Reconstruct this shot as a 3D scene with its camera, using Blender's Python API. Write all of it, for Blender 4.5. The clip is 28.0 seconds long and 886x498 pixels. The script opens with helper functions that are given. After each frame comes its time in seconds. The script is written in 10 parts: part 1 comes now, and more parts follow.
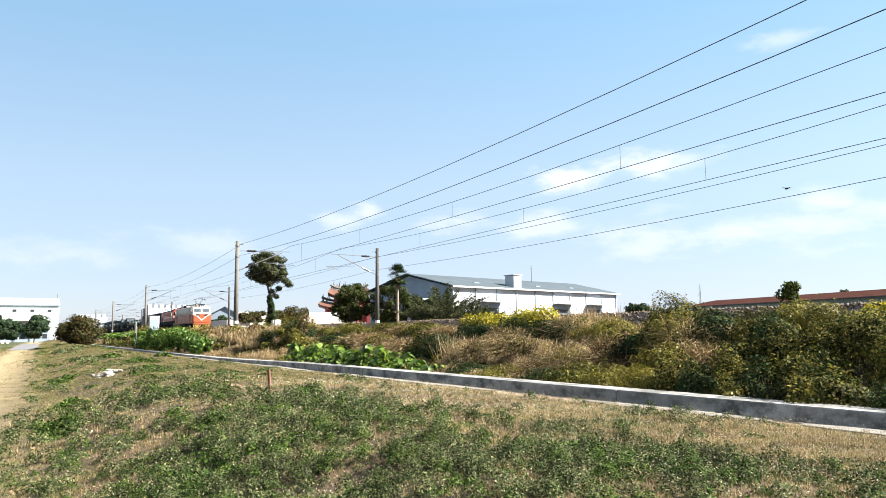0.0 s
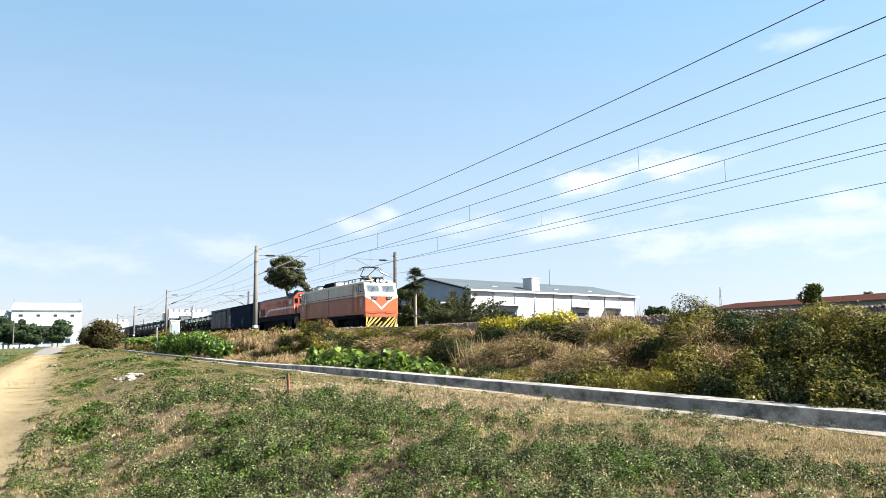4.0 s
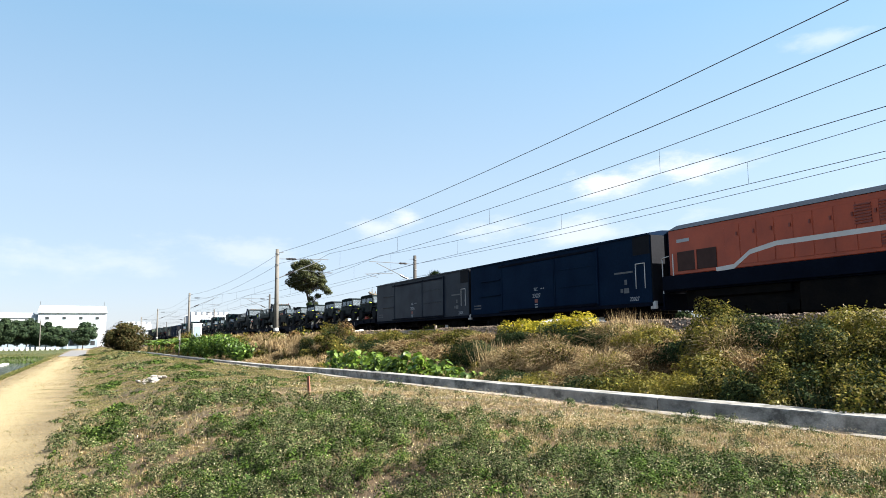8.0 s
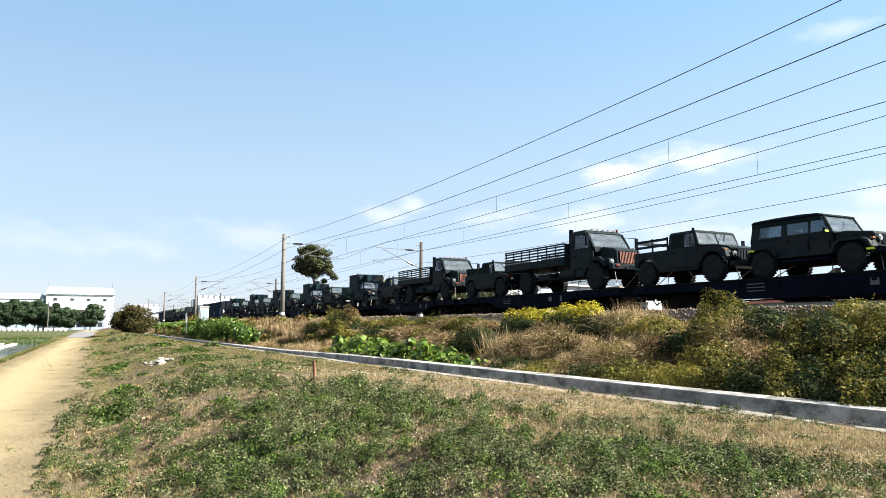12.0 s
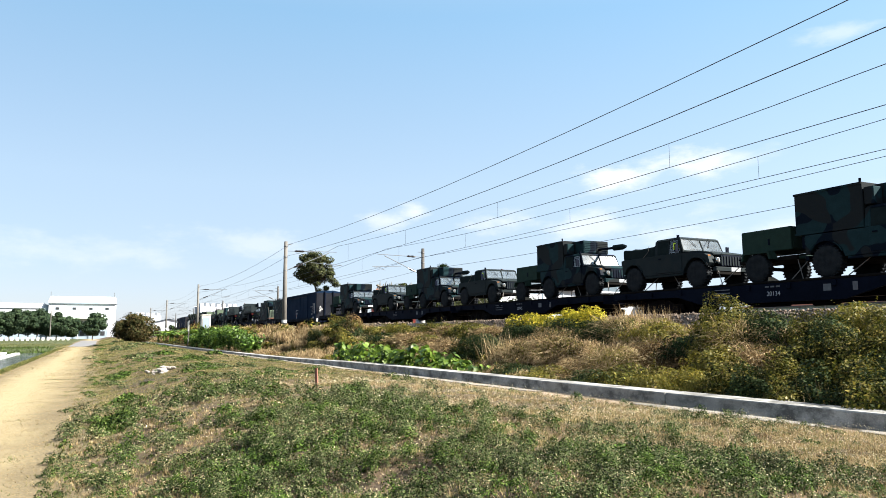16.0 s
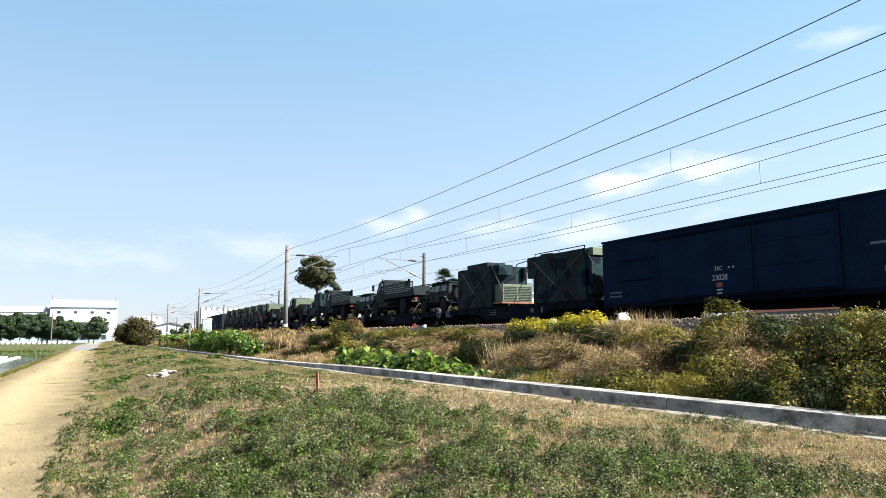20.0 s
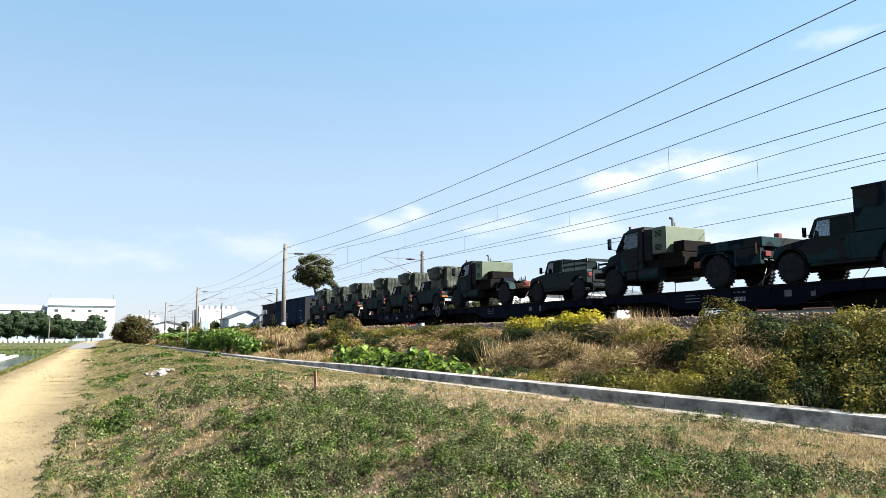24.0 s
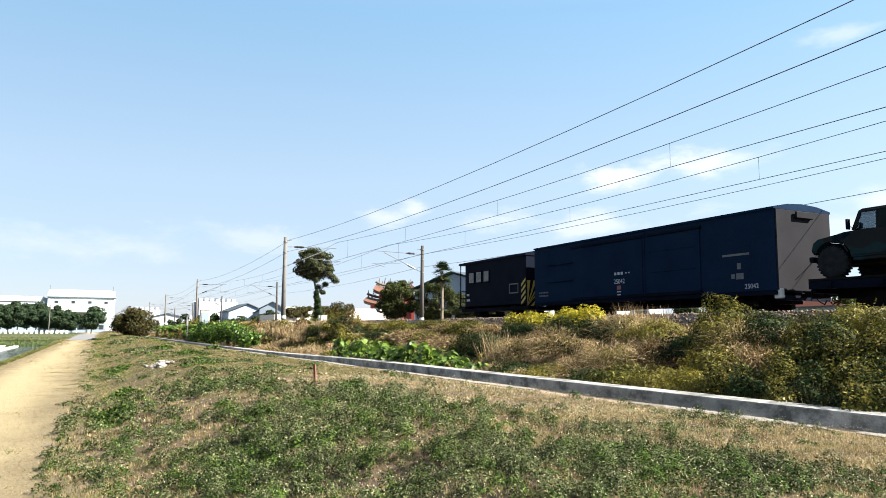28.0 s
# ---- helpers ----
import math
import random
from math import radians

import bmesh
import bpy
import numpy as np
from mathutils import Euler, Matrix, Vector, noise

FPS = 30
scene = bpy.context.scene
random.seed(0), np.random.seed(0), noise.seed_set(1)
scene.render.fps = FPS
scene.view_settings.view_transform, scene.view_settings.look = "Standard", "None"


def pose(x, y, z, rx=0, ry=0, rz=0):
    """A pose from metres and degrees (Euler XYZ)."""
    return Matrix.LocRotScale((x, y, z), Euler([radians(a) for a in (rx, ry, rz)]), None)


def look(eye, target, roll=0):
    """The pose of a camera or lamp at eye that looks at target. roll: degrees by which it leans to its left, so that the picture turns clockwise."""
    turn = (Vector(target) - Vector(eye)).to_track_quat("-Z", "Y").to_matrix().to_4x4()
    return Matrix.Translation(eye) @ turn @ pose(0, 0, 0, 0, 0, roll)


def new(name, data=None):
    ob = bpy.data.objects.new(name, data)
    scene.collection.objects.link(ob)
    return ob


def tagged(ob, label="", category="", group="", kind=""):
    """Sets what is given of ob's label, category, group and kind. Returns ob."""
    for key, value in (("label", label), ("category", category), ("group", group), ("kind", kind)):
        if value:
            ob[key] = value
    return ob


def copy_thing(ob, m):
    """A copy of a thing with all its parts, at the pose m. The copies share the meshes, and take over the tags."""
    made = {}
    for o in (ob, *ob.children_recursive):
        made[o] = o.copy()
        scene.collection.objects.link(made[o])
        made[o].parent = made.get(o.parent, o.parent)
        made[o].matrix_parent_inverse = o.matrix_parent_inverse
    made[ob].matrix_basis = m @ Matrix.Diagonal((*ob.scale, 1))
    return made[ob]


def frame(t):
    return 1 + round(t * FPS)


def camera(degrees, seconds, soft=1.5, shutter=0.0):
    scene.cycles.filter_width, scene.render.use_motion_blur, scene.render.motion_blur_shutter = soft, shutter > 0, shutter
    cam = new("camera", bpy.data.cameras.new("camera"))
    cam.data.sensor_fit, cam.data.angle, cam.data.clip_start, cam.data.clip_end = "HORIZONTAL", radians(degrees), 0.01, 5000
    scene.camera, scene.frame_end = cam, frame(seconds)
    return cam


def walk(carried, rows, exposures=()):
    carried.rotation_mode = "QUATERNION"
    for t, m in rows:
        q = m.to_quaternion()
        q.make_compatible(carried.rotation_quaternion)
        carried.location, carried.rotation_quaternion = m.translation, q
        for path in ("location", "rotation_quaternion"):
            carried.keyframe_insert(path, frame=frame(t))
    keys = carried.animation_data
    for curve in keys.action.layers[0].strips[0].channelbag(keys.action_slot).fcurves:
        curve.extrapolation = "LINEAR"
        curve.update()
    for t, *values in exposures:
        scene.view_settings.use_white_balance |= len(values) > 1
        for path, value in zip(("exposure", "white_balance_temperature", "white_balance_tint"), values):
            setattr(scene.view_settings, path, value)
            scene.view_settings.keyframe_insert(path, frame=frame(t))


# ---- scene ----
cam = camera(63.99, 28.0, soft=0.7)
EYE = (0.0, 0.0, 1.65)


def aim(yaw, pitch, roll):
    """The camera turned yaw degrees from the line of the track, pitch up."""
    a, b = radians(yaw), radians(pitch)
    way = Vector((-math.cos(a) * math.cos(b), math.sin(a) * math.cos(b), math.sin(b)))
    return look(EYE, Vector(EYE) + way * 10, roll)


walk(cam, [(t, aim(yaw, pitch, roll)) for t, yaw, pitch, roll in (
    (0, 29.379, 6.606, -0.643),    (0.5, 29.325, 6.762, -0.682),    (1, 29.112, 6.742, -0.641),
    (1.5, 28.852, 6.692, -0.506),    (2, 28.397, 6.805, -0.918),    (2.5, 28.077, 6.901, -0.749),
    (3, 27.982, 6.856, -0.772),    (3.5, 27.896, 6.816, -0.744),    (5.5, 28.000, 7.674, -1.094),
    (6, 27.736, 7.776, -1.211),    (6.5, 27.438, 7.497, -1.070),    (7, 27.045, 7.352, -1.016),
    (7.5, 26.649, 7.295, -0.638),    (8, 26.343, 7.202, -0.621),    (8.5, 26.212, 6.943, -0.560),
    (9, 26.025, 6.715, -0.469),    (9.5, 25.959, 6.396, -0.284),    (10, 25.930, 6.177, -0.289),
    (10.5, 25.927, 6.120, -0.135),    (11, 25.930, 6.155, -0.074),    (11.5, 25.892, 6.152, 0.190),
    (12, 25.817, 6.150, 0.229),    (12.5, 25.897, 6.181, 0.175),    (14.5, 25.886, 6.381, 0.052),
    (15, 25.838, 6.439, -0.140),    (15.5, 25.697, 6.527, -0.085),    (16, 25.683, 6.656, -0.194),
    (16.5, 25.715, 6.794, -0.109),    (17, 25.708, 6.837, 0.007),    (17.5, 25.687, 6.982, 0.030),
    (18, 25.613, 7.149, -0.083),    (18.5, 25.585, 7.143, -0.158),    (19, 25.533, 7.046, -0.027),
    (19.5, 25.540, 7.037, -0.005),    (20, 25.580, 7.007, -0.084),    (20.5, 25.610, 6.985, 0.016),
    (21, 25.598, 7.106, -0.015),    (21.5, 25.595, 7.216, -0.090),    (23.5, 25.774, 6.837, -0.113),
    (24, 25.737, 6.886, -0.072),    (24.5, 25.529, 7.035, -0.032),    (25, 25.527, 7.034, -0.108),
    (25.5, 25.603, 6.931, 0.064),    (26, 25.559, 6.747, 0.278),    (26.5, 25.557, 6.529, 0.292),
    (27, 25.628, 6.466, 0.173),    (27.5, 25.720, 6.461, 0.354),    (28, 25.716, 6.445, 0.406),
)])

# ---- light ----
SUN_AZ, SUN_EL = 54.0, 37.0      # degrees from +x towards +y, above the horizon
world = bpy.data.worlds.new("sky")
scene.world = world
world.use_nodes = True
wn, wl = world.node_tree.nodes, world.node_tree.links
wn.clear()
sky = wn.new("ShaderNodeTexSky")
sky.sky_type, sky.sun_disc = "NISHITA", False
sky.sun_elevation, sky.sun_rotation = radians(SUN_EL), radians(90 - SUN_AZ)
sky.air_density, sky.dust_density, sky.ozone_density = 1.0, 0.4, 2.0
bg = wn.new("ShaderNodeBackground")
bg.inputs["Strength"].default_value = 0.0525
wo = wn.new("ShaderNodeOutputWorld")


# thin fair-weather clouds low over the horizon: soft-edged puffs broken up by noise
def node(kind, **props):
    k = wn.new(kind)
    for name, value in props.items():
        k.inputs[int(name[1:])].default_value = value
    return k


way = wn.new("ShaderNodeTexCoord")
fluff = node("ShaderNodeTexNoise", i2=11.0, i3=6.0)
fluff.inputs["Roughness"].default_value = 0.62
wide = node("ShaderNodeVectorMath", i1=(1.0, 1.0, 2.6))
wide.operation = "MULTIPLY"
wl.new(way.outputs["Generated"], wide.inputs[0])
wl.new(wide.outputs[0], fluff.inputs["Vector"])
cover = None
CLOUDS = ((-0.752, 0.624, 0.208, 0.085, 0.026, 1.0), (-0.692, 0.687, 0.218, 0.090, 0.022, 0.95), (-0.645, 0.73, 0.221, 0.07, 0.014, 0.5), (-0.904, 0.392, 0.168, 0.035, 0.02, 0.7), (-0.921, 0.36, 0.153, 0.045, 0.02, 0.55),
          (-0.60, 0.79, 0.121, 0.16, 0.035, 0.6), (-0.69, 0.715, 0.127, 0.12, 0.03, 0.55), (-0.78, 0.606, 0.148, 0.09, 0.022, 0.55), (-0.526, 0.836, 0.157, 0.05, 0.022, 0.6), (-0.519, 0.779, 0.352, 0.05, 0.012, 0.4), (-0.846, 0.509, 0.155, 0.07, 0.02, 0.5),
          (-0.975, 0.184, 0.12, 0.12, 0.03, 0.35), (-0.99, -0.05, 0.10, 0.16, 0.03, 0.3), (-0.40, 0.90, 0.13, 0.2, 0.03, 0.5), (0.5, 0.8, 0.2, 0.3, 0.05, 0.5), (-0.6, -0.7, 0.2, 0.3, 0.05, 0.5))
for x, y, z, r, rz, strong in CLOUDS:
    off, scl, ln = node("ShaderNodeVectorMath", i1=(x, y, z)), node("ShaderNodeVectorMath", i1=(1 / r, 1 / r, 1 / rz)), wn.new("ShaderNodeVectorMath")
    off.operation, scl.operation, ln.operation = "SUBTRACT", "MULTIPLY", "LENGTH"
    wl.new(way.outputs["Generated"], off.inputs[0])
    wl.new(off.outputs[0], scl.inputs[0])
    wl.new(scl.outputs[0], ln.inputs[0])
    rag = wn.new("ShaderNodeMath")
    rag.operation, rag.inputs[1].default_value = "MULTIPLY_ADD", 3.2
    wl.new(fluff.outputs["Fac"], rag.inputs[0])
    wl.new(ln.outputs["Value"], rag.inputs[2])
    soft = node("ShaderNodeMapRange", i1=1.45, i2=2.7, i3=strong, i4=0.0)
    soft.interpolation_type = "SMOOTHSTEP"
    wl.new(rag.outputs[0], soft.inputs[0])
    if cover is None:
        cover = soft.outputs[0]
    else:
        mx = wn.new("ShaderNodeMath")
        mx.operation = "MAXIMUM"
        wl.new(cover, mx.inputs[0])
        wl.new(soft.outputs[0], mx.inputs[1])
        cover = mx.outputs[0]
veil = wn.new("ShaderNodeMix")
veil.data_type = "RGBA"
veil.inputs[7].default_value = (4.3, 4.4, 4.5, 1)
wl.new(cover, veil.inputs[0])
# the haze evens out the brightness towards the horizon
sepw, lift, haze = wn.new("ShaderNodeSeparateXYZ"), wn.new("ShaderNodeValToRGB"), wn.new("ShaderNodeMix")
wl.new(way.outputs["Generated"], sepw.inputs[0])
wl.new(sepw.outputs[2], lift.inputs[0])
for e, (at, col) in zip((lift.color_ramp.elements[0], lift.color_ramp.elements[1], lift.color_ramp.elements.new(0.2), lift.color_ramp.elements.new(0.42)), ((0.0, (0.58, 0.65, 0.88)), (1.0, (0.16, 0.36, 0.85)), (0.2, (0.60, 0.78, 0.96)), (0.42, (0.38, 0.69, 0.99)))):
    e.position, e.color = at, (*col, 1)
gain = node("ShaderNodeVectorMath", i1=(3.7, 3.7, 3.7))
gain.operation = "MULTIPLY"
# the haze is brighter on the sun's side
side, bright, lit = node("ShaderNodeVectorMath", i1=(math.cos(radians(SUN_AZ)), math.sin(radians(SUN_AZ)), 0.0)), node("ShaderNodeMapRange", i1=-1.0, i2=1.0, i3=0.79, i4=1.21), wn.new("ShaderNodeVectorMath")
side.operation, lit.operation = "DOT_PRODUCT", "SCALE"
wl.new(way.outputs["Generated"], side.inputs[0])
wl.new(side.outputs["Value"], bright.inputs[0])
wl.new(lift.outputs[0], lit.inputs[0])
wl.new(bright.outputs[0], lit.inputs["Scale"])
wl.new(lit.outputs[0], gain.inputs[0])
haze.data_type = "RGBA"
haze.inputs[0].default_value = 0.75
wl.new(sky.outputs[0], haze.inputs[6])
wl.new(gain.outputs[0], haze.inputs[7])
wl.new(haze.outputs[2], veil.inputs[6])
wl.new(veil.outputs[2], bg.inputs[0])
wl.new(bg.outputs[0], wo.inputs[0])

sun = new("sun", bpy.data.lights.new("sun", "SUN"))
sun.data.energy, sun.data.angle, sun.data.color = 5.0, radians(0.53), (1.0, 0.94, 0.84)
sa, se = radians(SUN_AZ), radians(SUN_EL)
sun.matrix_world = look((60 * math.cos(sa), 60 * math.sin(sa), 60), (60 * math.cos(sa) - math.cos(sa) * math.cos(se), 60 * math.sin(sa) - math.sin(sa) * math.cos(se), 60 - math.sin(se)))
scene.view_settings.exposure = 2.35


# ---- materials ----
def mat(name, color, rough=0.7, metal=0.0, vary=0.25, scale=3.0, fine=40.0, bump=0.15, second=None, spec=0.4, per_object=0.0):
    """A painted or natural surface: base colour with stains at two scales, fine relief, uneven gloss."""
    m = bpy.data.materials.new(name)
    m.use_nodes = True
    n, l = m.node_tree.nodes, m.node_tree.links
    b = n["Principled BSDF"]
    b.inputs["Metallic"].default_value, b.inputs["Specular IOR Level"].default_value = metal, spec
    geo = n.new("ShaderNodeTexCoord")
    big, small = n.new("ShaderNodeTexNoise"), n.new("ShaderNodeTexNoise")
    for node, s, d in ((big, scale, 5), (small, fine, 3)):
        node.inputs["Scale"].default_value, node.inputs["Detail"].default_value = s, d
        l.new(geo.outputs["Object"], node.inputs["Vector"])
    ramp = n.new("ShaderNodeMapRange")
    ramp.inputs[1].default_value, ramp.inputs[2].default_value = 0.32, 0.68
    l.new(big.outputs["Fac"], ramp.inputs[0])
    mix = n.new("ShaderNodeMix")
    mix.data_type = "RGBA"
    c2 = second or tuple(c * (1 - vary) for c in color)
    mix.inputs[6].default_value, mix.inputs[7].default_value = (*color, 1), (*c2, 1)
    l.new(ramp.outputs[0], mix.inputs[0])
    hsv = n.new("ShaderNodeHueSaturation")
    l.new(mix.outputs[2], hsv.inputs["Color"])
    val = n.new("ShaderNodeMapRange")
    val.inputs[3].default_value, val.inputs[4].default_value = 1 - vary, 1 + vary
    l.new(small.outputs["Fac"], val.inputs[0])
    last = val.outputs[0]
    if per_object:
        info, rnd, mul = n.new("ShaderNodeObjectInfo"), n.new("ShaderNodeMapRange"), n.new("ShaderNodeMath")
        rnd.inputs[3].default_value, rnd.inputs[4].default_value = 1 - per_object, 1 + per_object
        mul.operation = "MULTIPLY"
        l.new(info.outputs["Random"], rnd.inputs[0])
        l.new(rnd.outputs[0], mul.inputs[0])
        l.new(last, mul.inputs[1])
        last = mul.outputs[0]
    l.new(last, hsv.inputs["Value"])
    l.new(hsv.outputs[0], b.inputs["Base Color"])
    rr = n.new("ShaderNodeMapRange")
    rr.inputs[3].default_value, rr.inputs[4].default_value = max(rough - 0.12, 0.03), min(rough + 0.12, 1)
    l.new(big.outputs["Fac"], rr.inputs[0])
    l.new(rr.outputs[0], b.inputs["Roughness"])
    if bump:
        bp = n.new("ShaderNodeBump")
        bp.inputs["Strength"].default_value, bp.inputs["Distance"].default_value = bump, 0.02
        l.new(small.outputs["Fac"], bp.inputs["Height"])
        l.new(bp.outputs[0], b.inputs["Normal"])
    return m


def island(name, colors, rough=0.6, trans=0.18, spec=0.05):
    """Leaves and blades: a colour of its own for each loose piece, some light let through."""
    m = bpy.data.materials.new(name)
    m.use_nodes = True
    n, l = m.node_tree.nodes, m.node_tree.links
    b = n["Principled BSDF"]
    geo, ramp = n.new("ShaderNodeNewGeometry"), n.new("ShaderNodeValToRGB")
    ramp.color_ramp.interpolation = "LINEAR"
    while len(ramp.color_ramp.elements) < len(colors):
        ramp.color_ramp.elements.new(0.5)
    for i, c in enumerate(colors):
        ramp.color_ramp.elements[i].position = i / (len(colors) - 1)
        ramp.color_ramp.elements[i].color = (*c, 1)
    l.new(geo.outputs["Random Per Island"], ramp.inputs[0])
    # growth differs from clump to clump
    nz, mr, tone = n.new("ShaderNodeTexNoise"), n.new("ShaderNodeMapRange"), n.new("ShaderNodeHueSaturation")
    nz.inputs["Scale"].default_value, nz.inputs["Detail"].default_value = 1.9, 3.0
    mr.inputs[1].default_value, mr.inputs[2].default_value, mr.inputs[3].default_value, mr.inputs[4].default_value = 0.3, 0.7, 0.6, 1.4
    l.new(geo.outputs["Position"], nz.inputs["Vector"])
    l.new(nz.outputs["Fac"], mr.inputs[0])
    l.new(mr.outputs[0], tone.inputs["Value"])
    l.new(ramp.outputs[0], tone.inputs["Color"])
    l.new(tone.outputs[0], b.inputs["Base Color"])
    b.inputs["Roughness"].default_value, b.inputs["Specular IOR Level"].default_value = rough + (0.2 if spec < 0.1 else 0.0), spec
    tr, mx, out = n.new("ShaderNodeBsdfTranslucent"), n.new("ShaderNodeMixShader"), n["Material Output"]
    mx.inputs[0].default_value = trans
    l.new(tone.outputs[0], tr.inputs[0])
    l.new(b.outputs[0], mx.inputs[1])
    l.new(tr.outputs[0], mx.inputs[2])
    l.new(mx.outputs[0], out.inputs[0])
    return m


CONCRETE = mat("concrete", (0.27, 0.255, 0.235), 0.9, vary=0.3, scale=2.5, fine=30, second=(0.13, 0.125, 0.12), bump=0.4)
POLE = mat("pole_concrete", (0.10, 0.094, 0.085), 0.85, vary=0.2, scale=1.0, fine=25)
STEEL = mat("galvanised_steel", (0.16, 0.165, 0.17), 0.5, metal=0.7, vary=0.2)
WIRE = mat("wire_metal", (0.06, 0.06, 0.065), 0.5, metal=0.6, vary=0.1)
CERAMIC = mat("insulator_ceramic", (0.016, 0.012, 0.011), 0.3, vary=0.1, bump=0)
BALLAST = mat("ballast", (0.085, 0.068, 0.056), 0.95, vary=0.5, scale=6, fine=14, bump=1.0, second=(0.14, 0.115, 0.095))
RUST = mat("rust", (0.22, 0.09, 0.06), 0.85, vary=0.4, scale=8, fine=60, second=(0.12, 0.05, 0.035))
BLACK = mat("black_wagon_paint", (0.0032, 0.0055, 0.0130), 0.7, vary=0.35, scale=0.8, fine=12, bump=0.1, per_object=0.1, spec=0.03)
WHITE = mat("white_paint", (0.55, 0.55, 0.53), 0.6, vary=0.12, scale=2)


# ---- building helpers ----
def place(name, bm, material, parent=None, label="", smooth=False):
    me = bpy.data.meshes.new(name)
    bm.to_mesh(me)
    bm.free()
    for m in (material if isinstance(material, (list, tuple)) else (material,)):
        me.materials.append(m)
    if smooth:
        me.shade_smooth()
    ob = new(name, me)
    if parent:
        ob.parent = parent
    if label:
        ob["label"] = label
    return ob


def part(name, bm, material, parent, label="", smooth=False):
    return place(name, bm, material, parent, label, smooth)


def singles(name, bm, material, parent, label=""):
    """Each loose piece of the bmesh as a part of its own."""
    seen = set()
    for v in bm.verts:
        if v in seen:
            continue
        isle, todo = [], [v]
        seen.add(v)
        while todo:
            k = todo.pop()
            isle.append(k)
            for e in k.link_edges:
                o = e.other_vert(k)
                if o not in seen:
                    seen.add(o)
                    todo.append(o)
        one, at = bmesh.new(), {}
        for k in isle:
            at[k] = one.verts.new(k.co)
        for f in {f for k in isle for f in k.link_faces}:
            one.faces.new([at[k] for k in f.verts])
        part(name, one, material, parent, label)
    bm.free()


def thing(name, label, category, group="", m=None):
    ob = new(name)
    ob.empty_display_size = 0.2
    if m is not None:
        ob.matrix_basis = m
    return tagged(ob, label, category, group)


def add_box(bm, x0, x1, y0, y1, z0, z1, bevel=0.0, top=None, m=None):
    """A box; top: (dx0, dx1, dy0, dy1), by which the upper face is drawn in."""
    t = top or (0, 0, 0, 0)
    vs = [(x0, y0, z0), (x1, y0, z0), (x1, y1, z0), (x0, y1, z0),
          (x0 + t[0], y0 + t[2], z1), (x1 - t[1], y0 + t[2], z1), (x1 - t[1], y1 - t[3], z1), (x0 + t[0], y1 - t[3], z1)]
    v = [bm.verts.new(m @ Vector(p) if m else p) for p in vs]
    fs = [bm.faces.new([v[i] for i in f]) for f in ((0, 3, 2, 1), (4, 5, 6, 7), (0, 1, 5, 4), (1, 2, 6, 5), (2, 3, 7, 6), (3, 0, 4, 7))]
    if bevel:
        es = list({e for f in fs for e in f.edges})
        bmesh.ops.bevel(bm, geom=es, offset=bevel, segments=1, affect="EDGES")
    return v


def box(*a, **k):
    bm = bmesh.new()
    add_box(bm, *a, **k)
    return bm


def add_rod(bm, p, q, r, n=8, r2=None, caps=True):
    """A round bar from p to q."""
    p, q = Vector(p), Vector(q)
    d = q - p
    m = Matrix.Translation((p + q) / 2) @ d.to_track_quat("Z", "Y").to_matrix().to_4x4()
    bmesh.ops.create_cone(bm, cap_ends=caps, segments=n, radius1=r, radius2=r if r2 is None else r2, depth=d.length, matrix=m)


def rods(segs, r, n=6):
    bm = bmesh.new()
    for p, q in segs:
        add_rod(bm, p, q, r, n)
    return bm


def add_prism(bm, outline, y0, y1, bevel=0.0):
    """An outline in the x-z plane drawn out from y0 to y1."""
    a = [bm.verts.new((x, y0, z)) for x, z in outline]
    b = [bm.verts.new((x, y1, z)) for x, z in outline]
    fs = [bm.faces.new(a), bm.faces.new(b[::-1])]
    n = len(a)
    for i in range(n):
        fs.append(bm.faces.new((a[i], b[i], b[(i + 1) % n], a[(i + 1) % n])))
    bmesh.ops.recalc_face_normals(bm, faces=fs)
    if bevel:
        bmesh.ops.bevel(bm, geom=[e for f in fs[:2] for e in f.edges], offset=bevel, segments=1, affect="EDGES")


def prism(outline, y0, y1, bevel=0.0):
    bm = bmesh.new()
    add_prism(bm, outline, y0, y1, bevel)
    return bm


def polyline(points, r, n=5):
    """A thin round cable through the points."""
    bm = bmesh.new()
    rings = []
    pts = [Vector(p) for p in points]
    for i, p in enumerate(pts):
        d = (pts[min(i + 1, len(pts) - 1)] - pts[max(i - 1, 0)]).normalized()
        u = d.orthogonal().normalized() if abs(d.z) > 0.95 else d.cross(Vector((0, 0, 1))).normalized()
        w = d.cross(u)
        rings.append([bm.verts.new(p + r * (math.cos(a) * u + math.sin(a) * w)) for a in [2 * math.pi * k / n for k in range(n)]])
    for a, b in zip(rings, rings[1:]):
        for k in range(n):
            bm.faces.new((a[k], a[(k + 1) % n], b[(k + 1) % n], b[k]))
    return bm


def soup(name, verts, faces, material, kind="stuff", label="", category="", smooth=False):
    """One mesh from computed arrays."""
    me = bpy.data.meshes.new(name)
    verts, faces = np.asarray(verts, dtype=np.float32), np.asarray(faces, dtype=np.int32)
    k = faces.shape[1]
    me.vertices.add(len(verts))
    me.vertices.foreach_set("co", verts.ravel())
    me.loops.add(faces.size)
    me.loops.foreach_set("vertex_index", faces.ravel())
    me.polygons.add(len(faces))
    me.polygons.foreach_set("loop_start", np.arange(0, faces.size, k, dtype=np.int32))
    me.polygons.foreach_set("loop_total", np.full(len(faces), k, dtype=np.int32))
    me.update(calc_edges=True)
    me.validate()
    me.materials.append(material)
    if smooth:
        me.shade_smooth()
    return tagged(new(name, me), label, category, "", kind)

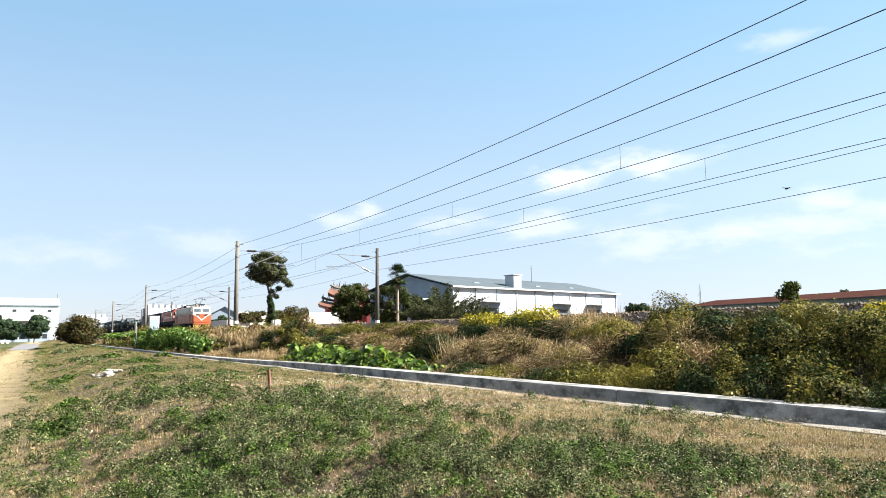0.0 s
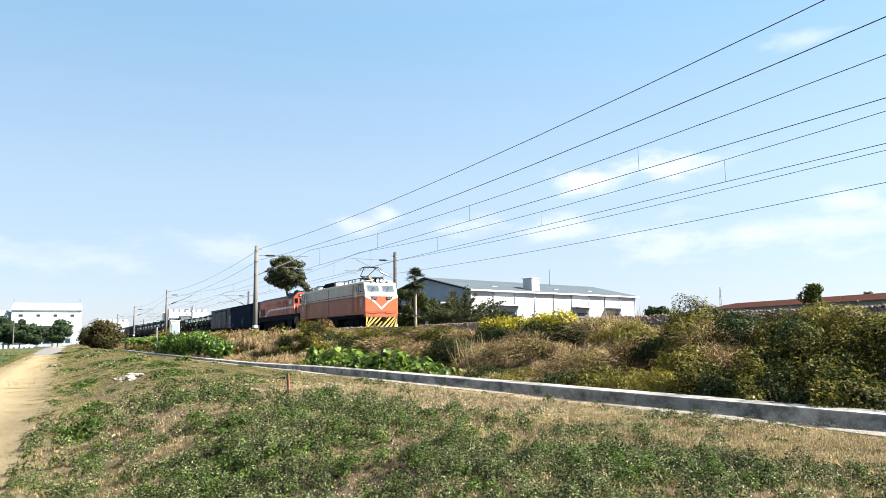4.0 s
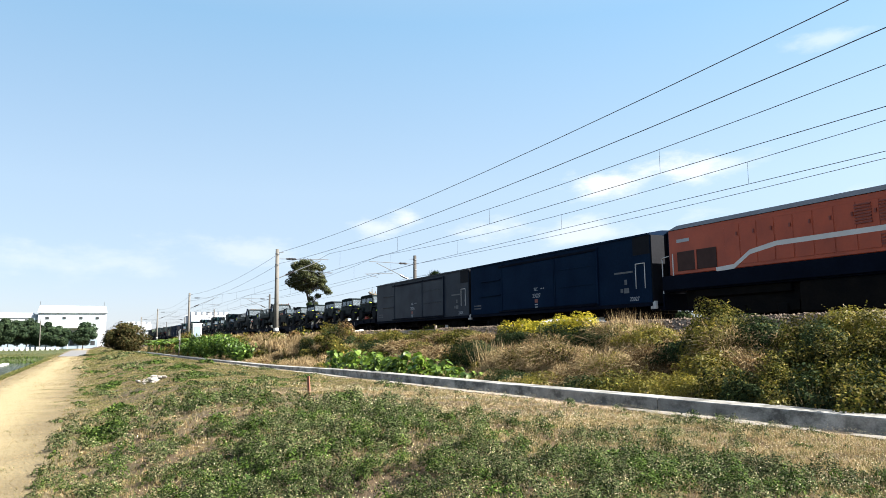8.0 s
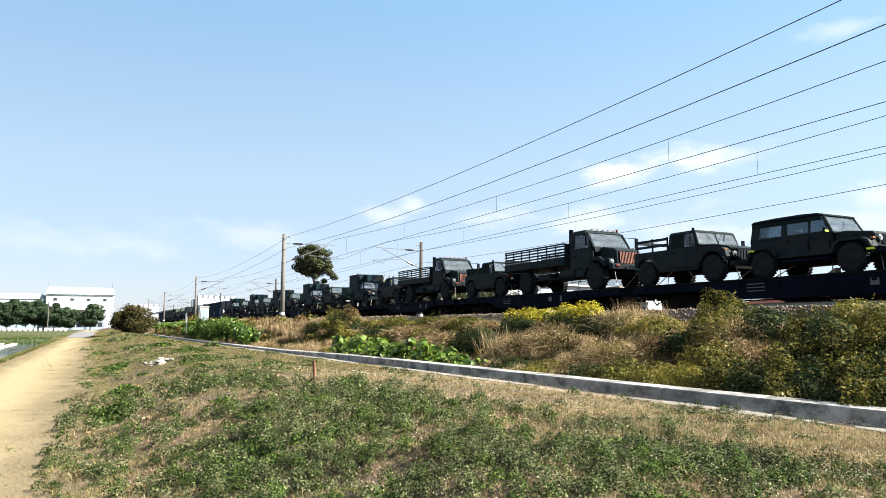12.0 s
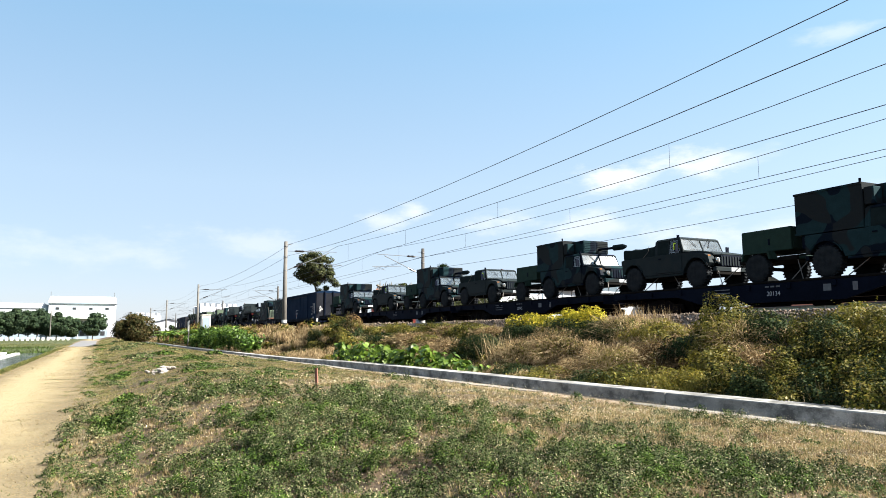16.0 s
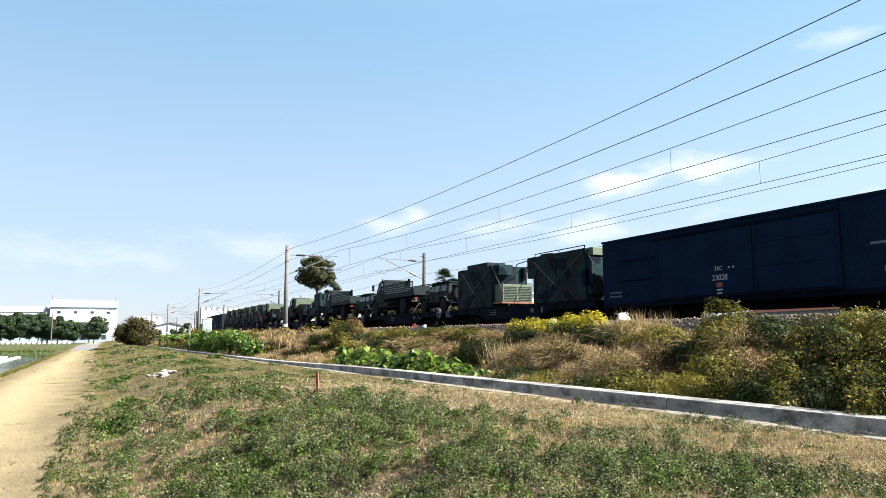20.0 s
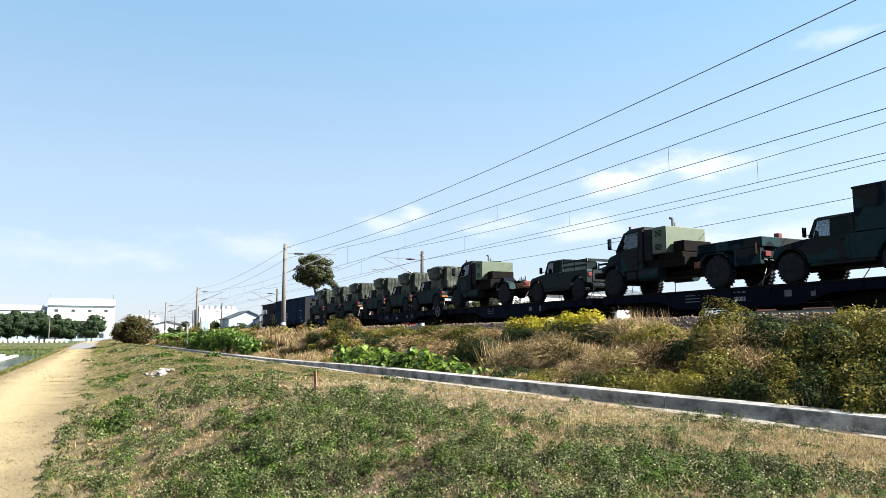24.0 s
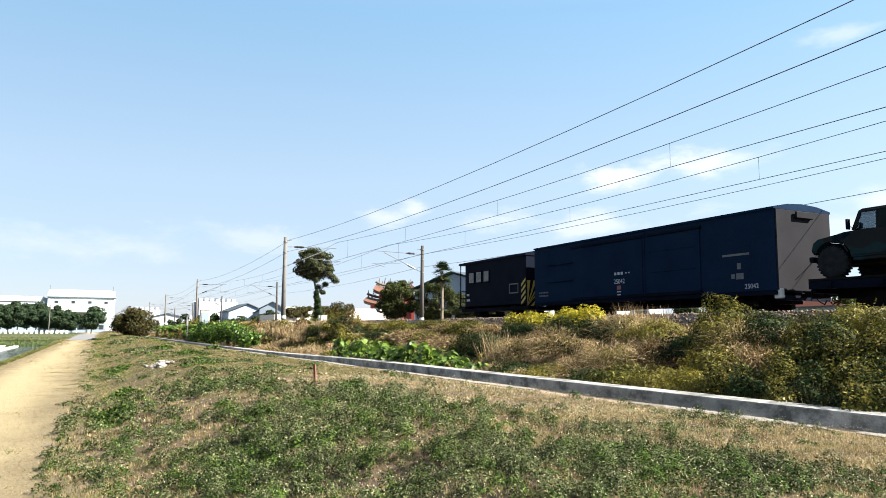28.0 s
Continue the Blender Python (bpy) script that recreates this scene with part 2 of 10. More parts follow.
# ---- the ground ----
RAIL = 2.0               # height of the rail heads
FAR_Y, NEAR_Y = 20.1, 16.1   # centre lines of the two tracks
DECK = RAIL + 1.19       # deck of the flat wagons


def wall_y(x):
    """The front line of the low concrete wall."""
    return 8.75 + 0.05 * x if x > -51 else 6.2 + 0.03 * (x + 51)


def ease(a, b, t):
    t = min(max((t - a) / (b - a), 0.0), 1.0)
    return t * t * (3 - 2 * t)


SCARS = ((-14.6, 3.55, 0.8, 0.10), (-12.3, 3.9, 0.7, 0.08), (-7.9, 0.45, 0.6, 0.08), (-6.4, 2.5, 0.7, 0.10), (-5.4, 2.0, 0.6, 0.09), (-24.0, 2.9, 1.0, 0.12), (-9.6, 3.5, 0.7, 0.09), (-20.5, 1.0, 0.8, 0.1))


def height(x, y):
    """The lie of the land."""
    h = 0.0
    x = max(x, -400)
    w = wall_y(max(x, -150))
    if y < -3.8:
        h = -1.1 * ease(-3.9, -5.2, y) * ease(-91, -85, x) * (1 - ease(30, 45, x))
    crest = 0.62 * ease(-0.7, 2.9, y) - 0.17 * ease(3.2, w, y)
    h += crest
    bank = 1.22 * ease(w + 1.2, 12.9, y)
    h += bank
    h -= 0.9 * ease(26.0, 31.0, y)
    if y < 24:
        h += (0.06 * noise.noise((x * 0.5, y * 0.5, 0)) + (0.05 * noise.noise((x * 1.3, y * 1.3, 5)) if x > -45 else 0)) * (1 if y > 0.4 else 0.3) * (1 - 0.85 * ease(w - 1.8, w - 0.6, y) * (y < w + 0.5))
        for cx, cy, r, d in SCARS:
            q = ((x - cx) / r) ** 2 + ((y - cy) / r) ** 2
            if q < 1:
                h -= d * (1 - q) ** 2
    return h


def steps(*spans):
    out = []
    for a, b, s in spans:
        n = max(int(round((b - a) / s)), 1)
        out += [a + (b - a) * i / n for i in range(n)]
    return out + [spans[-1][1]]


gx = steps((-1800, -300, 150), (-300, -110, 10), (-110, -94, 2.0), (-94, -82, 1.0), (-82, -40, 2.0), (-40, -15, 0.4), (-15, 0, 0.25), (0, 6, 0.5), (6, 60, 6), (60, 900, 120))
gy = steps((-1500, -120, 140), (-120, -20, 10), (-20, -6, 1), (-6, 0, 0.35), (0, 9, 0.25), (9, 14, 0.35), (14, 34, 1.5), (34, 120, 12), (120, 1500, 140))
gv = [(x, y, height(x, y)) for x in gx for y in gy]
ny = len(gy)
gf = [(i * ny + j, (i + 1) * ny + j, (i + 1) * ny + j + 1, i * ny + j + 1) for i in range(len(gx) - 1) for j in range(ny - 1)]


def ground_material():
    """Soil under the grass; a pale trodden path, straw-coloured verges and a darker bank, with ragged borders."""
    # the soil's darker tone is near-black, to stand for shade between the plants
    m = mat("ground_soil", (0.020, 0.014, 0.008), 0.95, vary=0.5, scale=1.1, fine=22, bump=1.0, second=(0.085, 0.054, 0.027))
    n, l = m.node_tree.nodes, m.node_tree.links
    mix = [k for k in n if k.bl_idname == "ShaderNodeMix"][0]
    hsv = [k for k in n if k.bl_idname == "ShaderNodeHueSaturation"][0]
    geo, sep, nz = n.new("ShaderNodeNewGeometry"), n.new("ShaderNodeSeparateXYZ"), n.new("ShaderNodeTexNoise")
    nz.inputs["Scale"].default_value, nz.inputs["Detail"].default_value = 0.7, 6.0
    l.new(geo.outputs["Position"], sep.inputs[0])
    l.new(geo.outputs["Position"], nz.inputs["Vector"])
    wob = n.new("ShaderNodeMath")
    wob.operation, wob.inputs[1].default_value, wob.inputs[2].default_value = "MULTIPLY_ADD", 1.5, -0.75
    l.new(nz.outputs["Fac"], wob.inputs[0])
    yy = n.new("ShaderNodeMath")
    yy.operation = "ADD"
    l.new(sep.outputs[1], yy.inputs[0])
    l.new(wob.outputs[0], yy.inputs[1])

    # the same wobble measured from the slanting line of the low wall
    off, rel = n.new("ShaderNodeMath"), n.new("ShaderNodeMath")
    off.operation, off.inputs[1].default_value, off.inputs[2].default_value = "MULTIPLY_ADD", -0.05, -8.75
    rel.operation = "ADD"
    l.new(sep.outputs[0], off.inputs[0])
    l.new(off.outputs[0], rel.inputs[0])
    l.new(yy.outputs[0], rel.inputs[1])

    def strip(a, b, c, d, at=None):
        up, dn, mul = n.new("ShaderNodeMapRange"), n.new("ShaderNodeMapRange"), n.new("ShaderNodeMath")
        up.interpolation_type = dn.interpolation_type = "SMOOTHSTEP"
        up.inputs[1].default_value, up.inputs[2].default_value = a, b
        dn.inputs[1].default_value, dn.inputs[2].default_value, dn.inputs[3].default_value, dn.inputs[4].default_value = c, d, 1.0, 0.0
        mul.operation = "MULTIPLY"
        l.new((at or yy).outputs[0], up.inputs[0])
        l.new((at or yy).outputs[0], dn.inputs[0])
        l.new(up.outputs[0], mul.inputs[0])
        l.new(dn.outputs[0], mul.inputs[1])
        return mul.outputs[0]

    last = mix.outputs[2]
    for zone, color in (((-4.8, -3.8, -0.2, 0.6), (0.095, 0.072, 0.036)), ((-3.5, -2.3, -1.8, -0.35), (0.20, 0.163, 0.088)), ((-60, -9, -4.3, -3.7), (0.035, 0.046, 0.014)), ((7.9, 8.9, 13.5, 14.5), (0.022, 0.018, 0.010)), ((-0.75, -0.45, 0.1, 0.5, rel), (0.27, 0.205, 0.15))):
        mx = n.new("ShaderNodeMix")
        mx.data_type = "RGBA"
        mx.inputs[7].default_value = (*color, 1)
        l.new(strip(*zone), mx.inputs[0])
        l.new(last, mx.inputs[6])
        last = mx.outputs[2]
    l.new(last, hsv.inputs["Color"])
    return m


soup("ground", gv, gf, ground_material(), "structure", "dry grassy ground with a bank and a worn dirt path", "ground", smooth=True)
water = mat("pond_water", (0.03, 0.035, 0.025), 0.06, vary=0.2, scale=0.4, fine=6, bump=0.02, spec=0.5)
tagged(place("water", box(-89.5, 30, -60, -4.1, -0.9, -0.42), water), "still murky pond water beside the path", "water", "", "structure")
for x0, x1, y0, y1 in ((-84.5, -66.0, -7.7, -7.25), (-86.5, -80.0, -13.0, -8.6)):
    tagged(place("floating_board", box(x0, x1, y0, y1, -0.42, -0.33, 0.01), WHITE), "white board floating on the pond", "board", "boards on the pond")

# ---- the low wall along the bank ----
def streaked(name, color, dark):
    """Weathered concrete: dark runs from the top edge down, blotches, fine pits."""
    m = mat(name, color, 0.92, vary=0.3, scale=2.2, fine=45, bump=0.5, second=tuple(0.55 * c for c in color))
    n, l = m.node_tree.nodes, m.node_tree.links
    hsv = [k for k in n if k.bl_idname == "ShaderNodeHueSaturation"][0]
    old = hsv.inputs["Color"].links[0].from_socket
    mp, nz, mr, mx, co = n.new("ShaderNodeMapping"), n.new("ShaderNodeTexNoise"), n.new("ShaderNodeMapRange"), n.new("ShaderNodeMix"), n.new("ShaderNodeTexCoord")
    mp.inputs["Scale"].default_value = (1.3, 1.2, 1.8)
    nz.inputs["Scale"].default_value, nz.inputs["Detail"].default_value, nz.inputs["Roughness"].default_value = 1.6, 9.0, 0.72
    mr.inputs[1].default_value, mr.inputs[2].default_value = 0.44, 0.61
    mx.data_type = "RGBA"
    mx.inputs[7].default_value = (*dark, 1)
    l.new(co.outputs["Object"], mp.inputs[0])
    l.new(mp.outputs[0], nz.inputs["Vector"])
    l.new(nz.outputs["Fac"], mr.inputs[0])
    l.new(mr.outputs[0], mx.inputs[0])
    l.new(old, mx.inputs[6])
    l.new(mx.outputs[2], hsv.inputs["Color"])
    return m


WALL_MIX = streaked("weathered_wall_concrete", (0.32, 0.315, 0.30), (0.075, 0.074, 0.070))
WALL_SEG = 6.0
wall_bottom = 0.30


def wall_top(x):
    return 0.655 if x > -20 else 0.655 - 0.10 * ease(-20, -34, x)


bm_x = 9.0
seg = 0
wall = thing("low_concrete_wall", "weathered grey low concrete wall along the foot of the bank", "wall")
wall["kind"] = "structure"
while bm_x > -96:
    x1, x0 = bm_x, bm_x - WALL_SEG + 0.02
    bm = bmesh.new()
    n = 6
    rings = []
    for i in range(n + 1):
        x = x1 + (x0 - x1) * i / n
        y, zt = wall_y(x), wall_top(x) + 0.012 * noise.noise((x * 2, 3, 1))
        rings.append([bm.verts.new(p) for p in ((x, y, wall_bottom - 0.2), (x, y + 0.01, zt - 0.015), (x, y + 0.025, zt), (x, y + 0.44, zt + 0.004), (x, y + 0.45, zt - 0.02), (x, y + 0.45, wall_bottom - 0.2))])
    for a, b in zip(rings, rings[1:]):
        for k in range(5):
            bm.faces.new((a[k], a[k + 1], b[k + 1], b[k]))
    bm.faces.new(rings[0][::-1])
    bm.faces.new(rings[-1])
    bmesh.ops.recalc_face_normals(bm, faces=bm.faces[:])
    part("wall_section", bm, WALL_MIX, wall)
    bm_x -= WALL_SEG

# footing strip of pale concrete before the wall, broken and half buried
FOOTING = mat("pale_footing", (0.19, 0.175, 0.155), 0.95, vary=0.3, scale=5, fine=30)
for a, b, wdt in ((-1.5, -5.6, 0.24), (-6.0, -9.4, 0.22), (-12.0, -19.5, 0.2), (-21.5, -27.5, 0.2), (-29.0, -38.0, 0.2)):
    bm = bmesh.new()
    rings = []
    n = max(int((a - b) / 0.35), 6)
    for i in range(n + 1):
        x = a + (b - a) * i / n
        taper = min(1.0, i / 2.0, (n - i) / 2.0)
        w = 1.25 * wdt * (0.3 + 0.7 * taper) * max(0.3, 0.9 + 0.7 * noise.noise((x * 0.9, 0, 7)))
        y = wall_y(x) - 0.30
        zt = height(x, y) + 0.018
        rings.append([bm.verts.new(p) for p in ((x, y - w / 2, zt - 0.15), (x, y - w / 2, zt), (x, y + w / 2, zt + 0.01), (x, y + w / 2, zt - 0.15))])
    for p, q in zip(rings, rings[1:]):
        for k in range(3):
            bm.faces.new((p[k], p[k + 1], q[k + 1], q[k]))
    bm.faces.new(rings[0][::-1])
    bm.faces.new(rings[-1])
    bmesh.ops.recalc_face_normals(bm, faces=bm.faces[:])
    tagged(place("footing_strip", bm, FOOTING), "pale broken concrete footing strip before the low wall", "concrete strip", "", "structure")

# ---- the two tracks ----
for nm, cy in (("near", NEAR_Y), ("far", FAR_Y)):
    bm = bmesh.new()
    xs = steps((-420, -60, 12), (-60, 30, 1.0), (30, 150, 12))
    prof = ((-2.5, -0.62), (-1.75, 0.08), (-1.3, 0.05), (-0.9, -0.17), (0.9, -0.17), (2.4, -0.62)) if nm == "near" else ((-2.4, -0.62), (-1.7, -0.22), (-0.9, -0.17), (0.9, -0.17), (1.7, -0.22), (2.4, -0.62))
    rings = [[bm.verts.new((x, cy + py, RAIL + pz + 0.05 * noise.noise((x, py, cy)))) for py, pz in prof] for x in xs]
    for a, b in zip(rings, rings[1:]):
        for k in range(5):
            bm.faces.new((a[k], a[k + 1], b[k + 1], b[k]))
    bmesh.ops.recalc_face_normals(bm, faces=bm.faces[:])
    tagged(place("ballast_bed", bm, BALLAST), "brown-grey ballast bed of the railway track", "ballast", "track beds", "structure")
    for side in (-1, 1):
        bm = bmesh.new()
        yc = cy + side * 0.55
        add_box(bm, -420, 150, yc - 0.065, yc + 0.065, RAIL - 0.16, RAIL - 0.145)
        add_box(bm, -420, 150, yc - 0.012, yc + 0.012, RAIL - 0.145, RAIL - 0.04)
        add_box(bm, -420, 150, yc - 0.034, yc + 0.034, RAIL - 0.04, RAIL)
        tagged(place("rail", bm, RUST), "rusty brown steel running rail", "rail", "rails", "structure")
    tie = None
    for i in range(int(80 / 0.62)):
        x = -62 + i * 0.62
        if tie is None:
            tie = tagged(place("sleeper", box(-0.12, 0.12, -1.0, 1.0, -0.2, 0, 0.02), CONCRETE), "grey concrete sleeper under the rails", "sleeper", "sleepers of the track", "structure")
            tie.location = (x, cy, RAIL - 0.15)
        else:
            copy_thing(tie, pose(x, cy, RAIL - 0.15))

# loose stones heaped on the shoulder beside the near track
rs = np.random.default_rng(12)
ns = 13000
sx = np.concatenate([rs.uniform(-30, -6, ns * 2 // 3), rs.uniform(-70, -34, ns // 3)])
sy = rs.uniform(13.75, 15.3, len(sx))
sz_ = np.interp(sy, [13.6, 14.35, 14.8, 15.2], [1.42, 2.07, 2.05, 1.84]) + rs.uniform(0.0, 0.05, len(sx))
rr = rs.uniform(0.022, 0.05, len(sx)) * np.where(sx < -34, 1.7, 1.0)
octa = np.array([(1, 0, 0), (-1, 0, 0), (0, 1, 0), (0, -1, 0), (0, 0, 1), (0, 0, -1)], dtype=float)
otri = np.array([(0, 2, 4), (2, 1, 4), (1, 3, 4), (3, 0, 4), (2, 0, 5), (1, 2, 5), (3, 1, 5), (0, 3, 5)])
pv = octa[None] * rr[:, None, None] * rs.uniform(0.6, 1.3, (len(sx), 6, 1)) + rs.normal(size=(len(sx), 6, 3)) * rr[:, None, None] * 0.25
pv += np.stack([sx, sy, sz_], 1)[:, None]
STONES = mat("ballast_stones", (0.16, 0.125, 0.10), 0.95, vary=0.5, scale=9, fine=40, bump=0.3, second=(0.07, 0.055, 0.045), spec=0.1)
soup("ballast_stones", pv.reshape(-1, 3), (otri[None] + 6 * np.arange(len(sx))[:, None, None]).reshape(-1, 3), STONES, label="loose brown-grey ballast stones heaped beside the track", category="ballast")

# ---- masts and wires ----
# darker tone for the far row of masts
DARK_POLE = mat("dark_pole_concrete", (0.045, 0.041, 0.038), 0.85, vary=0.25, scale=1.0, fine=25)
MAST_NEAR, MAST_FAR = 12.1, 23.2
MAST_X = (-260.0, -208.0, -156.0, -104.0, -52.0, 0.0, 52.0)
TOP = 8.33        # height of the mast heads


def mast(x, y, side, near_track):
    """A tapered concrete mast with a cantilever towards its track (side +1: the track lies in +y)."""
    g = "masts along the railway"
    t = thing("catenary_mast", "grey tapered concrete railway mast with a steel cantilever", "utility pole", g, pose(x, y, 0))
    bm = bmesh.new()
    bmesh.ops.create_cone(bm, cap_ends=True, segments=20, radius1=0.185, radius2=0.125, depth=TOP - 0.8, matrix=Matrix.Translation((0, 0, (TOP + 0.8) / 2)))
    part("pole", bm, POLE if side > 0 else DARK_POLE, t, smooth=True)
    for z in (1.0, 2.45):
        if z > 2:
            bm = bmesh.new()
            bmesh.ops.create_cone(bm, cap_ends=True, segments=20, radius1=0.183, radius2=0.181, depth=0.2, matrix=Matrix.Translation((0, 0, z)))
            part("number_plate_band", bm, WHITE, t, "pale painted band")
    for z in (TOP - 0.35, TOP - 1.15, TOP - 2.15):
        bm = bmesh.new()
        bmesh.ops.create_cone(bm, cap_ends=True, segments=20, radius1=0.155, radius2=0.153, depth=0.06, matrix=Matrix.Translation((0, 0, z)))
        part("clamp_band", bm, STEEL, t)
    s = side
    # upper bar, lower slanted bar, their insulators, the steady arm
    a, b = (0, s * 0.18, TOP - 0.7), (0, s * 3.9, TOP - 0.62)
    c, e = (0, s * 0.18, TOP - 2.1), (0, s * 3.3, TOP - 0.72)
    part("top_tube", rods([(a, b)], 0.022), STEEL, t)
    part("bracket_tube", rods([(c, e)], 0.03), STEEL, t)
    reg = (0, s * 1.9, TOP - 1.5), (0, s * 4.3, TOP - 1.62)
    part("registration_tube", rods([reg, ((0, s * 4.2, TOP - 1.62), (0, s * 3.2, TOP - 1.86))], 0.018), STEEL, t)
    for p, q in ((a, b), (c, e)):
        p, q = Vector(p), Vector(q)
        d = (q - p).normalized()
        bm = bmesh.new()
        for k in range(5):
            add_rod(bm, p + d * (0.62 + 0.11 * k), p + d * (0.68 + 0.11 * k), 0.095, 10, 0.05)
        add_rod(bm, p + d * 0.5, p + d * 1.2, 0.06, 8)
        part("insulator", bm, CERAMIC, t, "dark ribbed ceramic insulator")
    # feeder bracket on the track side at the head
    part("feeder_bracket", rods([((0, s * 0.14, TOP - (0.22 if s > 0 else 0.3)), (0, s * 0.45, TOP - (0.22 if s > 0 else 0.3)))], 0.025), STEEL, t)
    return t


for x in MAST_X:
    if x < 0:
        mast(x, MAST_NEAR, 1, True)
    mast(x, MAST_FAR, -1, False)


def span_points(x0, x1, y, za, zb, sag, n=12, z_wave=0.0):
    return [(x0 + (x1 - x0) * i / n, y + z_wave * (2 * abs(i / n - 0.5) - 0.5), za + (zb - za) * i / n - sag * 4 * (i / n) * (1 - i / n)) for i in range(n + 1)]


def line(name, label, y, z, sag, r, zig=0.0):
    pts = []
    for a, b in zip(MAST_X, MAST_X[1:]):
        pts += span_points(a, b, y, z, z, sag, 12, zig)[:-1]
    pts.append((MAST_X[-1], y, z))
    return tagged(place(name, polyline(pts, r), WIRE), label, "wire", "railway wires", "structure")


for y, s, hi, lo, sag in ((MAST_NEAR, 1, TOP - 0.18, TOP - 1.06, 0.61), (MAST_FAR, -1, TOP - 0.75, TOP - 1.75, 0.35)):
    line("feeder_wire", "thin dark feeder wire strung between the masts", y + s * 0.3, hi, sag, 0.011)
    line("earth_wire", "thin dark earth wire strung between the masts", y + s * 0.17, lo, sag, 0.011)
CONTACT, MESSENGER = 1.65 + 5.17, 1.65 + 6.53
for cy in (NEAR_Y, FAR_Y):
    mw = line("messenger_wire", "thin dark messenger wire over the track", cy, MESSENGER, 0.67, 0.011)
    line("contact_wire", "thin dark contact wire over the track", cy, CONTACT, 0.0, 0.011)
    for a, b in zip(MAST_X, MAST_X[1:]):
        for i in range(5):
            f = (2.5 + 10.9 * i) / 52
            z = MESSENGER - 0.67 * 4 * f * (1 - f)
            tagged(place("dropper_wire", rods([((a + (b - a) * f, cy, CONTACT), (a + (b - a) * f, cy, z))], 0.007, 4), WIRE), "thin dropper wire between messenger and contact wire", "wire", "dropper wires", "structure")

# ---- train: shared pieces ----
def camo(name, colors, rough=0.6):
    """Sprayed camouflage: broad soft-edged patches of three colours over one coat, dusty."""
    m = mat(name, colors[0], rough, vary=0.2, scale=5, fine=30, bump=0.06, spec=0.03)
    n, l = m.node_tree.nodes, m.node_tree.links
    mix = [x for x in n if x.bl_idname == "ShaderNodeMix"][0]
    hsv = [x for x in n if x.bl_idname == "ShaderNodeHueSaturation"][0]
    geo = [x for x in n if x.bl_idname == "ShaderNodeTexCoord"][0]
    last = mix.outputs[2]
    for i, c in enumerate(colors[1:]):
        mp, nz, th, mx = n.new("ShaderNodeMapping"), n.new("ShaderNodeTexNoise"), n.new("ShaderNodeMapRange"), n.new("ShaderNodeMix")
        mp.inputs["Location"].default_value = (7.3 * i + 3, 2.1 * i, 5.7 * i)
        nz.inputs["Scale"].default_value, nz.inputs["Detail"].default_value = 1.15, 1.0
        th.inputs[1].default_value, th.inputs[2].default_value = 0.53, 0.545
        mx.data_type = "RGBA"
        mx.inputs[7].default_value = (*c, 1)
        l.new(geo.outputs["Object"], mp.inputs[0])
        l.new(mp.outputs[0], nz.inputs["Vector"])
        l.new(nz.outputs["Fac"], th.inputs[0])
        l.new(th.outputs[0], mx.inputs[0])
        l.new(last, mx.inputs[6])
        last = mx.outputs[2]
    l.new(last, hsv.inputs["Color"])
    return m


def glass(name, tint, gloss=0.12, dust=0.0):
    """Window glass: clear with a sheen that grows at a slant, and a film of dust that catches the sun."""
    m = bpy.data.materials.new(name)
    m.use_nodes = True
    n, l = m.node_tree.nodes, m.node_tree.links
    n.remove(n["Principled BSDF"])
    tr, gl, mx, fr = n.new("ShaderNodeBsdfTransparent"), n.new("ShaderNodeBsdfGlossy"), n.new("ShaderNodeMixShader"), n.new("ShaderNodeFresnel")
    tr.inputs[0].default_value = (*tint, 1)
    gl.inputs["Roughness"].default_value = 0.04
    fr.inputs[0].default_value = 1.5
    ad = n.new("ShaderNodeMath")
    ad.operation = "ADD"
    ad.inputs[1].default_value = gloss
    l.new(fr.outputs[0], ad.inputs[0])
    l.new(ad.outputs[0], mx.inputs[0])
    l.new(tr.outputs[0], mx.inputs[1])
    l.new(gl.outputs[0], mx.inputs[2])
    last = mx.outputs[0]
    if dust:
        film, both, nz, mr = n.new("ShaderNodeBsdfDiffuse"), n.new("ShaderNodeMixShader"), n.new("ShaderNodeTexNoise"), n.new("ShaderNodeMapRange")
        # besides dust, the film's pale blue stands in for sky in the glass
        film.inputs[0].default_value = (0.46, 0.56, 0.62, 1)
        nz.inputs["Scale"].default_value, nz.inputs["Detail"].default_value = 3.0, 4.0
        mr.inputs[1].default_value, mr.inputs[2].default_value, mr.inputs[3].default_value, mr.inputs[4].default_value = 0.3, 0.7, 0.5 * dust, 1.4 * dust
        l.new(nz.outputs["Fac"], mr.inputs[0])
        l.new(mr.outputs[0], both.inputs[0])
        l.new(last, both.inputs[1])
        l.new(film.outputs[0], both.inputs[2])
        last = both.outputs[0]
    l.new(last, n["Material Output"].inputs[0])
    return m


FADED = mat("faded_black_wagon_paint", (0.0095, 0.0165, 0.030), 0.55, vary=0.3, scale=0.8, fine=12, bump=0.1, per_object=0.1, spec=0.14, second=(0.0068, 0.0115, 0.022))
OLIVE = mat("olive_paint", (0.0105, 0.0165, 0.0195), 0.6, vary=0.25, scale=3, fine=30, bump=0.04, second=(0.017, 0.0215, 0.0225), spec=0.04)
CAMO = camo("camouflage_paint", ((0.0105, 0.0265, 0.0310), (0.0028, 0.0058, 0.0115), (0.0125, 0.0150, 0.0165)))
TRAILER_GREEN = mat("trailer_green_paint", (0.017, 0.034, 0.027), 0.7, vary=0.2, scale=4, fine=30, bump=0.05, spec=0.04)
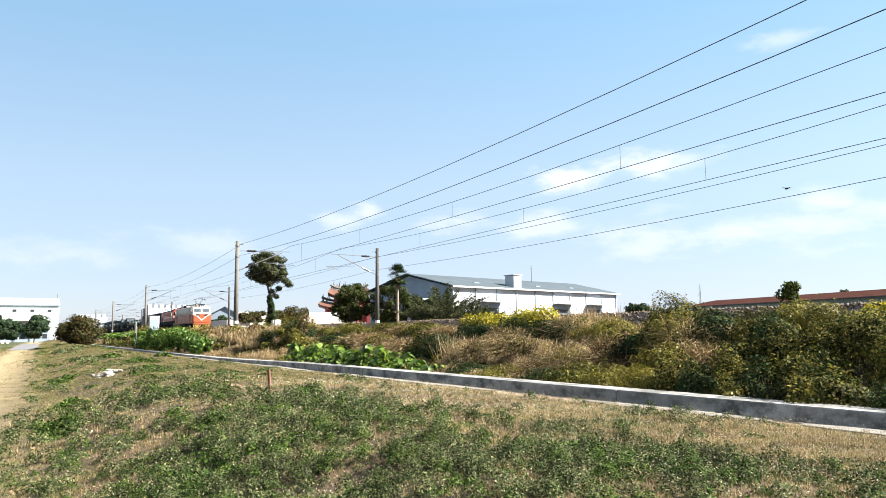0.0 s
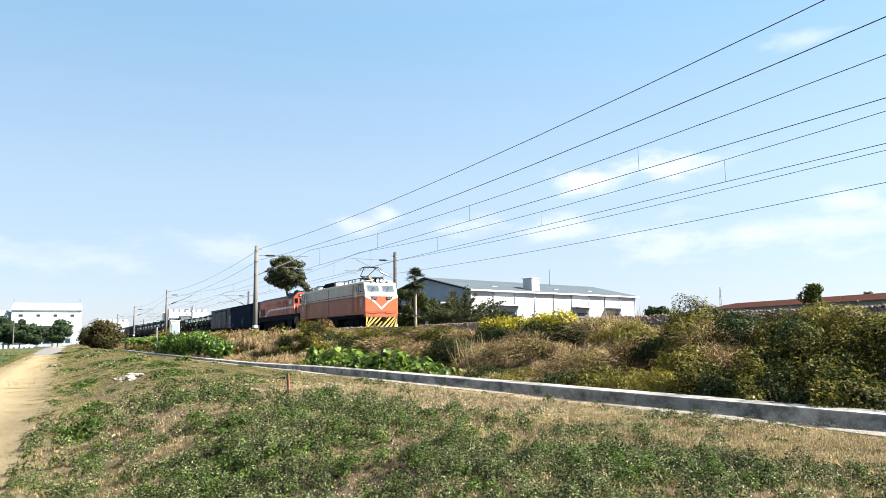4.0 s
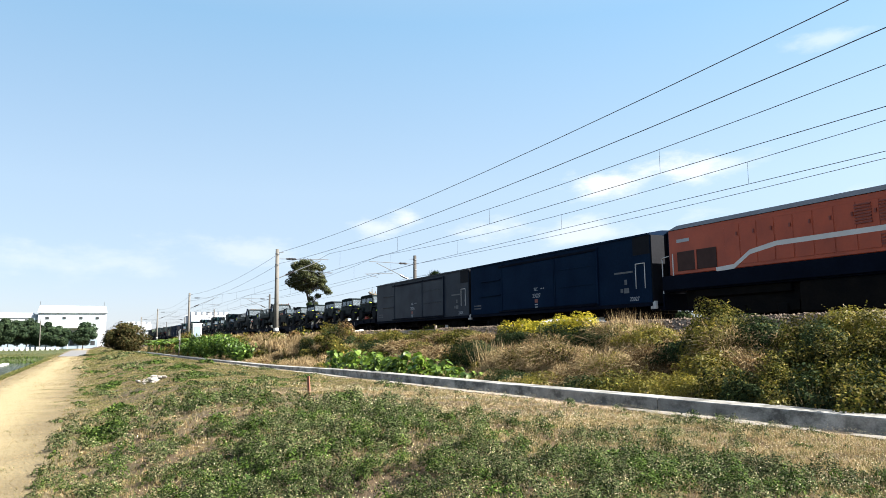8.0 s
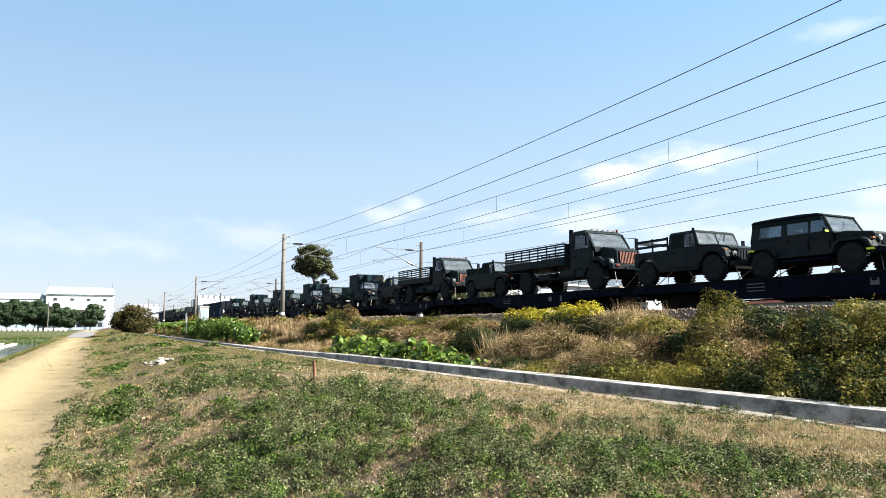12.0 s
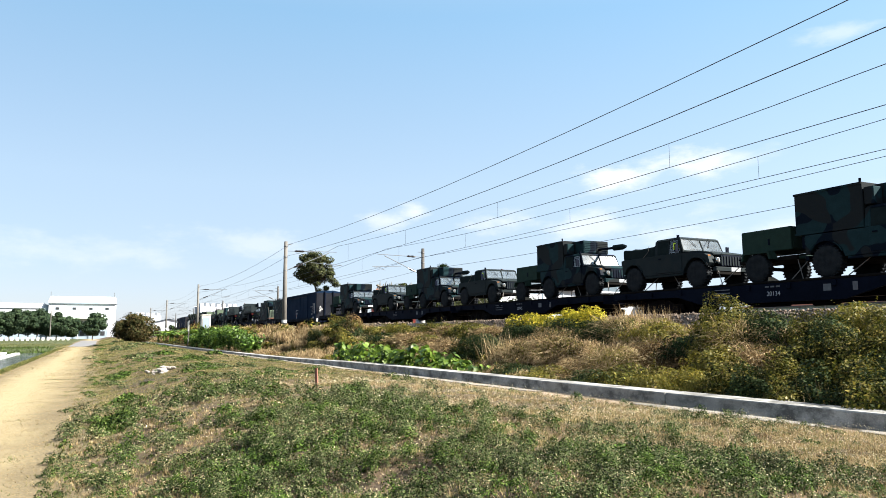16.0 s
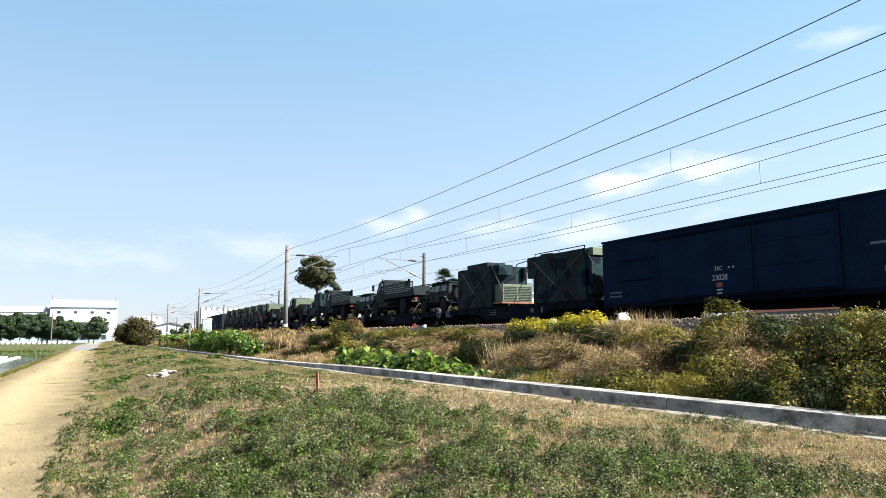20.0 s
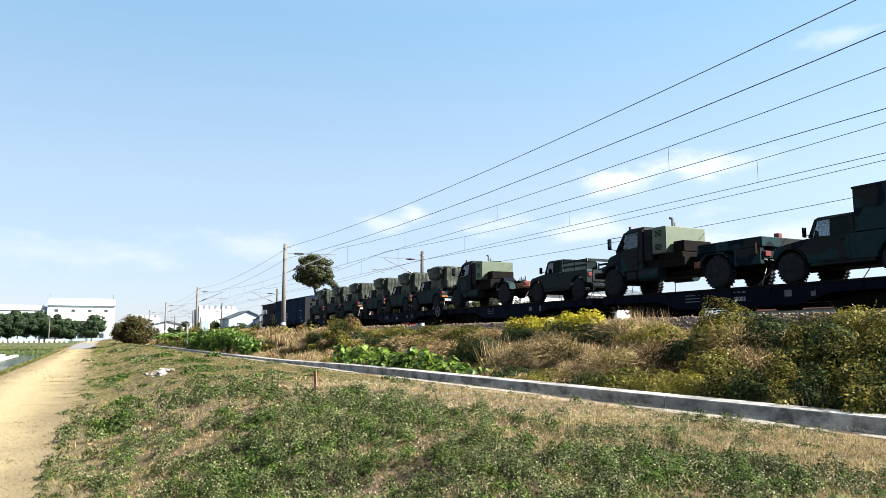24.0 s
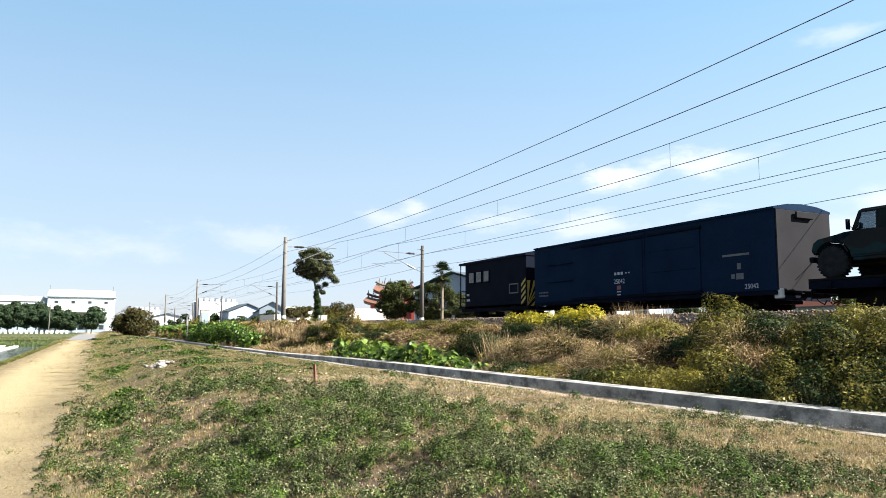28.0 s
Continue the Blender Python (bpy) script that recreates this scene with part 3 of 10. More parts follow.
LIGHT_GREEN = mat("khaki_green_paint", (0.056, 0.080, 0.050), 0.6, vary=0.15, scale=4, fine=30, bump=0.05)
CANVAS = mat("olive_canvas", (0.0105, 0.0170, 0.0180), 0.9, vary=0.25, scale=5, fine=60, bump=0.4, spec=0.03)
TARP = mat("waxed_tarpaulin", (0.015, 0.0205, 0.0155), 0.5, vary=0.25, scale=3, fine=7, bump=0.25, second=(0.027, 0.033, 0.024), spec=0.16)
RUBBER = mat("tyre_rubber", (0.0085, 0.0105, 0.013), 0.8, vary=0.35, scale=6, fine=50, bump=0.2, second=(0.019, 0.021, 0.023), spec=0.03)
RIM = mat("olive_rim", (0.026, 0.032, 0.030), 0.5, vary=0.25, spec=0.3)
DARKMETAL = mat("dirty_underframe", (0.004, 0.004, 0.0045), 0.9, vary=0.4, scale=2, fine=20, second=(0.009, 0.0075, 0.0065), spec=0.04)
CHAIN = mat("chain_steel", (0.12, 0.11, 0.10), 0.55, metal=0.6, vary=0.2)
GLASS = glass("window_glass", (0.92, 0.955, 0.965), 0.05)
SCREEN = glass("dusty_windscreen_glass", (0.93, 0.96, 0.97), 0.07, 0.10)
TINTED = glass("tinted_side_glass", (0.76, 0.81, 0.84), 0.03)
DARKGLASS = glass("dusty_dark_glass", (0.42, 0.47, 0.50), 0.05)
CHROME = mat("headlamp_chrome", (0.7, 0.7, 0.68), 0.15, metal=0.9, vary=0.05, bump=0)
REDLAMP = mat("red_lamp_lens", (0.10, 0.012, 0.012), 0.4, vary=0.05, bump=0)
AMBER = mat("amber_lamp_lens", (0.20, 0.075, 0.015), 0.4, vary=0.05, bump=0)
HIVIS = mat("yellow_green_tape", (0.55, 0.75, 0.05), 0.6, vary=0.1, bump=0)
SEAT = mat("dark_seat_cloth", (0.03, 0.032, 0.03), 0.9, vary=0.2)
ORANGE = mat("orange_loco_paint", (0.25, 0.060, 0.018), 0.5, vary=0.12, scale=1.2, fine=15, bump=0.03, second=(0.20, 0.05, 0.018))
ORANGE_RED = mat("red_orange_loco_paint", (0.33, 0.050, 0.015), 0.48, vary=0.14, scale=1.5, fine=15, bump=0.03, second=(0.24, 0.038, 0.015))
CREAM = mat("cream_loco_paint", (0.38, 0.35, 0.30), 0.5, vary=0.12, scale=1.5, fine=15, bump=0.03, second=(0.30, 0.27, 0.235))
STRIPE_RED = mat("dark_red_stripe", (0.16, 0.03, 0.02), 0.5, vary=0.1)
STRIPE_WHITE = mat("white_stripe", (0.50, 0.49, 0.48), 0.5, vary=0.1, scale=3)
ROOF_GREY = mat("grey_roof_paint", (0.026, 0.037, 0.056), 0.85, vary=0.25, scale=1.5, fine=12, spec=0.06)
YELLOW = mat("yellow_hazard_paint", (0.36, 0.25, 0.035), 0.6, vary=0.15)
BOXGREY = mat("faded_black_paint", (0.0055, 0.0065, 0.010), 0.7, vary=0.3, scale=1.2, fine=10, second=(0.011, 0.012, 0.016), spec=0.06)
DIM_LETTER = mat("faded_lettering", (0.09, 0.095, 0.105), 0.7, vary=0.3, scale=8, bump=0)
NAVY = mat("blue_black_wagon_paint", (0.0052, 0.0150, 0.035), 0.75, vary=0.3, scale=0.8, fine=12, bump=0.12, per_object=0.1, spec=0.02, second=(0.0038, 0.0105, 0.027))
LETTER = mat("white_lettering", (0.30, 0.32, 0.35), 0.7, vary=0.1, bump=0)
TIMBER = mat("old_timber", (0.20, 0.16, 0.11), 0.85, vary=0.35, scale=4, fine=30)

TRAIN = []          # thing, x, y, z, turn: its place in the train
SPIN = []           # wheelset part, its x and z in its wagon, radius


def lathe(profile, n=24, axis="Y"):
    """A turned shape: (radius, along) pairs round the y axis."""
    bm = bmesh.new()
    rings = []
    for r, a in profile:
        rings.append([bm.verts.new((r * math.cos(2 * math.pi * k / n), a, r * math.sin(2 * math.pi * k / n))) for k in range(n)])
    for p, q in zip(rings, rings[1:]):
        for k in range(n):
            bm.faces.new((p[k], p[(k + 1) % n], q[(k + 1) % n], q[k]))
    if profile[0][0] > 0.001:
        bm.faces.new(rings[0])
    if profile[-1][0] > 0.001:
        bm.faces.new(rings[-1][::-1])
    bmesh.ops.recalc_face_normals(bm, faces=bm.faces[:])
    return bm


def tyre_mesh(R, w, tread=True):
    bm = lathe([(R * 0.55, -w / 2), (R * 0.84, -w / 2 - 0.01), (R * 0.96, -w * 0.42), (R, -w * 0.3), (R, w * 0.3), (R * 0.96, w * 0.42), (R * 0.84, w / 2 + 0.01), (R * 0.55, w / 2)], 28)
    if tread:
        for k in range(28):
            a = 2 * math.pi * k / 28
            m = Matrix.Rotation(-a, 4, "Y")
            for s in (-1, 1):
                add_box(bm, R - 0.02, R + 0.014, min(s * 0.02, s * w * 0.45), max(s * 0.02, s * w * 0.45), -0.026, 0.026, m=m)
    me = bpy.data.meshes.new("tyre")
    bm.to_mesh(me)
    bm.free()
    me.materials.append(RUBBER)
    me.shade_smooth()
    return me


def rim_mesh(R, w, bolts=8, material=None):
    r = R * 0.56
    bm = lathe([(r, -w * 0.46), (r * 0.9, -w * 0.48), (r * 0.82, -w * 0.25), (r * 0.55, -w * 0.2), (r * 0.45, -w * 0.42), (r * 0.2, -w * 0.45), (r * 0.2, w * 0.45), (r * 0.45, w * 0.42), (r * 0.55, w * 0.2), (r * 0.82, w * 0.25), (r * 0.9, w * 0.48), (r, w * 0.46)], 20)
    for k in range(bolts):
        a = 2 * math.pi * k / bolts
        for s in (-1, 1):
            add_rod(bm, (r * 0.68 * math.cos(a), s * w * 0.2, r * 0.68 * math.sin(a)), (r * 0.68 * math.cos(a), s * w * 0.28, r * 0.68 * math.sin(a)), 0.016, 6)
    me = bpy.data.meshes.new("rim")
    bm.to_mesh(me)
    bm.free()
    me.materials.append(material or RIM)
    return me


TYRES = {k: (tyre_mesh(R, w), rim_mesh(R, w)) for k, (R, w) in {"humvee": (0.47, 0.31), "jeep": (0.42, 0.26), "truck": (0.56, 0.36), "trailer": (0.46, 0.27)}.items()}


def wheel(t, kind, x, y, z):
    me, rm = TYRES[kind]
    w = new("wheel", me)
    w.parent = t
    w.location = (x, y, z)
    r = new("rim", rm)
    r.parent = w
    return w


def writing(text, size, x, y, z, parent, side=-1, material=None, name="lettering"):
    """Painted characters on a side wall (side -1: the wall that faces -y)."""
    cu = bpy.data.curves.new(name, "FONT")
    cu.body, cu.size, cu.extrude, cu.align_x = text, size, 0.002, "CENTER"
    tmp = bpy.data.objects.new("tmp", cu)
    scene.collection.objects.link(tmp)
    me = bpy.data.meshes.new_from_object(tmp.evaluated_get(bpy.context.evaluated_depsgraph_get()))
    bpy.data.objects.remove(tmp)
    me.materials.clear()
    me.materials.append(material or LETTER)
    ob = new(name, me)
    ob.parent = parent
    ob.matrix_basis = pose(x, y, z, 90, 0, 0 if side < 0 else 180)
    return ob


def bars(rects, y, parent, material=None, name="small_marking", side=-1):
    """Writing too small to read: plain bars (x0, x1, z0, z1) on a side wall."""
    bm = bmesh.new()
    for x0, x1, z0, z1 in rects:
        add_box(bm, x0, x1, min(y, y + side * 0.004), max(y, y + side * 0.004), z0, z1)
    return part(name, bm, material or LETTER, parent)


def wheelset(t, x, r=0.43):
    bm = lathe([(0.09, -0.66), (r * 0.3, -0.64), (r * 0.34, -0.60), (r * 0.86, -0.60), (r, -0.59), (r, -0.50), (r + 0.028, -0.49), (r + 0.028, -0.46), (r * 0.86, -0.46), (r * 0.3, -0.5), (0.08, -0.45),
                (0.08, 0.45), (r * 0.3, 0.5), (r * 0.86, 0.46), (r + 0.028, 0.46), (r + 0.028, 0.49), (r, 0.50), (r, 0.59), (r * 0.86, 0.60), (r * 0.34, 0.60), (r * 0.3, 0.64), (0.09, 0.66)], 20)
    for s in (-1, 1):
        for k in range(3):
            a = 2 * math.pi * k / 3
            m = Matrix.Rotation(a, 4, "Y")
            add_box(bm, r * 0.4, r * 0.8, s * 0.612 - 0.012, s * 0.612 + 0.012, -0.03, 0.03, m=m)
    w = part("wheelset", bm, DARKMETAL, t)
    w.location = (x, 0, r)
    w.rotation_mode = "QUATERNION"
    SPIN.append((w, x, r))
    return w


def bogie(t, x, wb=1.7, r=0.43):
    """A cast two-axle bogie: side frames with axle boxes, springs and a bolster."""
    bm = bmesh.new()
    for s in (-1, 1):
        add_prism(bm, [(x - wb / 2 - 0.25, r - 0.02), (x - wb / 2 - 0.25, r + 0.18), (x - wb / 2 + 0.2, r + 0.22), (x - 0.45, r + 0.36), (x + 0.45, r + 0.36), (x + wb / 2 - 0.2, r + 0.22), (x + wb / 2 + 0.25, r + 0.18), (x + wb / 2 + 0.25, r - 0.02),
                        (x + wb / 2 - 0.15, r - 0.02), (x + 0.42, r - 0.18), (x - 0.42, r - 0.18), (x - wb / 2 + 0.15, r - 0.02)], s * 0.86 - 0.06, s * 0.86 + 0.06)
        for k in (-1, 1):
            add_box(bm, x + k * wb / 2 - 0.13, x + k * wb / 2 + 0.13, s * 0.93 - 0.06, s * 0.93 + 0.06, r - 0.13, r + 0.13, 0.03)
        for k in (-0.16, 0, 0.16):
            add_rod(bm, (x + k, s * 0.94, r - 0.12), (x + k, s * 0.94, r + 0.25), 0.06, 8)
    add_box(bm, x - 0.25, x + 0.25, -0.95, 0.95, r + 0.1, r + 0.4, 0.03)
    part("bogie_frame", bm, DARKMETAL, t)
    for k in (-1, 1):
        wheelset(t, x + k * wb / 2, r)


def coupler(t, x, s):
    bm = bmesh.new()
    add_box(bm, min(x, x + s * 0.38), max(x, x + s * 0.38), -0.09, 0.09, 0.72, 0.9, 0.02)
    add_box(bm, min(x + s * 0.3, x + s * 0.52), max(x + s * 0.3, x + s * 0.52), -0.17, 0.14, 0.67, 0.97, 0.03)
    part("coupler", bm, DARKMETAL, t)
    part("brake_hose", polyline([(x, 0.35, 0.85), (x + s * 0.2, 0.37, 0.6), (x + s * 0.4, 0.33, 0.5), (x + s * 0.5, 0.3, 0.62)], 0.025, 6), RUBBER, t)


def brake_wheel(t, x, y, z, material=None, axis="x"):
    """A spoked hand brake wheel, facing the side."""
    bm = bmesh.new()
    n = 20
    pts = [(x + 0.30 * math.cos(2 * math.pi * k / n), y, z + 0.30 * math.sin(2 * math.pi * k / n)) for k in range(n + 1)]
    for p, q in zip(pts, pts[1:]):
        add_rod(bm, p, q, 0.026, 6)
    for k in range(5):
        a = 2 * math.pi * k / 5 + 0.3
        add_rod(bm, (x, y, z), (x + 0.3 * math.cos(a), y, z + 0.3 * math.sin(a)), 0.024, 6)
    add_rod(bm, (x, y - 0.03, z), (x, y + 0.25, z), 0.05, 8)
    return part("brake_wheel", bm, material or STRIPE_WHITE, t, "white spoked brake wheel")


def ladder(t, x, y, z0, z1, w=0.36, n=5, name="ladder", material=None):
    segs = [((x - w / 2, y, z0), (x - w / 2, y, z1)), ((x + w / 2, y, z0), (x + w / 2, y, z1))]
    segs += [((x - w / 2, y, z0 + (z1 - z0) * (k + 0.5) / n), (x + w / 2, y, z0 + (z1 - z0) * (k + 0.5) / n)) for k in range(n)]
    return part(name, rods(segs, 0.014), material or DARKMETAL, t)


# ---- wagons (x along the train from the middle, z from the rail) ----
def flat_wagon(length, label, number="", wheel_end=True, number_x=0.0):
    t = thing("flat_wagon", label, "flat wagon", "flat wagons of the train")
    h, d = length / 2, 1.19
    part("deck", box(-h, h, -1.28, 1.28, d - 0.07, d, 0.01), DARKMETAL, t)
    for s in (-1, 1):
        bm = bmesh.new()
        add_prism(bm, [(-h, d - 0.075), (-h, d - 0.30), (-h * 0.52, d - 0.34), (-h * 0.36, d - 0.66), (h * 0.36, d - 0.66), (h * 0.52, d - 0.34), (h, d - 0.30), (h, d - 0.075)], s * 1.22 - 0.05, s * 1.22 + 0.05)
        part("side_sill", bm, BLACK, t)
        k = -h + 0.7
        while k < h - 0.3:
            part("stake_pocket", box(k - 0.06, k + 0.06, min(s * 1.275, s * 1.33), max(s * 1.275, s * 1.33), d - 0.27, d - 0.09, 0.01), BLACK, t)
            k += 1.5
    for s in (-1, 1):
        part("end_sill", box(min(s * h, s * (h - 0.14)), max(s * h, s * (h - 0.14)), -1.17, 1.17, d - 0.42, d - 0.075, 0.02), BLACK, t)
        bogie(t, s * (h - 2.3))
        coupler(t, s * h, s)
    part("centre_beam", box(-h + 0.2, h - 0.2, -0.25, 0.25, d - 0.55, d - 0.075), DARKMETAL, t)
    part("brake_cylinder", rods([((1.2, -0.6, 0.55), (2.0, -0.6, 0.55))], 0.16, 12), DARKMETAL, t)
    part("brake_rigging", rods([((-h + 2.5, -0.4, 0.5), (1.2, -0.6, 0.55)), ((2.0, -0.6, 0.55), (h - 2.5, -0.4, 0.5)), ((-1.0, -0.9, 0.42), (0.6, -0.9, 0.42))], 0.025), DARKMETAL, t)
    if wheel_end:
        brake_wheel(t, h - 0.45, -1.40, d - 0.15, DIM_LETTER)
    if number:
        writing(number, 0.2, number_x, -1.278, d - 0.46, t)
        bars([(number_x - 0.3 + 0.2 * k, number_x - 0.16 + 0.2 * k, d - 0.2, d - 0.15) for k in range(3)], -1.274, t, DIM_LETTER)
    bars([(number_x - 2.4 + 0.0, number_x - 1.7, d - 0.2 - 0.11 * k, d - 0.17 - 0.11 * k) for k in range(3)], -1.274, t, DIM_LETTER)
    for rect in ((number_x + 1.7, number_x + 1.95, d - 0.4, d - 0.2), (number_x + 2.6, number_x + 2.75, d - 0.42, d - 0.18)):
        bars([rect], -1.274, t, DIM_LETTER, name="side_stencil")
    return t


def box_wagon(length, label, number, wheel_end=True, grey_corner=False, plain=False, end_material=None, paint=None):
    paint = paint or NAVY
    t = thing("covered_wagon", label, "boxcar", "covered wagons of the train")
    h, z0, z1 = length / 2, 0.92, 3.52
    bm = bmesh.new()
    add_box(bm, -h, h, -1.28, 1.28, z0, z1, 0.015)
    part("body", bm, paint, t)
    # low-pitched roof with lips
    bm = bmesh.new()
    prof = [(-1.33, z1 - 0.04), (-1.33, z1 + 0.03), (-0.7, z1 + 0.15), (0, z1 + 0.19), (0.7, z1 + 0.15), (1.33, z1 + 0.03), (1.33, z1 - 0.04)]
    a = [bm.verts.new((-h - 0.03, y, z)) for y, z in prof]
    b = [bm.verts.new((h + 0.03, y, z)) for y, z in prof]
    bm.faces.new(a)
    bm.faces.new(b[::-1])
    for k in range(7):
        bm.faces.new((a[k], b[k], b[(k + 1) % 7], a[(k + 1) % 7]))
    bmesh.ops.recalc_face_normals(bm, faces=bm.faces[:])
    part("roof", bm, paint, t)
    for s in (-1, 1):
        y = s * 1.28
        lo, hi = min(y, y + s * 0.05), max(y, y + s * 0.05)
        # sliding door left of the middle, its rails and posts
        part("sliding_door", box(-h * 0.52, h * 0.12, lo, hi, z0 + 0.12, z1 - 0.3, 0.012), paint, t)
        part("door_rail", box(-h * 0.56, h * 0.56, min(y, y + s * 0.085), max(y, y + s * 0.085), z1 - 0.29, z1 - 0.2), BLACK, t)
        part("lower_door_rail", box(-h * 0.56, h * 0.56, min(y, y + s * 0.085), max(y, y + s * 0.085), z0 + 0.03, z0 + 0.11), BLACK, t)
        part("second_door", box(h * 0.14, h * 0.55, lo, hi, z0 + 0.12, z1 - 0.3, 0.012), paint, t)
        for x in (-h * 0.52, h * 0.135, h * 0.56) if not plain else (h * 0.135,):
            part("door_post", box(x - 0.05, x + 0.05, min(y, y + s * 0.075), max(y, y + s * 0.075), z0 + 0.05, z1 - 0.15, 0.01), paint, t)
        for x0, x1 in ((-h * 0.84, -h * 0.55), (h * 0.17, h * 0.52)):
            for k in (0.36, 0.66):
                z = z0 + (z1 - z0) * k
                part("panel_rib", box(x0, x1, min(y, y + s * 0.065), max(y, y + s * 0.065), z - 0.025, z + 0.025, 0.008), paint, t)
        part("sill", box(-h, h, min(y - s * 0.02, y + s * 0.03), max(y - s * 0.02, y + s * 0.03), z0 - 0.14, z0 - 0.004), BLACK, t)
    if not plain:
        part("corner_grab_rail", rods([((h - 0.75, -1.36, z0 + 0.55), (h - 0.75, -1.36, z0 + 1.5)), ((h - 0.25, -1.36, z0 + 0.55), (h - 0.25, -1.36, z0 + 1.5)), ((h - 0.75, -1.36, z0 + 1.5), (h - 0.25, -1.36, z0 + 1.5))], 0.018), STRIPE_WHITE, t, "pale grab rails")
    if grey_corner:
        part("corner_plate", box(h - 0.95, h - 0.01, -1.292, -1.282, z1 - 0.75, z1 - 0.03), BOXGREY, t, "faded grey plate")
    for s in (-1, 1):
        em = end_material or BOXGREY
        part("end_wall", box(min(s * (h + 0.004), s * (h + 0.05)), max(s * (h + 0.004), s * (h + 0.05)), -1.26, 1.26, z0, z1 - 0.05, 0.01), em, t, "faded dark end wall")
        if not plain:
            for y in (-0.42, 0.42):
                part("end_post", box(min(s * (h + 0.05), s * (h + 0.15)), max(s * (h + 0.05), s * (h + 0.15)), y - 0.06, y + 0.06, z0 - 0.1, z1 + 0.08, 0.015), BLACK, t)
            part("end_door", box(min(s * (h + 0.05), s * (h + 0.09)), max(s * (h + 0.05), s * (h + 0.09)), -0.35, 0.35, z0 + 0.05, z1 - 0.2, 0.01), em, t)
        else:
            part("end_vent", box(min(s * (h + 0.05), s * (h + 0.16)), max(s * (h + 0.05), s * (h + 0.16)), -0.45, 0.35, z1 - 0.3, z1 - 0.08, 0.02, top=(0.05 if s > 0 else 0, 0, 0, 0)), em, t)
        part("end_sill", box(min(s * h, s * (h - 0.15)), max(s * h, s * (h - 0.15)), -1.2, 1.2, z0 - 0.3, z0 - 0.145), BLACK, t)
        bogie(t, s * (h - 2.2))
        coupler(t, s * h, s)
    part("centre_beam", box(-h + 0.3, h - 0.3, -0.25, 0.25, z0 - 0.4, z0 - 0.02), DARKMETAL, t)
    part("brake_gear", rods([((-1.6, -0.8, 0.6), (-0.6, -0.8, 0.6))], 0.17, 12), DARKMETAL, t)
    part("brake_rigging", rods([((-3.4, -0.9, 0.55), (-1.6, -0.8, 0.6)), ((-0.6, -0.8, 0.6), (3.2, -0.9, 0.52)), ((0.6, -1.0, 0.5), (0.6, -1.0, 0.85)), ((2.4, -1.0, 0.5), (2.4, -1.0, 0.85)), ((0.6, -1.0, 0.5), (2.4, -1.0, 0.5))], 0.025), DARKMETAL, t)
    part("lamp_bracket", box(h - 0.15, h + 0.12, -1.25, -1.1, z0 - 0.25, z0 + 0.05, 0.02), STRIPE_WHITE, t, "white lamp bracket")
    if wheel_end:
        brake_wheel(t, h + 0.32, -0.95, z0 + 0.95)
    # painted lettering on the side that is seen
    y = -1.334
    writing(number, 0.27, -0.55, y, z0 + 0.60, t)
    writing(number, 0.22, h - 0.95, -1.284, z0 + 0.10, t)
    if plain:
        bars([(-0.85 + 0.2 * k, -0.72 + 0.2 * k, z0 + 0.95, z0 + 1.06) for k in range(3)], y + 0.002, t)
    else:
        writing("35C", 0.2, -0.6, y, z0 + 0.93, t)
    bars([(-0.18, -0.1, z0 + 0.98, z0 + 1.03), (0.0, 0.08, z0 + 0.98, z0 + 1.03), (-0.68, -0.48, z0 + 0.13, z0 + 0.18), (-0.7, -0.45, z0 + 0.25, z0 + 0.3)], y + 0.002, t)
    bars([(-0.7, -0.45, z0 + 0.36, z0 + 0.52)], y + 0.002, t, STRIPE_RED, "red_card")
    bars([(-h + 0.4 + 0.13 * k, -h + 0.49 + 0.13 * k, z, z + 0.07) for k in range(6) for z in (z0 + 0.28, z0 + 0.43)], -1.282, t, DIM_LETTER)
    bars([(h - 2.1, h - 1.0, z0 + 1.2, z0 + 1.27), (h - 1.5, h - 1.35, z0 + 0.75, z0 + 0.95), (h - 1.55, h - 1.25, z0 + 0.42, z0 + 0.62), (h - 1.75, h - 1.6, z0 + 0.45, z0 + 0.6)], -1.282, t, DIM_LETTER)
    return t


def hazard(name, t, x, y0, y1, z0, z1, thick=0.05):
    """A board with slanted yellow and black stripes, facing along the train or to the side."""
    part(name, box(x - thick / 2, x + thick / 2, y0, y1, z0, z1), BLACK, t)
    bm = bmesh.new()
    w = y1 - y0
    for k in range(int((w + z1 - z0) / 0.36) + 1):
        a = y0 - (z1 - z0) + 0.36 * k
        q = [(a, z0), (a + 0.18, z0), (a + 0.18 + z1 - z0, z1), (a + z1 - z0, z1)]
        q = [(min(max(y, y0), y1), z) for y, z in q]
        if q[1][0] - q[0][0] + q[2][0] - q[3][0] < 0.05:
            continue
        for s in (-1, 1):
            bm.faces.new([bm.verts.new((x + s * (thick / 2 + 0.004), y, z)) for y, z in q])
    singles("hazard_stripe", bm, YELLOW, t, "yellow warning stripes")


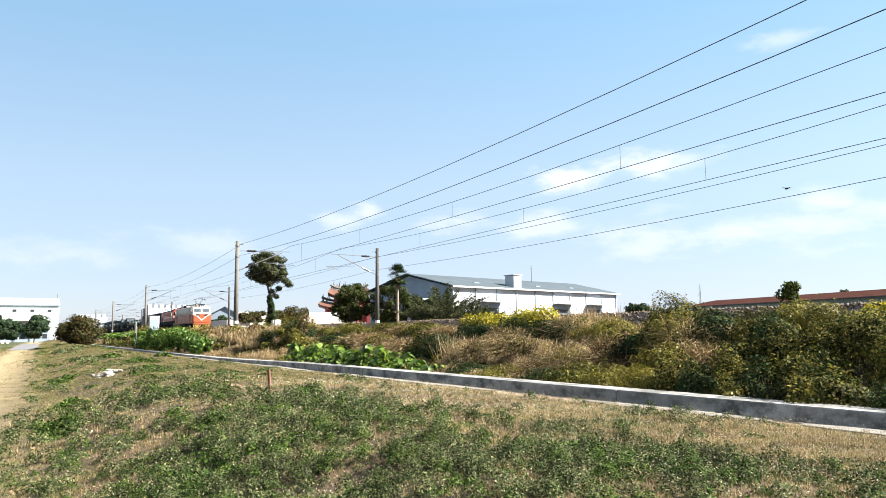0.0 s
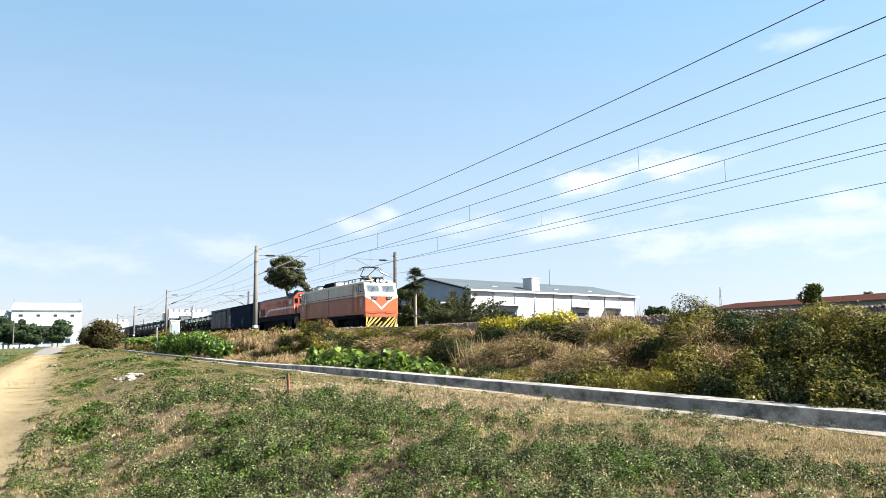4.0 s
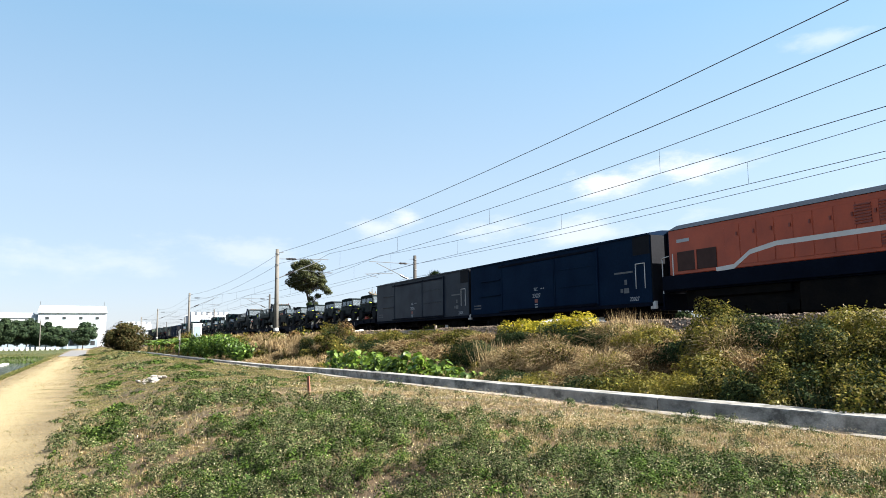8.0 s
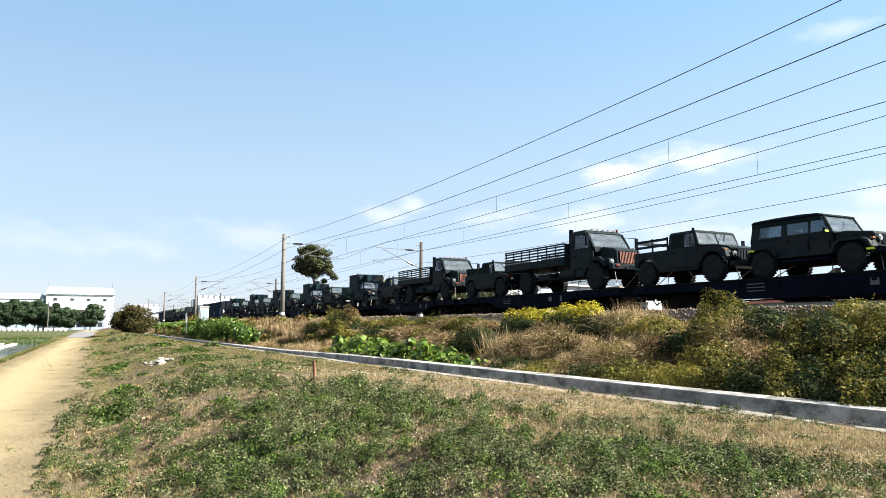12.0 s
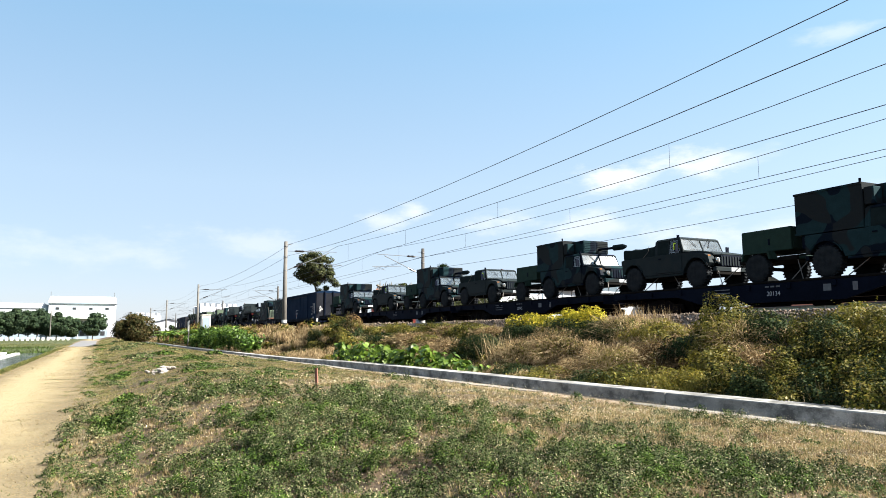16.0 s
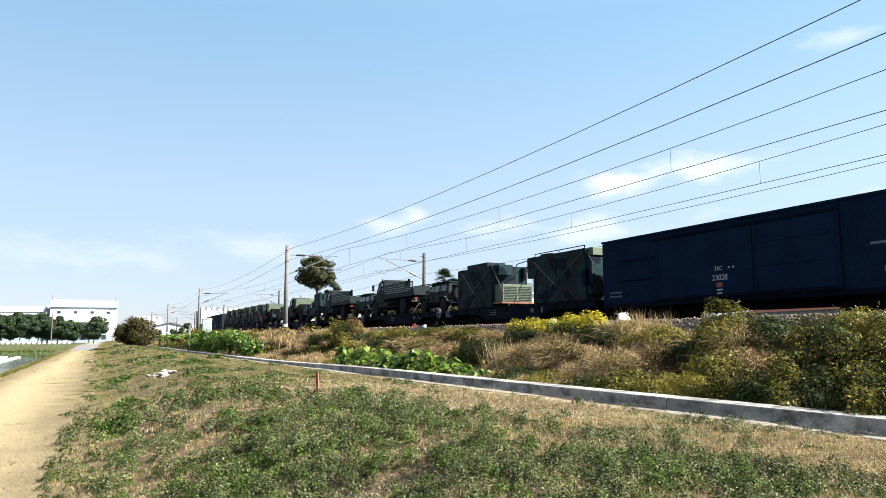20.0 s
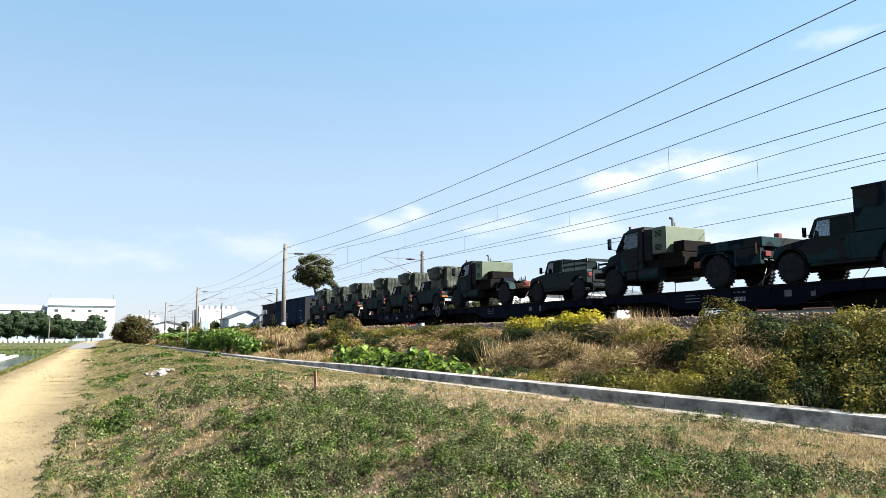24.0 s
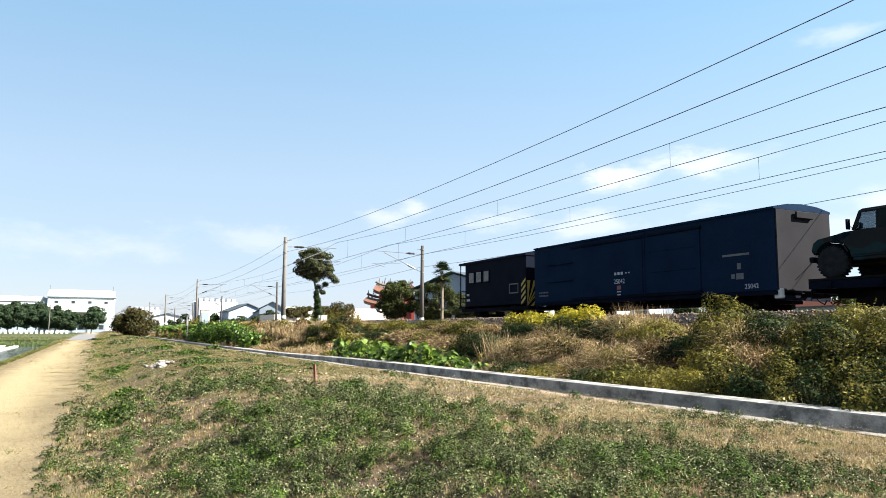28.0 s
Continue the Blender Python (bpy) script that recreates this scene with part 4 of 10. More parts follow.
def guard_van(length):
    t = thing("guard_van", "black guard van with small side windows and yellow stripes", "caboose")
    h, z0, z1 = length / 2, 0.92, 3.35
    part("body", box(-h + 0.75, h, -1.28, 1.28, z0, z1, 0.02), BLACK, t)
    part("platform", box(-h, -h + 0.75, -1.28, 1.28, z0 - 0.1, z0 + 0.02), BLACK, t)
    part("platform_rail", rods([((-h + 0.06, y, z0), (-h + 0.06, y, z1)) for y in (-1.22, 1.22)] + [((-h + 0.06, -1.22, z0 + 0.9), (-h + 0.06, 1.22, z0 + 0.9)), ((-h + 0.06, -1.22, z0 + 0.5), (-h + 0.06, -0.4, z0 + 0.5))], 0.035), BLACK, t)
    bm = bmesh.new()
    prof = [(-1.34, z1 - 0.03), (-1.3, z1 + 0.08), (-0.7, z1 + 0.22), (0, z1 + 0.26), (0.7, z1 + 0.22), (1.3, z1 + 0.08), (1.34, z1 - 0.03)]
    a = [bm.verts.new((-h, y, z)) for y, z in prof]
    b = [bm.verts.new((h + 0.04, y, z)) for y, z in prof]
    bm.faces.new(a)
    bm.faces.new(b[::-1])
    for k in range(7):
        bm.faces.new((a[k], b[k], b[(k + 1) % 7], a[(k + 1) % 7]))
    bmesh.ops.recalc_face_normals(bm, faces=bm.faces[:])
    part("roof", bm, BLACK, t)
    part("end_vent", box(h + 0.0, h + 0.1, -0.4, 0.4, z1 - 0.2, z1 + 0.02, 0.02), BOXGREY, t)
    pane = mat("hazy_pane", (0.03, 0.03, 0.032), 0.25, vary=0.2, bump=0)
    for s in (-1, 1):
        for k in range(3):
            x = -h + 1.55 + 0.85 * k
            f = part("window", box(x - 0.34, x + 0.34, min(s * 1.282, s * 1.31), max(s * 1.282, s * 1.31), z0 + 1.25, z0 + 1.95, 0.02), BLACK, t)
            part("pane", box(x - 0.27, x + 0.27, min(s * 1.311, s * 1.316), max(s * 1.311, s * 1.316), z0 + 1.32, z0 + 1.88), pane, f, "dusty grey pane")
    bars([(h - 1.6, h - 0.7, z0 + 1.0, z0 + 1.06), (h - 1.6, h - 0.7, z0 + 0.55, z0 + 0.61), (h - 1.6, h - 1.54, z0 + 0.55, z0 + 1.06), (h - 0.76, h - 0.7, z0 + 0.55, z0 + 1.06)], -1.283, t, DIM_LETTER, name="white_frame_marking")
    bars([(-h + 0.95, -h + 1.25, z0 + 0.6, z0 + 0.72), (-h + 0.95, -h + 1.35, z0 + 0.3, z0 + 0.42)], -1.283, t)
    hazard("hazard_board", t, h + 0.06, -1.25, 1.25, z0 - 0.1, z0 + 1.15)
    bm = bmesh.new()
    for k in range(4):
        z = z0 - 0.05 + 0.3 * k
        bm.faces.new([bm.verts.new(p) for p in ((h - 0.42, -1.288, z), (h - 0.02, -1.288, z + 0.3), (h - 0.02, -1.288, z + 0.45), (h - 0.42, -1.288, z + 0.15))])
    singles("side_stripe", bm, YELLOW, t, "yellow warning stripes")
    for s in (-1, 1):
        wheelset(t, s * (h - 1.6))
        coupler(t, s * h, s)
        part("axle_guard", box(s * (h - 1.6) - 0.3, s * (h - 1.6) + 0.3, -0.98, -0.88, 0.3, z0), DARKMETAL, t)
    part("underframe", box(-h, h, -1.1, 1.1, z0 - 0.28, z0 - 0.105), BLACK, t)
    part("step_board", box(-h + 0.1, -h + 0.6, -1.3, -1.0, 0.45, 0.5), BLACK, t)
    return t


# ---- locomotives ----
def emblem(t, x, y, z, r=0.24):
    """A round white badge, as a ring with bars."""
    bm = bmesh.new()
    n = 24
    for k in range(n):
        a, b = 2 * math.pi * k / n, 2 * math.pi * (k + 1) / n
        bm.faces.new([bm.verts.new((x + q * math.cos(c), y, z + q * math.sin(c))) for q, c in ((r * 0.78, a), (r, a), (r, b), (r * 0.78, b))])
    for k in (-0.5, -0.1, 0.3):
        w = r * (0.62 if k else 0.7)
        add_box(bm, x - w, x + w, y - 0.002, y + 0.002, z + k * r - 0.022, z + k * r + 0.022)
    add_box(bm, x - 0.02, x + 0.02, y - 0.003, y + 0.003, z - r * 0.6, z + r * 0.6)
    return part("round_badge", bm, LETTER, t, "white round badge")


def front_slab(name, t, ax, az, tilt, s, y0, y1, z0, z1, d0, d1, material, label="", bevel=0.0, rounded=None):
    """A panel lying on a raked cab front; heights run up the slope from (ax, az); s: +1 forward end, -1 rear end."""
    m = Matrix.Translation((s * ax, 0, az)) @ Matrix.Rotation(-s * tilt, 4, "Y")
    lo, hi = min(s * d0, s * d1), max(s * d0, s * d1)
    return part(name, box(lo, hi, y0, y1, z0, z1, bevel, m=m), material, t, label)


def electric_loco():
    t = thing("electric_locomotive", "orange and cream electric locomotive with a white chevron, pantograph raised", "locomotive")
    h = 7.93
    tilt = math.atan2(0.36, 1.0)
    part("lower_body", prism([(-h, 1.18), (-h, 2.5), (h, 2.5), (h, 1.18)], -1.30, 1.30, 0.05), ORANGE, t, "orange lower body")
    part("upper_body", prism([(-h + 0.005, 2.505), (-h + 0.38, 3.52), (h - 0.38, 3.52), (h - 0.005, 2.505)], -1.295, 1.295, 0.06), CREAM, t, "cream upper body")
    bm = bmesh.new()
    prof = [(-1.2, 3.5), (-1.0, 3.66), (-0.5, 3.75), (0.5, 3.75), (1.0, 3.66), (1.2, 3.5)]
    a = [bm.verts.new((-h + 0.5, y, z)) for y, z in prof]
    b = [bm.verts.new((h - 0.5, y, z)) for y, z in prof]
    bm.faces.new(a)
    bm.faces.new(b[::-1])
    for k in range(6):
        bm.faces.new((a[k], b[k], b[(k + 1) % 6], a[(k + 1) % 6]))
    bmesh.ops.recalc_face_normals(bm, faces=bm.faces[:])
    part("roof", bm, CREAM, t, "dirty cream roof", True)
    for s in (-1, 1):
        y = s * 1.30
        part("red_line", box(-h + 0.1, h - 0.1, min(y, y + s * 0.008), max(y, y + s * 0.008), 2.66, 2.72), STRIPE_RED, t, "thin dark red line")
        part("skirt_line", box(-h + 0.4, h - 0.4, min(y, y + s * 0.01), max(y, y + s * 0.01), 1.36, 1.39), STRIPE_RED, t)
        for x in (-5.3, -0.05, 5.5, 5.72):
            part("panel_seam", box(x - 0.02, x + 0.02, min(y, y + s * 0.012), max(y, y + s * 0.012), 1.4, 3.45), STRIPE_RED, t)
        for x in (-6.18, 6.28):
            d = part("cab_door", box(x - 0.33, x + 0.33, min(y, y + s * 0.03), max(y, y + s * 0.03), 1.3, 3.42, 0.03), ORANGE, t, "orange cab door with a cream top")
            part("door_top", box(x - 0.325, x + 0.325, min(y + s * 0.031, y + s * 0.036), max(y + s * 0.031, y + s * 0.036), 2.5, 3.40, 0.01), CREAM, d, "cream upper panel")
            part("door_pane", box(x - 0.19, x + 0.19, min(y + s * 0.037, y + s * 0.045), max(y + s * 0.037, y + s * 0.045), 2.83, 3.27, 0.03), DARKGLASS, d, "dark rounded pane")
            part("door_handle", rods([((x + 0.26, y + s * 0.06, 1.9), (x + 0.26, y + s * 0.06, 2.5))], 0.014), STEEL, d)
        for x0, x1 in ((6.74, 7.66), (-7.66, -6.74)):
            w = part("cab_window", box(x0, x1, min(y, y + s * 0.012), max(y, y + s * 0.012), 2.83, 3.42, 0.02, top=(0.0, 0.14, 0, 0) if x0 > 0 else (0.14, 0, 0, 0)), BLACK, t)
            for k in range(2):
                a0 = x0 + 0.05 + k * (x1 - x0 - 0.04) / 2
                part("sliding_pane", box(a0, a0 + (x1 - x0) / 2 - 0.09, min(y + s * 0.013, y + s * 0.018), max(y + s * 0.013, y + s * 0.018), 2.87, 3.38), DARKGLASS, w)
        emblem(t, 7.25, y - 0.006 if s < 0 else y + 0.006, 2.13)
        emblem(t, -7.1, y - 0.006 if s < 0 else y + 0.006, 2.13)
    writing("E218", 0.2, 7.25, -1.306, 1.72, t)
    writing("E218", 0.2, -7.1, -1.306, 1.72, t)
    for s in (1, -1):
        # raked fronts: windows, lamps, number boxes, the white chevron
        for y0, y1 in ((-1.08, -0.09), (0.09, 1.08)):
            f = front_slab("windscreen_frame", t, h, 2.505, tilt, s, y0, y1, 0.30, 0.88, -0.02, 0.02, STEEL, "rounded windscreen frame", 0.018)
            front_slab("windscreen", f, h, 2.505, tilt, s, y0 + 0.05, y1 - 0.05, 0.35, 0.83, 0.021, 0.03, SCREEN, "windscreen glass")
            part("wiper", rods([((s * (h - 0.05), y0 + 0.3, 2.78), (s * (h - 0.17), y0 + 0.55, 3.2))], 0.012), BLACK, t)
            part("number_box", box(min(s * (h + 0.003), s * (h + 0.05)), max(s * (h + 0.003), s * (h + 0.05)), (y0 + y1) / 2 - 0.2, (y0 + y1) / 2 + 0.2, 2.27, 2.46, 0.01), BLACK, t, "small black number box")
            no = writing("E218", 0.15, 0, 0, 0, t)
            no.matrix_basis = pose(s * (h + 0.054), (y0 + y1) / 2, 2.31, 90, 0, 90 * s)
        bm = bmesh.new()
        for d in (-1, 1):
            pts = [(0.0, 1.55), (0.45, 1.98), (0.85, 2.28), (1.295, 2.46)]
            for (ya, za), (yb, zb) in zip(pts, pts[1:]):
                bm.faces.new([bm.verts.new((s * (h + 0.006), d * y, z)) for y, z in ((ya, za - 0.02), (yb, zb - 0.02), (yb, zb + 0.11), (ya, za + 0.15))])
        part("chevron", bm, STRIPE_WHITE, t, "white chevron on the orange front")
        for y in (-0.62, 0.62):
            bm = lathe([(0.0, 0.0), (0.07, 0.0), (0.085, 0.05), (0.085, 0.22), (0.0, 0.22)], 14)
            bm.transform(Matrix.Translation((s * (h - 0.32), y, 3.58)) @ Matrix.Rotation(s * math.pi / 2, 4, "Z"))
            hl = part("headlamp", bm, CREAM, t)
            bm = lathe([(0.0, -0.004), (0.06, -0.004), (0.06, -0.02), (0.0, -0.03)], 14)
            bm.transform(Matrix.Translation((s * (h - 0.31), y, 3.58)) @ Matrix.Rotation(s * math.pi / 2, 4, "Z"))
            part("lens", bm, CHROME, hl)
        hs = part("headlamp_housing", box(min(s * (h - 0.75), s * (h - 0.36)), max(s * (h - 0.75), s * (h - 0.36)), -0.34, 0.34, 3.5, 3.84, 0.05), BLACK, t, "dark twin headlamp housing")
        for y in (-0.155, 0.155):
            bm = lathe([(0.0, -0.012), (0.10, -0.012), (0.135, -0.03), (0.135, 0.04), (0.0, 0.04)], 16)
            bm.transform(Matrix.Translation((s * (h - 0.34), y, 3.67)) @ Matrix.Rotation(s * math.pi / 2, 4, "Z"))
            part("headlamp_lens", bm, CHROME, hs)
        bm = bmesh.new()
        add_rod(bm, (s * (h - 1.35), -0.62, 3.86), (s * (h - 0.78), -0.62, 3.9), 0.035, 10, 0.05)
        add_rod(bm, (s * (h - 0.78), -0.62, 3.9), (s * (h - 0.62), -0.62, 3.915), 0.05, 12, 0.13)
        part("horn", bm, TIMBER, t, "brown trumpet horn on the cab roof")
        part("horn_foot", rods([((s * (h - 1.1), -0.62, 3.6), (s * (h - 1.1), -0.62, 3.86))], 0.03), BLACK, t)
        part("front_rail", rods([((s * (h + 0.10), -1.15, 1.42), (s * (h + 0.10), 1.15, 1.42))] + [((s * h, y, 1.42), (s * (h + 0.10), y, 1.42)) for y in (-1.15, -0.4, 0.4, 1.15)] + [((s * (h + 0.06), y, 1.3), (s * (h + 0.06), y + 0.5, 1.3)) for y in (-0.9, 0.35)], 0.018), ORANGE, t, "orange grab rail and hose brackets")
        part("buffer_beam", box(min(s * (h - 0.3), s * (h + 0.03)), max(s * (h - 0.3), s * (h + 0.03)), -1.25, 1.25, 1.0, 1.175, 0.02), ORANGE, t)
        hazard("hazard_plough", t, s * (h - 0.05), -1.2, 1.2, 0.28, 0.98, 0.08)
        coupler(t, s * h, s)
    # roof gear
    part("roof_box", box(5.95, 7.0, -0.55, 0.55, 3.7, 3.98, 0.03), ROOF_GREY, t, "dark grey roof box")
    part("rear_roof_box", box(-6.2, -5.1, -0.6, 0.6, 3.7, 3.95, 0.03), CREAM, t, "cream roof box")
    part("roof_hatch", prism([(-2.6, 3.74), (-2.2, 3.98), (0.2, 4.0), (0.5, 3.74)], -0.95, 0.95, 0.03), BLACK, t, "black roof hatch")
    part("brake_resistor", box(0.55, 0.9, -1.0, 1.0, 3.7, 3.92, 0.02), CREAM, t)
    bm = bmesh.new()
    for x in (-6.9, -5.6, -3.8, -3.0, 1.5, 2.4, 3.3, 3.9):
        for k in range(3):
            add_rod(bm, (x, -0.5, 3.74 + 0.07 * k), (x, -0.5, 3.79 + 0.07 * k), 0.075, 8, 0.04)
        add_rod(bm, (x, -0.5, 3.74), (x, -0.5, 4.0), 0.03, 6)
    singles("roof_insulator", bm, CERAMIC, t, "dark ribbed roof insulators")
    part("bus_bar", polyline([(-6.9, -0.5, 4.0), (-3.0, -0.5, 3.98), (-2.6, -0.7, 4.05), (0.6, -0.7, 4.05), (1.5, -0.5, 4.0), (3.9, -0.5, 4.02), (4.8, -0.2, 4.05)], 0.03, 6), BLACK, t)
    # raised pantograph over the leading cab, folded one at the rear
    z1 = 4.80
    base, knee, top = (5.75, 3.98), (4.45, 4.22), (5.75, z1 - 0.06)
    segs = []
    for y in (-0.35, 0.35):
        segs += [((base[0], y, base[1]), (knee[0], y * 0.8, knee[1])), ((knee[0], y * 0.8, knee[1]), (top[0], y * 1.4, top[1]))]
    segs += [((4.6, -0.35, 3.98), (5.9, -0.35, 3.98)), ((4.6, 0.35, 3.98), (5.9, 0.35, 3.98)), ((5.9, -0.35, 3.98), (5.9, 0.35, 3.98)), ((4.6, -0.35, 3.98), (4.6, 0.35, 3.98)), ((knee[0], -0.28, knee[1]), (knee[0], 0.28, knee[1])), ((5.5, -0.2, 4.0), (4.5, -0.2, 4.15))]
    p = part("pantograph", rods(segs, 0.028), BLACK, t, "raised black pantograph")
    bm = bmesh.new()
    for x in (5.55, 5.95):
        bars_y = [(-0.85, z1 - 0.22), (-0.72, z1 - 0.08), (-0.5, z1), (0.5, z1), (0.72, z1 - 0.08), (0.85, z1 - 0.22)]
        for (ya, za), (yb, zb) in zip(bars_y, bars_y[1:]):
            add_rod(bm, (x, ya, za), (x, yb, zb), 0.022, 6)
    for y in (-0.5, 0.5):
        add_rod(bm, (5.4, y, z1 - 0.04), (6.1, y, z1 - 0.04), 0.02, 6)
    part("collector_head", bm, BLACK, p)
    bm = bmesh.new()
    for x in (4.65, 5.85):
        for y in (-0.35, 0.35):
            add_rod(bm, (x, y, 3.72), (x, y, 3.98), 0.07, 8, 0.05)
    part("pantograph_feet", bm, CERAMIC, t)
    part("folded_pantograph", rods([((-4.6, y, 3.9), (-6.6, y, 3.98)) for y in (-0.4, 0.4)] + [((-4.6, -0.8, 4.02), (-4.6, 0.8, 4.02)), ((-6.6, -0.4, 3.98), (-4.7, -0.3, 4.06)), ((-6.6, 0.4, 3.98), (-4.7, 0.3, 4.06))], 0.025), BLACK, t)
    # underframe
    part("underframe", box(-h + 0.35, h - 0.35, -1.15, 1.15, 0.95, 1.175), BLACK, t)
    part("transformer_tank", box(-2.0, 2.0, -1.18, 1.18, 0.35, 0.94, 0.05), DARKMETAL, t)
    for s in (-1, 1):
        bm = bmesh.new()
        for d in (-1, 1):
            add_prism(bm, [(s * 4.9 - 2.1, 0.42), (s * 4.9 - 2.1, 0.72), (s * 4.9 - 0.9, 0.95), (s * 4.9 + 0.9, 0.95), (s * 4.9 + 2.1, 0.72), (s * 4.9 + 2.1, 0.42), (s * 4.9 + 0.5, 0.34), (s * 4.9 - 0.5, 0.34)], d * 0.95 - 0.07, d * 0.95 + 0.07)
            for k in (-1.5, 0, 1.5):
                add_box(bm, s * 4.9 + k - 0.18, s * 4.9 + k + 0.18, d * 1.04 - 0.05, d * 1.04 + 0.05, 0.32, 0.66, 0.03)
        part("bogie_frame", bm, DARKMETAL, t)
        for k in (-1.5, 0, 1.5):
            wheelset(t, s * 4.9 + k, 0.46)
        part("cab_ladder", rods([((s * 6.3 - 0.3, -1.2, z), (s * 6.3 + 0.3, -1.2, z)) for z in (0.45, 0.75, 1.05)] + [((s * 6.3 + d, -1.2, 0.4), (s * 6.3 + d, -1.2, 1.18)) for d in (-0.3, 0.3)], 0.02), BLACK, t)
    return t


def diesel_loco():
    """x from the middle of its 15 m: long hood to the rear, cab and low nose in front."""
    t = thing("diesel_locomotive", "red-orange diesel locomotive with a white stripe and grey roof", "locomotive")
    x = lambda a: a - 75.8
    r0, c0, c1, n1 = x(68.35), x(79.55), x(81.4), x(83.15)
    part("long_hood", box(r0, c0, -1.28, 1.28, 1.83, 3.46, 0.02), ORANGE_RED, t, "red-orange hood with doors")
    part("hood_roof", box(r0 - 0.02, c0, -1.3, 1.3, 3.464, 3.68, 0.0, top=(0.1, 0, 0.38, 0.38)), ROOF_GREY, t, "blue-grey hood roof")
    part("cab", box(c0 + 0.004, c1, -1.29, 1.29, 1.83, 3.40, 0.02), ORANGE_RED, t)
    cr = bmesh.new()
    add_box(cr, c0 - 0.35, c1 - 0.02, -1.31, 1.31, 3.404, 3.86, 0.0, top=(0.35, 0.05, 0.42, 0.42))
    part("cab_roof", cr, ROOF_GREY, t, "blue-grey sloping cab roof")
    part("number_gable", box(c1 - 0.05, c1 + 0.03, -1.25, 1.25, 3.404, 3.84, 0.01, top=(0, 0, 0.42, 0.42)), ORANGE_RED, t)
    part("nose", box(c1 + 0.004, n1, -1.02, 1.02, 1.5, 2.66, 0.06, top=(0, 0.12, 0.1, 0.1)), ORANGE_RED, t, "red-orange low nose")
    part("roof_fan_hatch", box(c0 + 0.55, c0 + 1.25, -0.5, 0.5, 3.85, 3.98, 0.02), BLACK, t)
    part("exhaust_stack", box(x(74.2), x(74.9), -0.3, 0.3, 3.6, 3.82, 0.02), BLACK, t)
    for y in (-1, 1):
        yy = y * 1.28
        f = lambda d, e: (min(yy + y * d, yy + y * e), max(yy + y * d, yy + y * e))
        # white stripe with its step down towards the rear
        bm = bmesh.new()
        pts = [(x(70.5), 1.86), (x(71.25), 1.90), (x(71.9), 2.30), (x(72.9), 2.46), (x(76.3), 2.46), (c1, 2.49)]
        for (xa, za), (xb, zb) in zip(pts, pts[1:]):
            bm.faces.new([bm.verts.new((p, yy + y * 0.016, q)) for p, q in ((xa, za - 0.075), (xb, zb - 0.075), (xb, zb + 0.075), (xa, za + 0.075))])
        part("white_stripe", bm, STRIPE_WHITE, t, "white stripe along the hood")
        part("radiator_grille", box(x(68.75), x(70.55), *f(0, 0.02), 1.95, 2.64, 0.01), mat("rusty_grille", (0.035, 0.012, 0.009), 0.8, vary=0.3), t, "dark rusty radiator grille")
        part("grille_divider", box(x(69.6), x(69.68), *f(0.021, 0.035), 1.95, 2.64), ORANGE_RED, t)
        for k in range(13):
            a = x(70.9) + 0.66 * k
            part("hood_door", box(a, a + 0.62, *f(0, 0.012), 1.95, 3.28, 0.008), ORANGE_RED, t)
            part("door_latch", box(a + 0.5, a + 0.56, *f(0.0125, 0.04), 2.9, 3.02), STRIPE_RED, t)
        for a in (x(75.7), x(76.4), x(77.7), x(78.4), x(79.0)):
            bm = bmesh.new()
            for k in range(7):
                add_box(bm, a - 0.24, a + 0.24, *f(0.013, 0.045), 2.66 + 0.085 * k, 2.70 + 0.085 * k)
            singles("louvre", bm, STRIPE_RED, t, "dark louvres")
            if a > x(76):
                bm = bmesh.new()
                for k in range(4):
                    add_box(bm, a - 0.24, a + 0.24, *f(0.013, 0.045), 2.02 + 0.085 * k, 2.06 + 0.085 * k)
                singles("low_louvre", bm, STRIPE_RED, t, "dark louvres")
        w = part("cab_side_window", box(c0 + 0.42, c0 + 1.32, min(y * 1.29, y * 1.302), max(y * 1.29, y * 1.302), 2.66, 3.30, 0.02), BLACK, t)
        for k in (0, 1):
            part("pane", box(c0 + 0.46 + 0.42 * k, c0 + 0.84 + 0.44 * k, min(y * 1.303, y * 1.308), max(y * 1.303, y * 1.308), 2.70, 3.26), DARKGLASS, w)
        emblem(t, x(80.42), y * 1.297, 2.2, 0.22)
        part("door_grab_rail", rods([((x(78.9), y * 1.36, 1.85), (x(78.9), y * 1.36, 2.75)), ((x(78.9), y * 1.36, 2.75), (x(79.6), y * 1.36, 2.8))], 0.018), STRIPE_WHITE, t, "white handrail")
        part("front_handrail", rods([((x(81.7), y * 1.2, 0.9), (x(81.6), y * 1.22, 1.3)), ((x(81.6), y * 1.22, 1.3), (x(81.55), y * 1.22, 2.62)), ((x(81.55), y * 1.22, 2.62), (x(81.2), y * 1.25, 2.62)), ((x(82.5), y * 1.2, 0.95), (x(82.5), y * 1.2, 2.65)), ((x(82.5), y * 1.2, 2.65), (x(82.9), y * 1.0, 2.6))], 0.02), STRIPE_WHITE, t, "white handrails")
        part("rear_handrail", rods([((x(67.95), y * 1.25, 1.2), (x(67.95), y * 1.25, 2.5)), ((x(67.95), y * 1.25, 2.5), (x(68.3), y * 1.25, 2.55)), ((x(68.6), y * 1.36, 1.8), (x(68.6), y * 1.36, 2.6))], 0.02), STRIPE_WHITE, t, "white handrails")
        part("walkway_valance", box(r0 - 0.4, n1 + 0.1, min(y * 1.22, y * 1.3), max(y * 1.22, y * 1.3), 1.30, 1.82, 0.02), BLACK, t)
